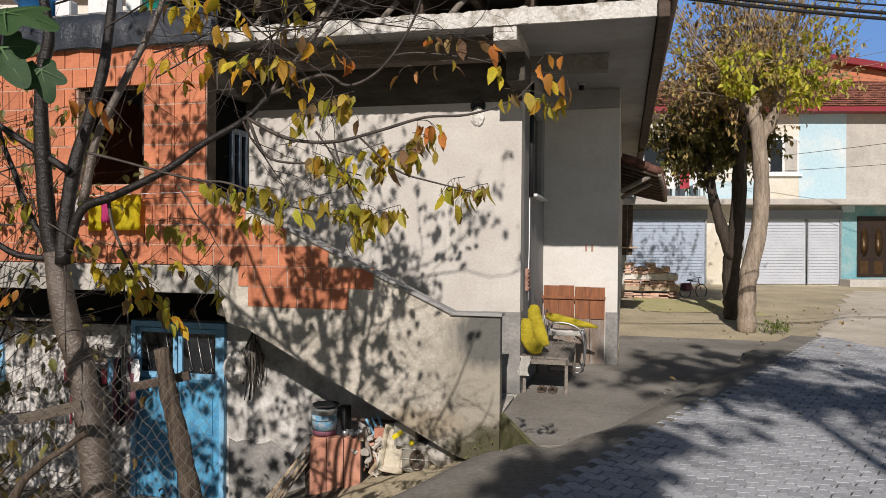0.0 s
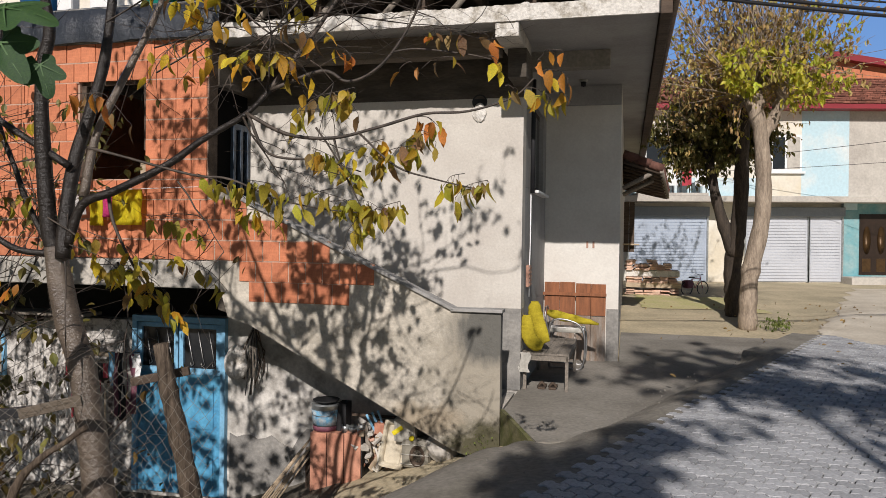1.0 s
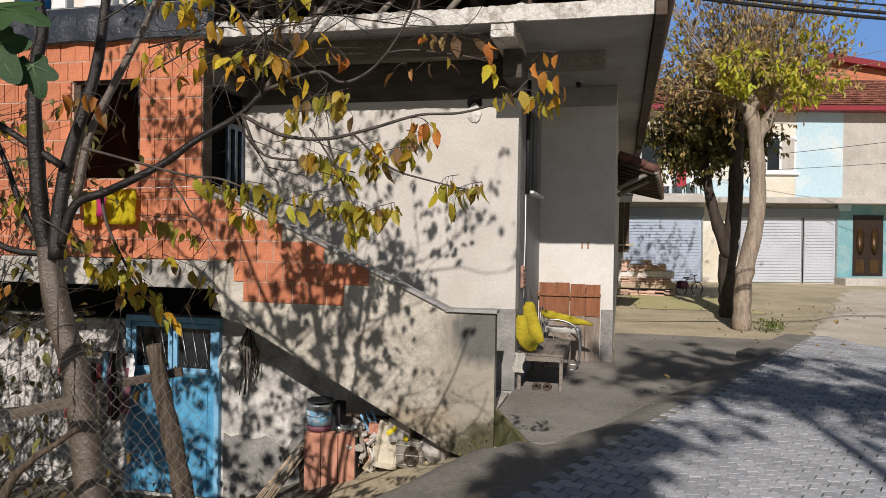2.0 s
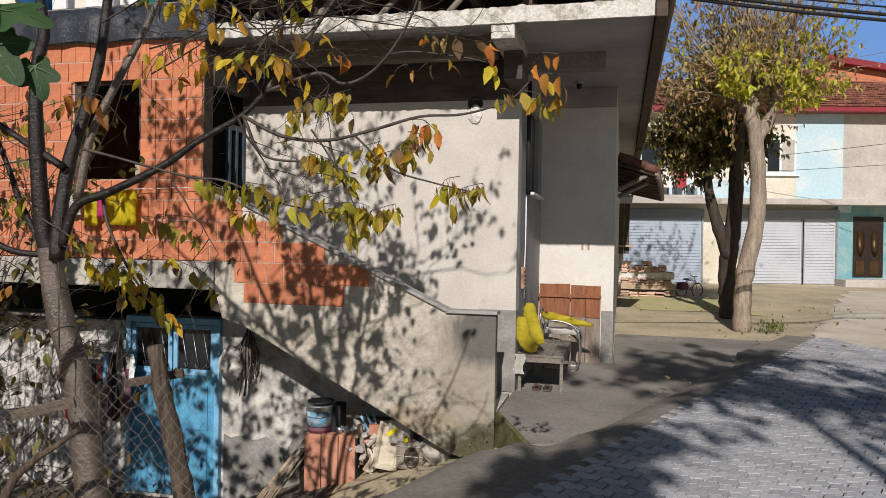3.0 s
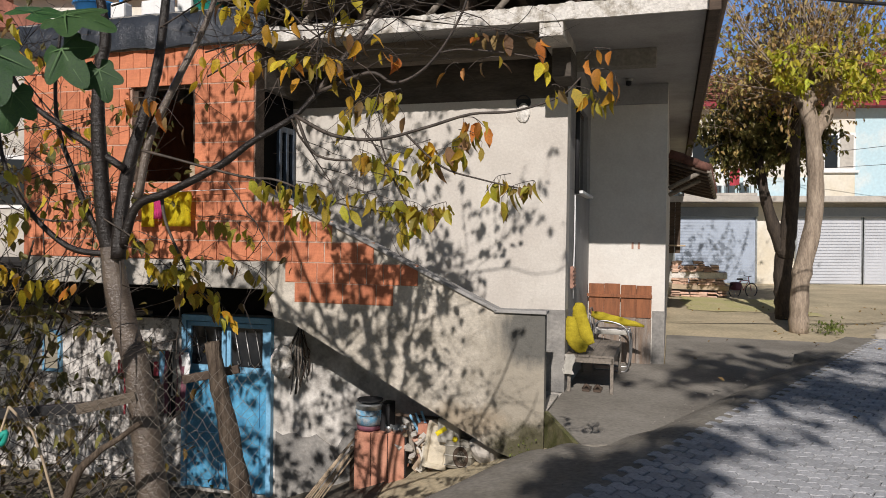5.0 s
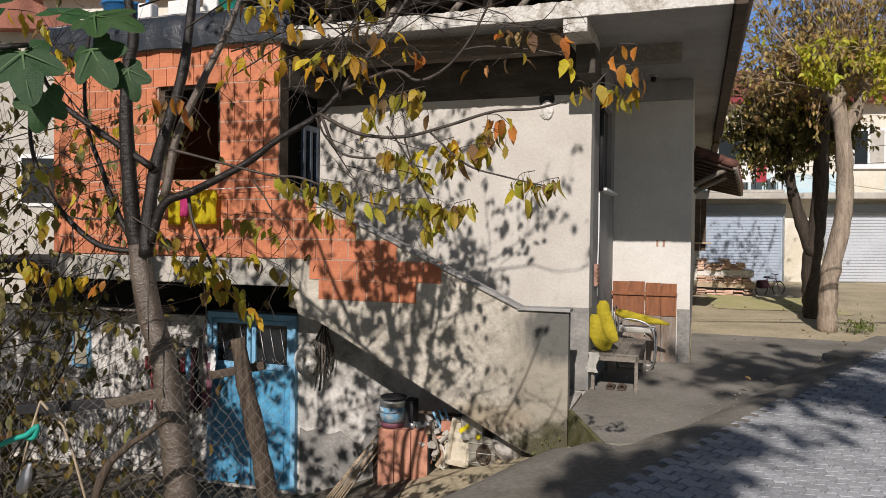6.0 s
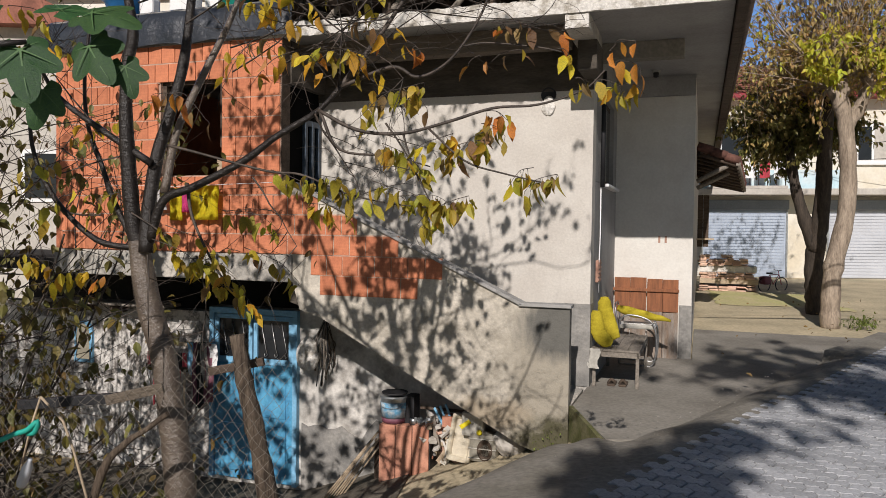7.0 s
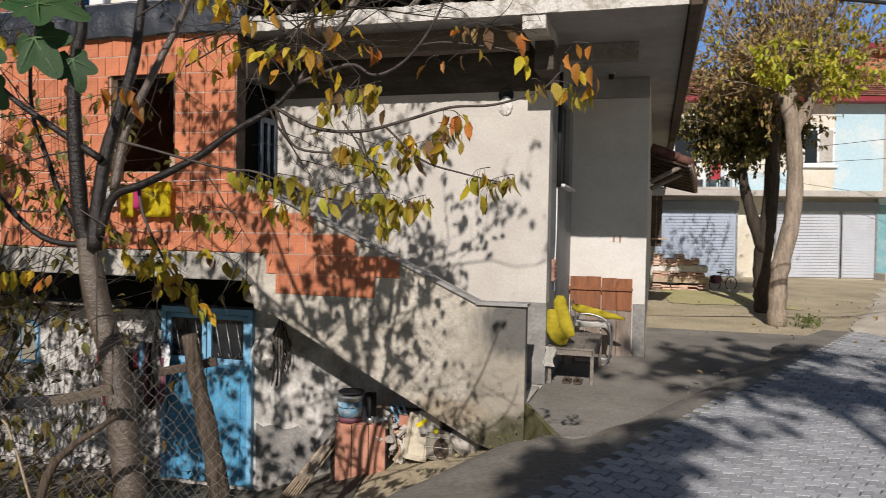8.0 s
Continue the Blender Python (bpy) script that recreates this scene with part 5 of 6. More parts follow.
def fig_leaf_mesh():
    v, f = [(0, 0, 0)], []
    n = 44
    for i in range(n + 1):
        a = -2.75 + 5.5 * i / n
        lobe = 0.5 + max(0.52 * math.exp(-(a / 0.5) ** 2), 0.40 * math.exp(-((abs(a) - 1.1) / 0.4) ** 2), 0.16 * math.exp(-((abs(a) - 2.15) / 0.4) ** 2))
        x, y = math.cos(a) * lobe, math.sin(a) * lobe * 0.85
        v.append((x + 0.1, y, -0.22 * (x * x + y * y) + 0.05 * abs(math.sin(1.5 * a)) * 1.0))
        mid = Vector((x + 0.1, y, 0)) * 0.5
        v.append((mid.x, mid.y, 0.035 * math.cos(3 * a)))
    for i in range(n):
        a, b, c, d = 1 + 2 * i, 2 + 2 * i, 3 + 2 * i, 4 + 2 * i
        f += [(b, a, c, d), (0, b, d)]
    nb = len(f)
    for a, l in ((0, 1.0), (1.1, 0.8), (-1.1, 0.8), (2.15, 0.5), (-2.15, 0.5)):
        k = len(v)
        for t in (0.0, 0.33, 0.66, 0.95):
            x, y = math.cos(a) * l * t, math.sin(a) * l * t * 0.85
            w = 0.02 * (1.1 - t)
            z = -0.22 * (x * x + y * y) * 0.75 + 0.05
            v += [(x + 0.1 * t - w * math.sin(a), y + w * math.cos(a), z), (x + 0.1 * t + w * math.sin(a), y - w * math.cos(a), z)]
        f += [(k + 2 * i, k + 2 * i + 1, k + 2 * i + 3, k + 2 * i + 2) for i in range(3)]
    q = bpy.data.meshes.new("large_leaf")
    q.from_pydata(v, [], f)
    for pg in q.polygons:
        pg.use_smooth = True
    q.materials.append(M["one_g"])
    q.materials.append(M["vein"])
    for i in range(nb, len(f)):
        q.polygons[i].material_index = 1
    return q


figm = fig_leaf_mesh()


def fig_leaf(p, s, e):
    ob = new("large_leaf", figm)
    ob.matrix_world = Matrix.Translation(p) @ pose(0, 0, 0, 0, 0, e[2]) @ pose(0, 0, 0, e[0]) @ pose(0, 0, 0, 0, 0, e[1]) @ Matrix.Scale(s, 4)
    ob.parent = fig


for p, s, e in (((-1.62, 2.3, 2.22), 0.2, (60, -75, 15)), ((-1.38, 2.3, 2.23), 0.17, (68, -50, -10)), ((-1.36, 2.28, 2.33), 0.18, (40, -12, 0)),
                ((-1.74, 2.3, 2.38), 0.2, (40, 190, 0)), ((-1.27, 2.32, 2.17), 0.11, (80, -75, 20)), ((-1.58, 2.35, 2.1), 0.14, (85, -100, 40)), ((-1.82, 2.2, 2.2), 0.2, (55, 200, 10)),
                ((-1.55, 2.4, 2.38), 0.18, (30, 60, 20))):
    fig_leaf(p, s * 0.86, e)
limb("limb", fig, [(-2.6, 1.6, -0.4), (-2.5, 1.7, 0.8), (-2.3, 1.9, 1.6), (-1.95, 2.15, 2.15), (-1.6, 2.3, 2.25)], 0.06, 0.008, "bark")
limb("limb", fig, [(-2.5, 1.7, 0.8), (-2.6, 1.5, 2.2), (-2.7, 1.5, 3.4), (-3.0, 1.6, 5.2)], 0.05, 0.012, "bark")
limb("limb", fig, [(-2.6, 1.5, 2.2), (-3.4, 1.8, 3.2), (-4.3, 1.8, 4.2)], 0.035, 0.01, "bark")
limb("limb", fig, [(-2.5, 1.5, 3.2), (-2.3, 1.6, 4.2), (-2.1, 1.8, 5.2)], 0.03, 0.01, "bark")
# crown leaves out of view, placed to shade yard and basement wall
for _ in range(210):
    a = rng.choice(((-2.6, 1.6, 4.4), (-3.4, 1.9, 3.6), (-4.0, 1.8, 4.6), (-3.0, 1.5, 3.3), (-4.6, 1.6, 3.9), (-3.3, 1.7, 5.4), (-2.2, 1.6, 5.2), (-4.2, 1.7, 3.0)))
    fig_leaf((a[0] + rng.gauss(0, 0.45), a[1] + rng.gauss(0, 0.4), a[2] + rng.gauss(0, 0.42)), rng.uniform(0.1, 0.15), (rng.uniform(-30, 70), rng.uniform(0, 360), rng.uniform(-60, 60)))

# tangle of shrubs at the yard edge
shrub = holder("overgrown_shrub", "overgrown tangle of brown stems with olive and yellow leaves", "shrub", group="trees by the lane")
fo = Foliage()
for i in range(48):
    x, y = -5.3 + 1.2 * rng.random(), 4.6 + 1.0 * rng.random()
    fo.grow((x, y, ground_z(x, y)), (rng.gauss(0, 0.25), rng.gauss(0, 0.2), 1), rng.uniform(1.8, 3.0), 0.016, 2, 3, 0.1, up=0.12, wig=0.35, kids=3)
# tall stems added out of view so their leaves shade door and wall
for i in range(8):
    x, y = -5.6 + 1.3 * rng.random(), 3.4 + 0.8 * rng.random()
    h = rng.uniform(3.2, 5.0)
    top = Vector((x + rng.gauss(-0.3, 0.2), y + rng.gauss(0, 0.2), h))
    add_tube(fo.tw, spline([(x, y, ground_z(x, y)), (x, y, h * 0.45), tuple(top)], 5), [0.02 - 0.001 * j for j in range(11)], 5, False)
    for j in range(4):
        q = Vector((x, y, h * 0.45)).lerp(top, rng.uniform(0.2, 1))
        fo.grow(q, (rng.gauss(-0.2, 0.6), rng.gauss(0, 0.5), rng.uniform(0, 0.8)), rng.uniform(0.6, 1.1), 0.01, 1, 9, 0.16, wig=0.3, kids=4)
fo.put(shrub, "leaf_olive", "bark_thin", "olive and yellow leaves")
fo = Foliage()
for i in range(130):
    x, y = -5.1 + 1.25 * rng.random(), 4.4 + 1.4 * rng.random()
    fo.grow((x, y, ground_z(x, y)), (rng.gauss(0, 0.5), rng.gauss(0, 0.3), 1), rng.uniform(0.5, 1.25), 0.017, 2, 1, 0.08, up=0.0, wig=0.6, kids=3)
fo.put(shrub, "leaf_dry", "bark_thin", "withered brown undergrowth")

fo = Foliage()
for i in range(24):
    x, y = rng.uniform(-6.9, -5.6), rng.uniform(7.0, 8.2)
    fo.grow((x, y, ground_z(x, y)), (rng.gauss(0, 0.15), rng.gauss(0, 0.15), 1), rng.uniform(2.8, 5.0), 0.02, 2, 5, 0.11, up=0.12, wig=0.35, kids=3)
for i in range(16):
    x, y = rng.uniform(-5.6, -4.75), rng.uniform(5.0, 6.2)
    fo.grow((x, y, ground_z(x, y)), (rng.gauss(0, 0.12), rng.gauss(0, 0.1), 1), rng.uniform(2.8, 4.4), 0.014, 1, 16, 0.12, up=0.1, wig=0.3, kids=4)
fo.put(shrub, "leaf_green", "bark_thin", "green leaves of the rear bush")

# pollarded tree beside the lane
t2 = holder("pollarded_tree", "pollarded tree with a double trunk and bushy yellow green shoots", "tree", group="trees by the lane")
limb("trunk", t2, [(6.25, 15.0, -0.2), (6.24, 15.0, 0.3), (6.28, 15.0, 1.02), (6.47, 15.0, 1.95), (6.51, 15.0, 2.75), (6.43, 15.0, 3.79), (6.28, 15.0, 4.4)], 0.185, 0.15, "bark_pale", 0.2)
# rear trunk and its limbs: crown shade painted as darker bark
limb("trunk", t2, [(6.72, 16.9, -0.2), (6.69, 16.9, 0.4), (6.66, 16.9, 1.0), (6.66, 16.8, 1.5)], 0.2, 0.19, "bark_shaded", 0.2)
limb("limb", t2, [(6.66, 16.8, 1.3), (6.68, 16.7, 1.9), (6.70, 16.6, 2.7), (6.62, 16.4, 3.5), (6.5, 16.0, 4.5)], 0.19, 0.13, "bark_shaded", 0.2)
limb("limb", t2, [(6.64, 16.82, 1.35), (6.36, 16.8, 2.1), (6.2, 16.9, 2.8), (6.1, 17.1, 3.8)], 0.15, 0.09, "bark_shaded", 0.2)
limb("limb", t2, [(6.43, 15.0, 3.7), (6.75, 15.1, 4.2), (6.9, 15.1, 4.7)], 0.13, 0.1, "bark_pale", 0.3)
for x, z in ((6.3, 4.45), (6.92, 4.75)):
    kb = bmesh.new()
    bmesh.ops.create_icosphere(kb, subdivisions=3, radius=0.2)
    for v in kb.verts:
        v.co = v.co * (1 + 0.3 * noise.noise(v.co * 8 + Vector((x, z, 0)))) + Vector((x, 15.05, z))
    part("burl", kb, "bark_pale", t2, "swollen pollard head")
heads = ((6.3, 15.3, 4.6), (6.9, 15.2, 4.8), (6.35, 15.6, 4.6), (6.3, 17.2, 4.0), (6.6, 16.6, 4.5))
fo1, fo2, fo3 = Foliage(), Foliage(), Foliage()
for i in range(155):
    h = heads[i % 5]
    d = (rng.gauss(-0.05, 0.7), rng.gauss(0.1, 0.5), rng.uniform(-0.05, 1.1))
    (fo2 if i % 9 == 0 else fo1).grow(h, d, rng.uniform(1.0, 2.3), 0.018, 1, 10, 0.105, up=0.1, wig=0.25, kids=5)
for i in range(24):
    fo2.grow((6.55 + rng.gauss(0, 0.55), 14.75 + rng.gauss(0, 0.2), 4.95 + rng.gauss(0, 0.4)), (rng.gauss(0, 0.6), -0.3, rng.gauss(0.1, 0.5)), rng.uniform(0.3, 0.6), 0.006, 1, 9, 0.14, wig=0.3, kids=3)
for i in range(105):
    h = (6.38 + rng.gauss(0, 0.42), 17.4 + rng.gauss(0, 0.35), 4.2 + rng.gauss(0, 0.3))
    fo3.grow(h, (rng.gauss(-0.1, 0.6), rng.gauss(0.0, 0.5), rng.uniform(-0.4, 0.4)), rng.uniform(0.6, 1.1), 0.01, 1, 13, 0.13, up=-0.06, wig=0.3, kids=5)
for i in range(22):
    fo1.grow((6.4 + rng.gauss(0, 0.8), 15.3 + rng.gauss(0, 0.6), rng.uniform(6.8, 8.5)), (rng.gauss(0, 0.5), rng.gauss(0, 0.5), 0.8), rng.uniform(1.2, 2.6), 0.012, 1, 8, 0.13, wig=0.25, kids=4)
for i in range(60):
    h = heads[i % 3]
    fo1.grow(h, (rng.gauss(0, 0.5), rng.gauss(0, 0.4), 1.1), rng.uniform(2.0, 4.2), 0.02, 1, 5, 0.12, up=0.2, wig=0.12, kids=3)
fo1.put(t2, "leaf_umber", "bark_pale", "olive brown autumn leaves")
fo2.put(t2, "leaf_lime", "bark_pale", "yellow green leaves")
# darker leaf colour stands for the shaded lower crown
fo3.put(t2, "leaf_green", "bark_thin", "lower leaves in a darker olive for crown shade")
weed = holder("weed_clump", "small green weeds at the tree foot", "weeds")
fo = Foliage()
for i in range(26):
    fo.grow((6.55 + rng.gauss(0.15, 0.15), 14.75 + rng.gauss(0, 0.1), -0.1), (rng.gauss(0, 0.6), rng.gauss(0, 0.6), 1), rng.uniform(0.1, 0.25), 0.004, 0, 5, 0.07)
fo.put(weed, "grass", "grass")

# unseen trees implied by the dapples, placed to shade lane and yard
for bx, by, h, n, far in ((-8.6, 1.2, 6.2, 10, 1.0), (-1.0, -9.1, 10.3, 22, 0.5), (1.05, -9.2, 12.8, 14, 0.95), (2.85, -9.0, 12.3, 4, 1.0), (5.65, -9.0, 11.6, 5, 1.0)):
    st = holder("street_tree", "leafy tree out of view that shades the lane and yard", "tree", group="trees by the lane")
    limb("trunk", st, [(bx, by, -0.1), (bx + 0.1, by, h * 0.3), (bx, by - 0.1, h * 0.6), (bx + 0.1, by, h)], 0.15, 0.05, "bark", 0.2)
    fo = Foliage()
    for i in range(n):
        z = rng.uniform(h * (0.8 if bx > -0.5 else 0.64), h)
        fo.grow((bx, by, z), (rng.gauss(0, 1), rng.gauss(0, 0.7), rng.uniform(-0.2, 0.5)), rng.uniform(1.0, 2.1) * far, 0.03, 2, 5, 0.24, kids=4)
    fo.put(st, "leaf_olive", "bark_thin", "olive autumn leaves")

# ---- porch things ----
bench = holder("wooden_bench", "low weathered wooden bench beside the side wall", "bench", HM @ pose(0.02, 0.05, -0.17))
for k in range(4):
    part("plank", box(-0.01 + k * 0.14, 0.127 + k * 0.14, 0.0, 1.45, 0.42, 0.445, 0.005), "wood_grey", bench)
part("apron_rail", box(0.0, 0.55, 0.01, 0.04, 0.355, 0.42, 0.004), "wood_grey", bench)
part("apron_rail", box(0.515, 0.545, 0.01, 1.44, 0.355, 0.42, 0.004), "wood_grey", bench)
for x, y in ((0.01, 0.02), (0.505, 0.02), (0.01, 1.38), (0.505, 1.38)):
    part("leg", box(x, x + 0.04, y, y + 0.04, 0.0, 0.42, 0.005), "wood_grey", bench)


def bolster(pts, r, label, flat=0.6, taper=0.0):
    """A limp stuffed roll with creases, flattened across."""
    line = spline(pts, 12)
    m = len(line) - 1
    rad = [r * max(0.3, 1 - abs(2 * i / m - 1) ** 5) ** 0.5 * (1 - taper * i / m) * (1 + 0.08 * noise.noise(q * 7)) for i, q in enumerate(line)]
    bm = tube(line, rad, 22)
    for v in bm.verts:
        q = min(line, key=lambda c: (c - v.co).length_squared)
        off = v.co - q
        v.co = q + Vector((off.x * 1.05, off.y * flat, off.z * 1.05))
        v.co += Vector(noise.noise_vector(v.co * 7)) * 0.01 + Vector(noise.noise_vector(Vector((v.co.x * 10, v.co.y * 10, v.co.z * 26)))) * 0.006
    return thing("bolster_cushion", bm, "ochre", label, "cushion", HM, group="bolsters on the bench")


bolster([(0.06, 0.1, 0.72), (0.06, 0.1, 0.6), (0.08, 0.1, 0.48), (0.15, 0.1, 0.385), (0.25, 0.11, 0.345)], 0.082, "mustard yellow bolster cushion folded against the wall")
bolster([(0.125, 0.3, 0.87), (0.14, 0.3, 0.72), (0.19, 0.3, 0.55), (0.28, 0.29, 0.37)], 0.084, "mustard yellow bolster cushion standing on the bench")
rag = bmesh.new()
vs = [[rag.verts.new((-0.005 + 0.02 * math.sin(j * 1.3) + i * 0.03, 0.0 + 0.015 * math.sin(i * 2 + j), 0.30 - j * 0.05 if j else 0.285)) for i in range(5)] for j in range(6)]
for j in range(5):
    for i in range(4):
        rag.faces.new((vs[j][i], vs[j][i + 1], vs[j + 1][i + 1], vs[j + 1][i])).smooth = True
thing("cloth_rag", rag, "plastic_grey", "crumpled pale cloth hanging over the bench end", "cloth", HM)
chair = holder("garden_chair", "tubular metal garden chair with a pale patterned seat", "chair", HM @ pose(0.12, 1.62, -0.17))
for y in (0.0, 0.42):
    part("arm_frame", tube(spline([(0.06, y, 0.02), (0.05, y, 0.45), (0.1, y, 0.66), (0.3, y, 0.68), (0.5, y, 0.58), (0.55, y, 0.3), (0.5, y, 0.02), (0.3, y, 0.02), (0.06, y, 0.02)], 5), 0.013, 8), "metal", chair, "bent chrome tube")
part("back_tube", tube(spline([(0.05, 0.0, 0.4), (0.0, 0.02, 0.78), (0.0, 0.21, 0.84), (0.0, 0.4, 0.78), (0.05, 0.42, 0.4)], 5), 0.012, 8), "metal", chair)
part("seat", box(0.06, 0.52, 0.02, 0.40, 0.50, 0.56, 0.02), "plastic_grey", chair, "pale patterned seat pad")
for k in range(5):
    part("stripe", box(0.055, 0.525, 0.04 + k * 0.075, 0.07 + k * 0.075, 0.505, 0.563, 0.006), "white", chair)
bolster([(0.14, 1.7, 0.60), (0.40, 1.72, 0.535), (0.62, 1.7, 0.50), (0.85, 1.68, 0.46)], 0.075, "long mustard yellow bolster cushion across the chair", 0.7, 0.6)
slip = holder("old_slippers", "brown rubber slippers under the bench", "slippers", HM @ pose(0.2, 0.12, -0.168))
for k in range(2):
    part("sole", box(0.0 + k * 0.13, 0.09 + k * 0.13, 0.0, 0.26, 0.0, 0.025, 0.01), "wood_dark", slip)
    part("strap", tube(spline([(0.0 + k * 0.13, 0.08, 0.015), (0.045 + k * 0.13, 0.07, 0.07), (0.09 + k * 0.13, 0.08, 0.015)], 4), 0.018, 6), "wood_dark", slip)

# ---- washing line and roof clutter ----
line = holder("washing_line", "thin washing line under the annex window", "washing line", HM)
part("cord", tube([(-6.2, -1.12, 2.17), (-5.0, -1.14, 2.14), (-3.6, -1.12, 2.18)], 0.004, 5), "white", line)


def shirt(x, w, z0, z1, material, label):
    bmc = bmesh.new()
    n, k = 9, 9
    vs = [[bmc.verts.new((x + w * i / (n - 1) + 0.012 * math.sin(j * 0.9) * (i / n - 0.5), -1.15 - 0.02 * math.sin(i * 1.7 + x * 9) * (0.3 + j / k) + 0.008 * noise.noise(Vector((i, j, x))), z1 + (z0 - z1) * j / (k - 1)))
           for i in range(n)] for j in range(k)]
    for j in range(k - 1):
        for i in range(n - 1):
            bmc.faces.new((vs[j][i], vs[j][i + 1], vs[j + 1][i + 1], vs[j + 1][i])).smooth = True
    bmesh.ops.solidify(bmc, geom=bmc.faces[:], thickness=0.006)
    return thing("hanging_shirt", bmc, material, label, "laundry", HM, group="laundry on the line")


shirt(-4.72, 0.40, 1.73, 2.15, "yellow", "bright yellow shirt hanging from the line")
shirt(-5.06, 0.2, 1.72, 2.12, "yellow", "bright yellow folded shirt on the line")
shirt(-4.86, 0.13, 1.82, 2.13, "pink", "magenta pink cloth on the line")
shirt(-5.3, 0.2, 1.85, 2.14, "white", "white cloth on the line")
for x, c, l in ((-6.15, "blue_plastic", "bright blue plastic basin on the annex roof"), (-4.35, "mint", "green plastic basin on the annex roof")):
    bs = thing("plastic_basin", lathe([(0.17, 0.0), (0.2, 0.02), (0.27, 0.24), (0.3, 0.25), (0.29, 0.27), (0.25, 0.25), (0.18, 0.04), (0.0, 0.03)], 24), c, l, "basin", HM @ pose(x, -0.7, 4.39), group="basins on the roof")
for x in (-5.75, -5.3, -5.05, -4.75, -4.0):
    jr = holder("plastic_canister", "white plastic canister standing on the annex roof", "canister", HM @ pose(x, -0.65 - 0.1 * rng.random(), 4.385), group="canisters on the roof")
    part("body", box(-0.11, 0.11, -0.08, 0.08, 0.0, 0.26, 0.03), "white", jr)
    part("cap", lathe([(0.03, 0.26), (0.03, 0.3), (0.0, 0.3)], 10), "blue_plastic", jr, "blue screw cap")

# ---- yard things under the stair ----
mir = holder("arched_mirror", "small arched mirror in a pale blue frame on the wall", "mirror", HM @ pose(-7.55, 0.0, -0.42))
arch = [(-0.17, 0.0), (0.17, 0.0)] + [(0.17 * math.cos(a * math.pi / 10), 0.45 + 0.17 * math.sin(a * math.pi / 10)) for a in range(11)]
part("frame", prism(arch, -0.04, 0.01), "blue_light", mir)
part("glass", prism([(x * 0.72, 0.05 + z * 0.86) for x, z in arch], -0.045, -0.035), "mirror", mir)
shelf = holder("wall_ledge", "grey board ledge with pots along the basement wall", "ledge", HM @ pose(-8.2, -0.35, 0.5))
part("board", box(0, 2.4, 0, 0.36, 0, 0.05, 0.006), "wood_grey", shelf)
for k in range(4):
    part("bracket", box(0.2 + k * 0.6, 0.25 + k * 0.6, 0.05, 0.35, -0.12, 0.0), "wood_dark", shelf)
tub = holder("clay_blocks", "row of upright orange hollow clay blocks", "clay blocks", HM @ pose(-2.4, -0.62, -1.42))
for k in range(3):
    part("block", box(k * 0.215, k * 0.215 + 0.205, 0.0, 0.3, 0.0, 0.72 + 0.01 * k, 0.008), "clay", tub)
    part("groove", box(k * 0.215 + 0.2, k * 0.215 + 0.218, 0.02, 0.3, 0.0, 0.7), "black", tub)
for k, (x, z) in enumerate(((0.72, 0.58), (0.75, 0.72), (0.95, 0.60))):
    part("loose_brick", box(x, x + 0.24, 0.15, 0.35, z, z + 0.13, 0.006), "clay", tub)
buck = holder("paint_bucket", "old tin paint bucket with blue label and lid", "bucket", HM @ pose(-2.27, -0.45, -0.69))
part("body", lathe([(0.15, 0.0), (0.175, 0.3), (0.18, 0.31), (0.0, 0.31)], 24), "tin", buck)
part("label", lathe([(0.158, 0.07), (0.1765, 0.25), (0.1775, 0.25), (0.159, 0.07)], 24), "label_blue", buck, "faded blue label band")
part("band", lathe([(0.152, 0.0), (0.16, 0.06), (0.161, 0.06), (0.153, 0.0)], 24), "maroon", buck, "dark red base band")
part("dish", lathe([(0.04, 0.31), (0.15, 0.34), (0.16, 0.36), (0.14, 0.35), (0.0, 0.33)], 20), "black", buck, "dark dish on top")
part("handle", tube(spline([(-0.18, 0, 0.29), (-0.1, -0.16, 0.2), (0.1, -0.16, 0.2), (0.18, 0, 0.29)], 5), 0.004, 5), "metal", buck)
blackbox = thing("dark_crate", box(-2.12, -2.0, -0.5, -0.3, -0.7, -0.36, 0.01), "black", "dark plastic crate beside the bucket", "crate", HM)
for k in range(3):
    x = -2.0 + 0.1 * k
    cup = thing("metal_cup", lathe([(0.04, 0.0), (0.05, 0.08), (0.045, 0.08), (0.035, 0.01), (0.0, 0.01)], 14), "tin", "small dented metal cup on the clay blocks", "cup", HM @ pose(x, -0.52, -0.69, 8 * k, 5, 0), group="cups on the blocks")
sink = holder("broken_basin", "cream ceramic basin leaning in the rubble", "basin", HM @ pose(-1.36, -0.74, -1.0, -12, 6, 0))
bz = bmesh.new()
rings = []
for w, h, d in ((0.15, 0.27, 0.0), (0.145, 0.265, -0.035), (0.115, 0.235, -0.04), (0.10, 0.22, -0.025), (0.075, 0.18, 0.055), (0.0, 0.0, 0.06)):
    rings.append([bz.verts.new(((w * min(1, max(-1, 1.35 * math.cos(q * math.pi / 12))), d, 0.27 + h * min(1, max(-1, 1.35 * math.sin(q * math.pi / 12))))) if w else (0, d, 0.27)) for q in range(24)])
for r0, r1 in zip(rings, rings[1:]):
    for q in range(24):
        bz.faces.new((r0[q], r0[(q + 1) % 24], r1[(q + 1) % 24], r1[q]))
bz.faces.new(rings[0])
part("bowl", bz, "ceramic", sink)
part("drain", lathe([(0.02, 0.0), (0.02, 0.004), (0.0, 0.004)], 12, pose(0, 0.052, 0.15, 90)), "black", sink, "dark drain hole")
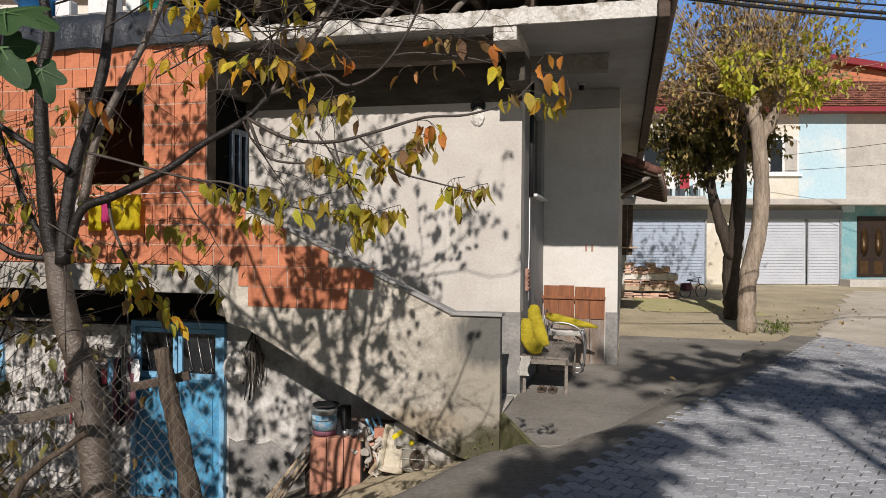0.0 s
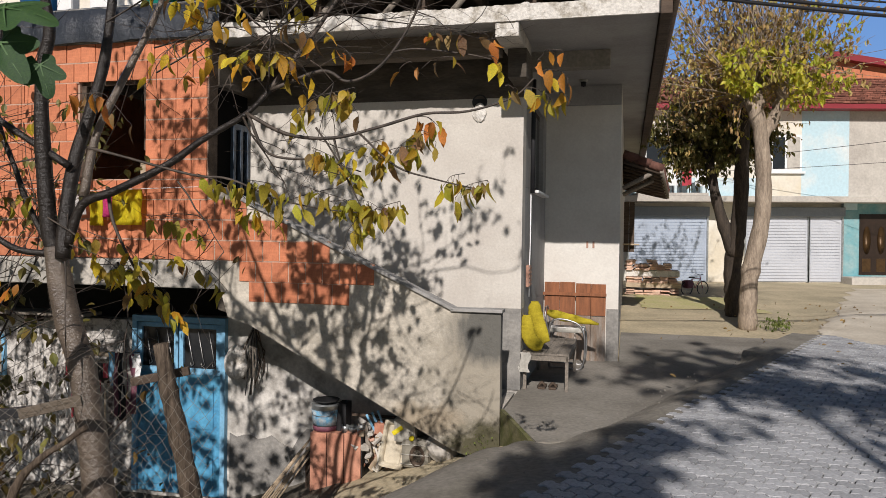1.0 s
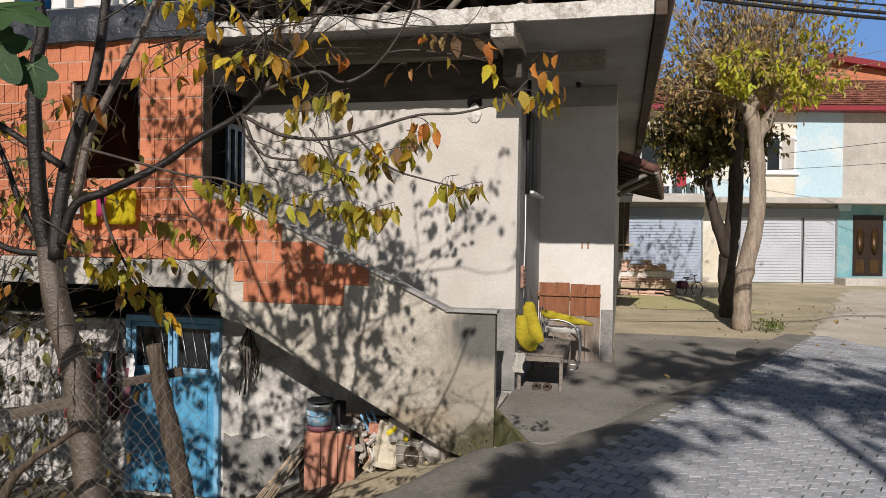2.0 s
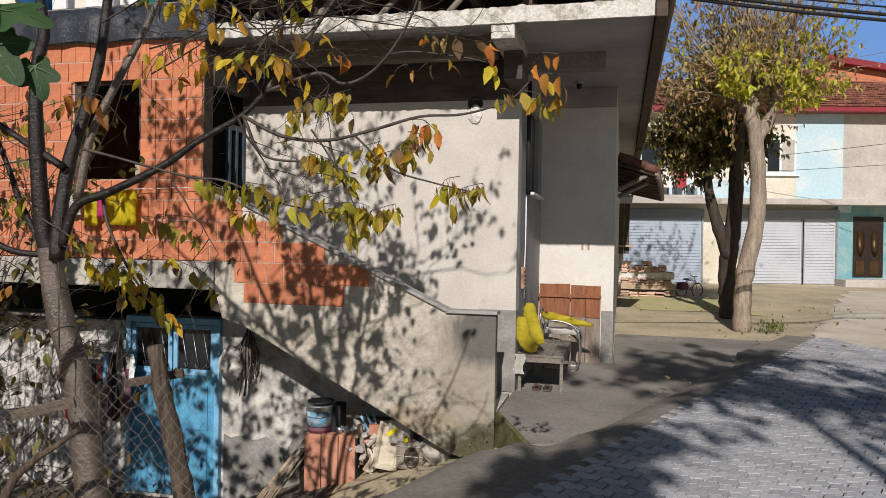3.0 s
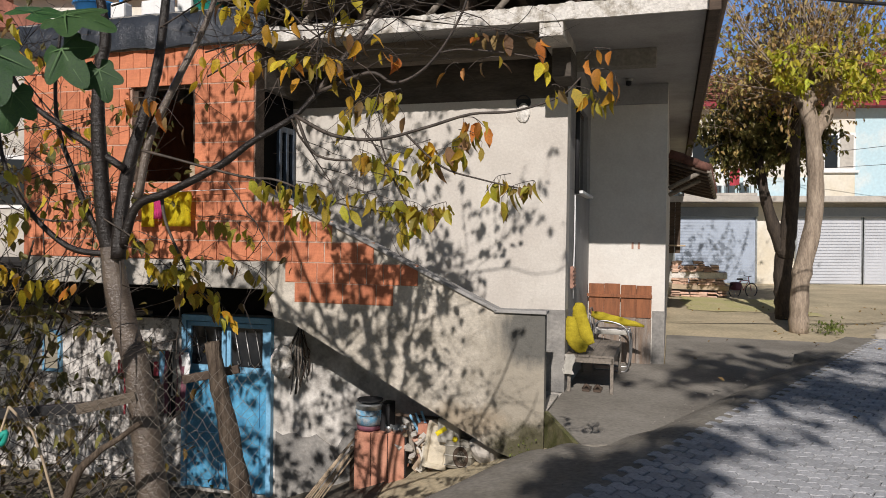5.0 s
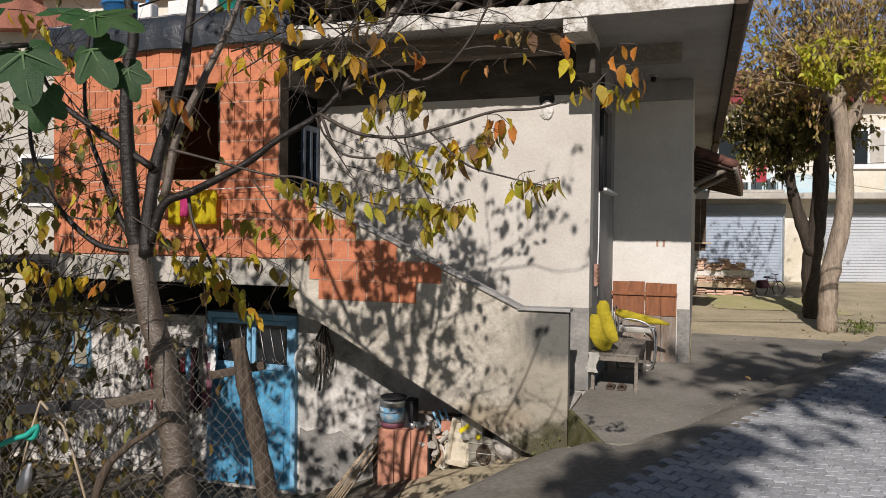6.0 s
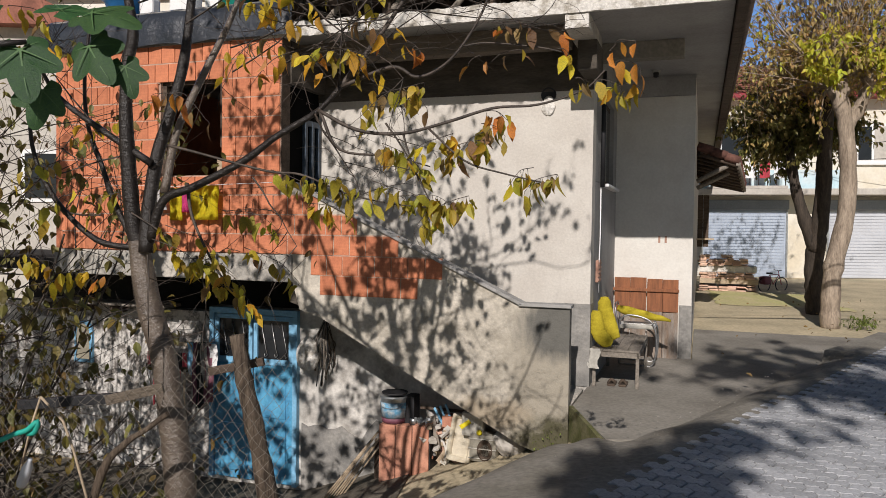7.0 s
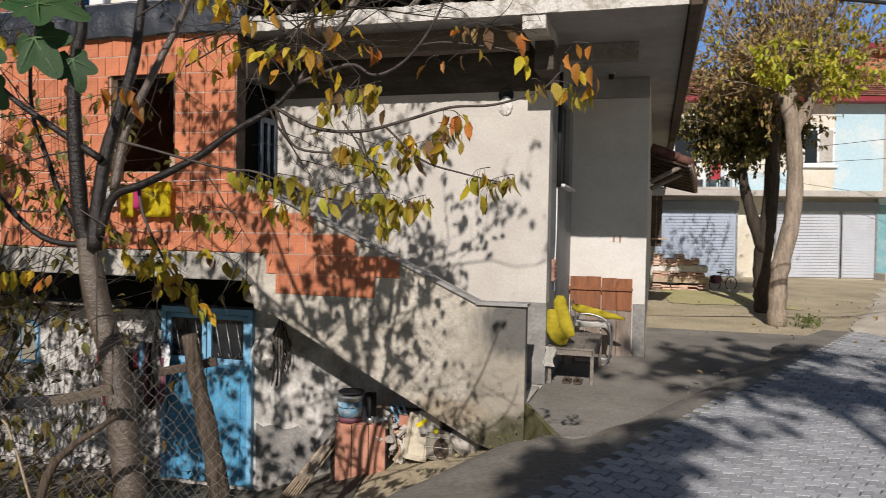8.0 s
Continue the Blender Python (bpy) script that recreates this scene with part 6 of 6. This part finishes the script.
scrap = holder("scrap_heap", "heap of broken boards, plaster and blue offcuts", "rubble", HM @ pose(-1.62, -0.5, -1.05))
for k in range(40):
    w, l = rng.uniform(0.02, 0.09), rng.uniform(0.14, 0.42)
    o = part("offcut", box(0, w, 0, 0.015, 0, l, 0.003), rng.choice(("whitewash", "wood_pale", "plaster", "concrete_edge", "clay_pale", "cream", "wood_grey")), scrap)
    o.matrix_local = pose(rng.uniform(-0.16, 0.22), rng.uniform(-0.12, 0.16), rng.uniform(-0.05, 0.2), rng.uniform(-25, 10), rng.uniform(-45, 60), rng.uniform(-30, 30))
for k in range(3):
    part("blue_offcut", box(0, 0.028, 0, 0.012, 0, 0.42, 0.003), "blue_light", scrap, "flat blue painted strip").matrix_local = pose(0.06 + 0.045 * k, 0.05, 0.2 + 0.015 * k, -6, -33 + 4 * k, 0)
part("board_edge", box(-0.35, 0.3, 0.12, 0.16, 0.52, 0.55, 0.004), "wood_dark", scrap, "dark board laid across")
for k in range(6):
    cb = bmesh.new()
    bmesh.ops.create_icosphere(cb, subdivisions=1, radius=rng.uniform(0.02, 0.04))
    for v in cb.verts:
        v.co *= 1 + 0.35 * noise.noise(v.co * 30 + Vector((k, 0, 0)))
    part("lump", cb, rng.choice(("plaster_rough", "clay", "plaster_dark", "patch_grey")), scrap, "broken lump").matrix_local = pose(rng.uniform(-0.2, 0.55), rng.uniform(-0.3, 0.0), rng.uniform(-0.02, 0.06))
jer = holder("oil_canister", "olive plastic oil canister with a yellow cap", "canister", HM @ pose(-1.18, -0.72, -0.68))
part("body", box(-0.13, 0.13, -0.07, 0.07, 0.0, 0.27, 0.03), "plastic_grey", jer)
part("label", box(-0.06, 0.08, -0.073, -0.07, 0.13, 0.18), "yellow", jer, "yellow label stripe").rotation_euler = (0, radians(-35), 0)
part("cap", lathe([(0.03, 0.0), (0.03, 0.03), (0.0, 0.03)], 12, pose(0.09, -0.07, 0.06, 90)), "yellow", jer, "yellow cap")
spk = holder("cracked_bucket", "dusty grey plastic bucket lying on its side", "bucket", HM @ pose(-1.05, -0.72, -0.96))
part("body", box(-0.165, 0.165, -0.1, 0.12, 0.0, 0.33, 0.06), "bucket_grey", spk)
part("hole", lathe([(0.10, 0.0), (0.105, 0.008), (0.085, 0.005), (0.04, -0.004), (0.0, 0.0)], 24, pose(0.03, -0.1, 0.15, 90) @ Matrix.Diagonal((0.85, 1.15, 1, 1))), "wood_dark", spk, "dark round hollow")
for k in range(3):
    part("rib", tube([(-0.163, -0.1, 0.05 + 0.11 * k), (0.163, -0.1, 0.05 + 0.11 * k)], 0.007, 6), "plastic_grey", spk, "moulded rib")
rock = bmesh.new()
bmesh.ops.create_icosphere(rock, subdivisions=3, radius=0.18)
for v in rock.verts:
    v.co = Vector((v.co.x * 1.1, v.co.y, v.co.z * 0.9)) * (1 + 0.25 * noise.noise(v.co * 7))
thing("stone", rock, "patch_grey", "rounded grey stone at the stair foot", "stone", HM @ pose(-0.75, -0.72, -0.72))
lth = holder("timber_laths", "bundle of thin wooden laths leaning on the clay blocks", "laths", HM @ pose(-2.75, -0.75, -1.6))
for k in range(7):
    part("lath", tube([(-0.25 + 0.03 * k, -0.15 + 0.02 * k, 0.0), (0.28 + 0.025 * k, 0.2, 0.75 + 0.03 * (k % 3))], 0.012, 5), "wood_pale", lth)
plk = thing("dark_plank", box(-2.55, -2.43, -0.42, -0.38, -1.55, -0.95, 0.005), "wood_dark", "dark plank leaning by the wall", "plank", HM)

bagm = bmesh.new()
bmesh.ops.create_uvsphere(bagm, u_segments=18, v_segments=12, radius=0.2)
for v in bagm.verts:
    v.co = Vector((v.co.x * (0.75 + 0.8 * max(0, -v.co.z) * 2), v.co.y * 0.45, v.co.z * 1.1)) + Vector(noise.noise_vector(v.co * 9)) * 0.035
thing("plastic_bag", bagm, "concrete_edge", "dusty plastic bag hanging on the wall", "bag", HM @ pose(-3.66, -0.12, -0.02))
ropes = holder("rope_bundle", "bundle of dark cords and straps hanging from a nail", "ropes", HM @ pose(-3.42, -0.05, 0.3))
for k in range(26):
    x = rng.gauss(0, 0.07)
    l = rng.uniform(0.25, 0.75)
    part("cord", tube(spline([(x * 0.3, -0.03, 0.05 + rng.uniform(-0.02, 0.1)), (x * 1.3, -0.06, -0.1), (x * 1.6 + rng.gauss(0, 0.02), -0.05, -l * 0.6), (x * 1.5 + rng.gauss(0, 0.04), -0.04, -l)], 4), rng.uniform(0.005, 0.011), 5),
         rng.choice(("black", "wood_dark", "wood_grey")), ropes)

# tools and tins on the fence side of the door
wash = holder("hanging_rags", "maroon and grey rags hanging beside the blue door", "rags", HM @ pose(-5.45, -0.3, 0.05))
part("line", tube([(-0.05, 0, 0.0), (0.48, 0, 0.02)], 0.005, 5), "black", wash)
for k, (col, l) in enumerate((("blue_light", 0.45), ("maroon", 0.85), ("black", 0.9), ("plastic_grey", 0.6), ("maroon", 0.8), ("white", 0.4))):
    cl = bmesh.new()
    vs = [[cl.verts.new((k * 0.075 + 0.02 * i * (1 + 0.3 * j / 9) + 0.012 * math.sin(j * 0.9 + k), 0.022 * math.sin(i * 1.9 + k + j * 0.15), -l * j / 9)) for i in range(6)] for j in range(10)]
    for j in range(9):
        for i in range(5):
            cl.faces.new((vs[j][i], vs[j][i + 1], vs[j + 1][i + 1], vs[j + 1][i])).smooth = True
    part("rag", cl, col, wash)
tools = holder("garden_tools", "rack of hand tools with red and pale handles", "tools", HM @ pose(-6.1, -0.25, -1.0))
part("rack_board", box(-0.1, 0.75, 0.0, 0.05, 0.62, 0.7, 0.004), "wood_dark", tools)
part("rack_board", box(-0.1, 0.75, -0.02, 0.05, 0.98, 1.03, 0.004), "wood_pale", tools)
for k in range(8):
    part("handle", tube([(0.0 + k * 0.085, -0.03, 0.66), (0.01 + k * 0.085, -0.05, 0.05 + 0.1 * rng.random())], 0.016, 6), rng.choice(("red", "tin", "red", "wood_pale", "pink")), tools)
    part("tool_head", box(-0.02 + k * 0.085, 0.045 + k * 0.085, -0.06, -0.03, 0.7, 0.82 + 0.1 * rng.random(), 0.01), rng.choice(("red", "tin", "black")), tools)

deb = holder("rubble_pile", "pile of broken tiles, slabs and bricks under the stair", "rubble", HM @ pose(-1.75, -0.55, -0.95))
for k in range(46):
    o = part("shard", box(0, rng.uniform(0.06, 0.2), 0, rng.uniform(0.04, 0.14), 0, rng.uniform(0.01, 0.04), 0.004), rng.choice(("clay", "plaster_rough", "clay_pale", "clay_old", "wood_pale", "patch_grey", "whitewash")), deb)
    x = rng.uniform(-0.05, 0.62)
    o.matrix_local = pose(x, rng.uniform(-0.12, 0.3), rng.uniform(0.0, 0.34 - 0.3 * x), rng.uniform(-50, 50), rng.uniform(-60, 60), rng.uniform(0, 180))
# ---- fence ----
fence = holder("wire_fence", "sagging diamond wire mesh fence with rough wooden posts", "fence")
limb("post", fence, [(-0.98, 3.35, -0.5), (-1.12, 3.35, 0.35), (-1.19, 3.35, 0.70), (-1.24, 3.35, 0.92), (-1.28, 3.35, 1.14)], 0.05, 0.036, "log", 0.15)
limb("post", fence, [(-2.75, 3.3, -0.7), (-2.72, 3.3, 0.2), (-2.7, 3.3, 1.05)], 0.05, 0.045, "log", 0.25)
part("rail", box(-0.15, 0.15, -0.012, 0.012, -0.025, 0.025, 0.004), "wood_board", fence, "short weathered rail board").matrix_local = pose(-1.81, 3.4, 0.83, 0, -14, 0)
part("rail", box(-0.14, 0.14, -0.012, 0.012, -0.02, 0.02, 0.004), "wood_dark", fence).matrix_local = pose(-1.32, 3.45, 0.97, 0, -12, 0)
part("rail", box(-0.35, 0.2, -0.02, 0.02, -0.025, 0.025, 0.004), "black", fence).matrix_local = pose(-2.2, 3.6, 0.74, 0, -6, 0)
limb("branch", fence, [(-2.0, 3.25, 0.1), (-1.89, 3.25, 0.49), (-1.78, 3.25, 0.63), (-1.68, 3.25, 0.70), (-1.57, 3.25, 0.78)], 0.022, 0.013, "log", 0.3)
part("stick", tube([(-1.88, 3.2, 0.2), (-2.00, 3.20, 0.61), (-2.05, 3.20, 0.74), (-2.16, 3.20, 0.85)], 0.006, 6), "wood_pale", fence)
part("stick", tube([(-2.16, 3.20, 0.85), (-2.21, 3.20, 0.70), (-2.26, 3.20, 0.5)], 0.005, 6), "wood_pale", fence)
wbm = bmesh.new()
CW, CH = 0.027, 0.031


def wire_at(x, z):
    return Vector((x + 0.022 * noise.noise(Vector((x * 15, z * 15, 7))), 3.3 + 0.06 * noise.noise(Vector((x * 4, z * 2, 4))), z + 0.06 * noise.noise(Vector((x * 3, z * 2.5, 9))) + 0.022 * noise.noise(Vector((x * 17, z * 17, 3))) - 0.03 * math.sin((x + 2.7) * 2)))


for j in range(-16, 36):
    for i in range(64):
        if (i + j) % 2:
            continue
        x, z = -2.74 + i * CW, 0.02 + j * CH
        if z > 1.03 - 0.05 * math.sin(x * 9):
            continue
        for k in (-1, 1):
            a, b = wire_at(x, z), wire_at(x + k * CW, z + CH)
            add_tube(wbm, [a, (a + b) / 2 + Vector((0, 0.002 * k, 0)), b], 0.001, 3, False)
part("wire_mesh", wbm, "wire", fence, "thin rusty diamond wire mesh", kind="stuff")
thing("fence_ribbon", tube(spline([(-2.5, 3.0, 0.6), (-2.24, 3.0, 0.69), (-2.15, 3.0, 0.73), (-2.09, 3.0, 0.75), (-2.04, 3.0, 0.79), (-2.06, 3.01, 0.74), (-2.1, 3.02, 0.73)], 4), 0.012, 6), "mint", "green plastic ribbon tied to the fence", "ribbon")
thing("plastic_bottle", lathe([(0.02, 0.0), (0.025, 0.02), (0.023, 0.1), (0.01, 0.14), (0.01, 0.15), (0.0, 0.15)], 14), "shutter", "crushed pale plastic bottle caught in the fence", "bottle", pose(-2.2, 3.12, 0.46, 10, 25, 0))
thing("red_board", prism([(-0.3, -0.4), (0.25, -0.4), (0.25, 0.2), (0.2, 0.22), (-0.3, -0.05)], 0, 0.02), "maroon", "faded dark red board behind the fence", "board", pose(-1.78, 3.5, 0.02))

# ---- bricks of the annex and stair ----
bricks = {}
for w in (0.2, 0.15, 0.1, 0.05):
    q = bpy.data.meshes.new("brick")
    bmq = bmesh.new()
    add_box(bmq, 0.0, w - 0.005, 0.0, 0.03, 0.0, 0.224)
    bmesh.ops.bevel(bmq, geom=[e for e in bmq.edges if all(v.co.y < 0.01 for v in e.verts)], offset=0.003, segments=1, affect="EDGES")
    bmq.to_mesh(q)
    bmq.free()
    q.materials.append(M["brick"])
    bricks[w] = q


def lay(parent, x, z, w, y=-1.05):
    ob = new("brick", bricks[w])
    ob.parent = parent
    ob.matrix_local = pose(x, y + rng.uniform(-0.004, 0.004), z, rng.uniform(-0.4, 0.4), rng.uniform(-0.5, 0.5), 0)


def cap_z(x):
    return 0.85 + (-0.58 - x) * 0.4676


def course(parent, x, end, z, y=-1.05):
    """One course of bricks from x to end, the last one cut."""
    part("mortar_bed", box(x, end, y + 0.003, y + 0.02, z + 0.221, z + 0.238), "mortar", parent)
    while end - x > 0.045:
        w = max((k for k in bricks if k <= end - x + 0.012), default=0.05)
        lay(parent, x, z, w, y)
        x += w + 0.005


for row in range(11):
    z = 1.335 + row * BH
    x = -6.9 + (0.1 if row % 2 else 0.0)
    if row % 2:
        lay(annex, -6.9, z, 0.1)
        x += 0.005
    if 2.16 < z < 3.42:
        course(annex, x, -5.295, z)
        course(annex, -4.355, -3.53, z)
    else:
        course(annex, x, -3.53, z)
    if row < 3:
        x = -3.525
        if row % 2 == 0:
            lay(parapet, x, z, 0.1, -1.062)
            x += 0.105
        while x + 0.19 < -0.6 and cap_z(x + 0.19) > z + 0.16:
            lay(parapet, x, z, 0.2, -1.062)
            x += BW
        part("mortar_bed", box(-3.525, x, -1.059, -1.045, z + 0.221, z + 0.238), "mortar", parapet)
        for w in (0.1, 0.05):
            if cap_z(x + w) > z + 0.18:
                lay(parapet, x, z, w, -1.062)
                break
for z, x, n in ((1.10, -3.1, 8), (0.87, -2.98, 6)):
    for i in range(n):
        lay(parapet, x + i * BW, z, 0.2, -1.06)
    part("mortar_bed", box(x, x + n * BW, -1.057, -1.045, z + 0.221, z + 0.238), "mortar", parapet)

# ---- road pavers ----
road = thing("road", plate([tuple(E0 + ED * r + EN * s) for r, s in ((-9, 0.0), (10.2, 0.0), (7.6, -1.3), (5.2, -8), (-9, -8))], -0.2, -0.028), "joint", "road of grey interlocking concrete pavers", "road", kind="structure")
PW, PD = 0.2, 0.125
pvm = bpy.data.meshes.new("paver")
z1 = -0.0
wave = [(0.0, 0.0), (0.018, 0.0), (0.04, 0.024), (0.06, 0.024), (0.082, 0.0), (0.118, 0.0), (0.14, 0.024), (0.16, 0.024), (0.182, 0.0), (0.2, 0.0)]
out = wave + [(x, y + PD) for x, y in wave[::-1]]
nw = len(wave)
o2 = [(min(0.1935, max(0.0065, x)), y + (0.0065 if k < nw else -0.0065)) for k, (x, y) in enumerate(out)]
o3 = [(min(0.191, max(0.009, x)), y + (0.0095 if k < nw else -0.0095)) for k, (x, y) in enumerate(out)]
nn = len(out)
pv = [(x, y, -0.03) for x, y in o2] + [(x, y, -0.003) for x, y in o2] + [(x, y, 0.0) for x, y in o3]
pf = [(i, (i + 1) % nn, nn + (i + 1) % nn, nn + i) for i in range(nn)] + [(nn + i, nn + (i + 1) % nn, 2 * nn + (i + 1) % nn, 2 * nn + i) for i in range(nn)] + [tuple(range(2 * nn, 3 * nn))]
pvm.from_pydata(pv, [], pf)
pvm.materials.append(M["paver_o"])
ANG = radians(-36)
ca, sa = math.cos(ANG), math.sin(ANG)
ORG = Vector((1.0, 4.0))
jv, jf = [], []
count = 0
for j in range(-130, 100):
    for i in range(-75, 95):
        lx, ly = i * PW + (0.1 if j % 2 else 0.0), j * PD
        x, y = ORG.x + lx * ca - ly * sa, ORG.y + lx * sa + ly * ca
        p = Vector((x, y)) - E0
        s, r = p.dot(EN), p.dot(ED)
        far_edge = 10.2 - max(0, -s) * 0.9
        if s > 0.06 or s < -7.95 or r > far_edge or r < -9.0:
            continue
        dz = rng.uniform(-0.003, 0.003)
        if count < 300 and 4.2 < y < 6.6 and x < 3.4 and x < 0.8 * y:
            ob = new("paver", pvm)
            ob.parent = road
            ob.matrix_local = Matrix.Translation((x, y, dz)) @ Matrix.Rotation(ANG + rng.gauss(0, 0.008), 4, "Z")
            count += 1
        else:
            k = len(jv)
            jv += [(x + a * ca - b * sa, y + a * sa + b * ca, c + dz) for a, b, c in pv]
            jf += [tuple(q + k for q in f) for f in pf]
raw_part("pavers", jv, jf, "paver", road, "grey interlocking pavers", "stuff")

# fallen leaves on the lane
litter = holder("fallen_leaves", "scattered dry brown fallen leaves on the lane", "leaves", kind="stuff")
fo = Foliage()
for i in range(240):
    x, y = rng.uniform(1.5, 11), rng.uniform(5.5, 19)
    if (HI @ Vector((x, y, 0))).x < 1.3:
        continue
    if rng.random() < 0.35 or x > 5:
        fo.leaf((x, y, max(0.012, ground_z(x, y) + 0.02)), rng.uniform(0.05, 0.09), 0.6, 0.0)
raw_part("leaf_litter", fo.v, fo.f, "leaf_dry", litter, "", "stuff")
fo.tw.free()

tuft = holder("moss_tufts", "small weeds and moss at the stair foot", "weeds", HM)
fo = Foliage()
for i in range(16):
    x = rng.uniform(-0.4, -0.02)
    fo.grow((x, -1.06 - 0.02 * rng.random(), rng.uniform(-0.72, -0.45 + 0.35 * max(0, x + 0.3))), (rng.gauss(0, 0.4), -0.6, 0.7), rng.uniform(0.02, 0.06), 0.002, 0, 4, 0.026)
fo.put(tuft, "grass", "grass")

grit = holder("road_grit", "small stones and dry crumbs scattered on the gutter", "grit", kind="stuff")
gvv, gff = [], []
for i in range(300):
    r, s = rng.uniform(0.0, 9.0), rng.gauss(0.32, 0.3)
    p = E0 + ED * r + EN * s
    h = HI @ Vector((p.x, p.y, 0))
    if s < -0.04 or s > 0.62:
        continue
    d = rng.choice((0.004, 0.005, 0.007, 0.011))
    k = len(gvv)
    gvv += [(p.x + d * a, p.y + d * b, -0.008 + d * c) for a, b, c in ((1, 0.2, 0), (-0.2, 1, 0), (-1, -0.1, 0), (0.1, -1, 0), (0.1 * rng.random(), 0.1, 0.9))]
    gff += [(k, k + 1, k + 4), (k + 1, k + 2, k + 4), (k + 2, k + 3, k + 4), (k + 3, k, k + 4)]
raw_part("grit_stones", gvv, gff, "concrete", grit, "", "stuff")
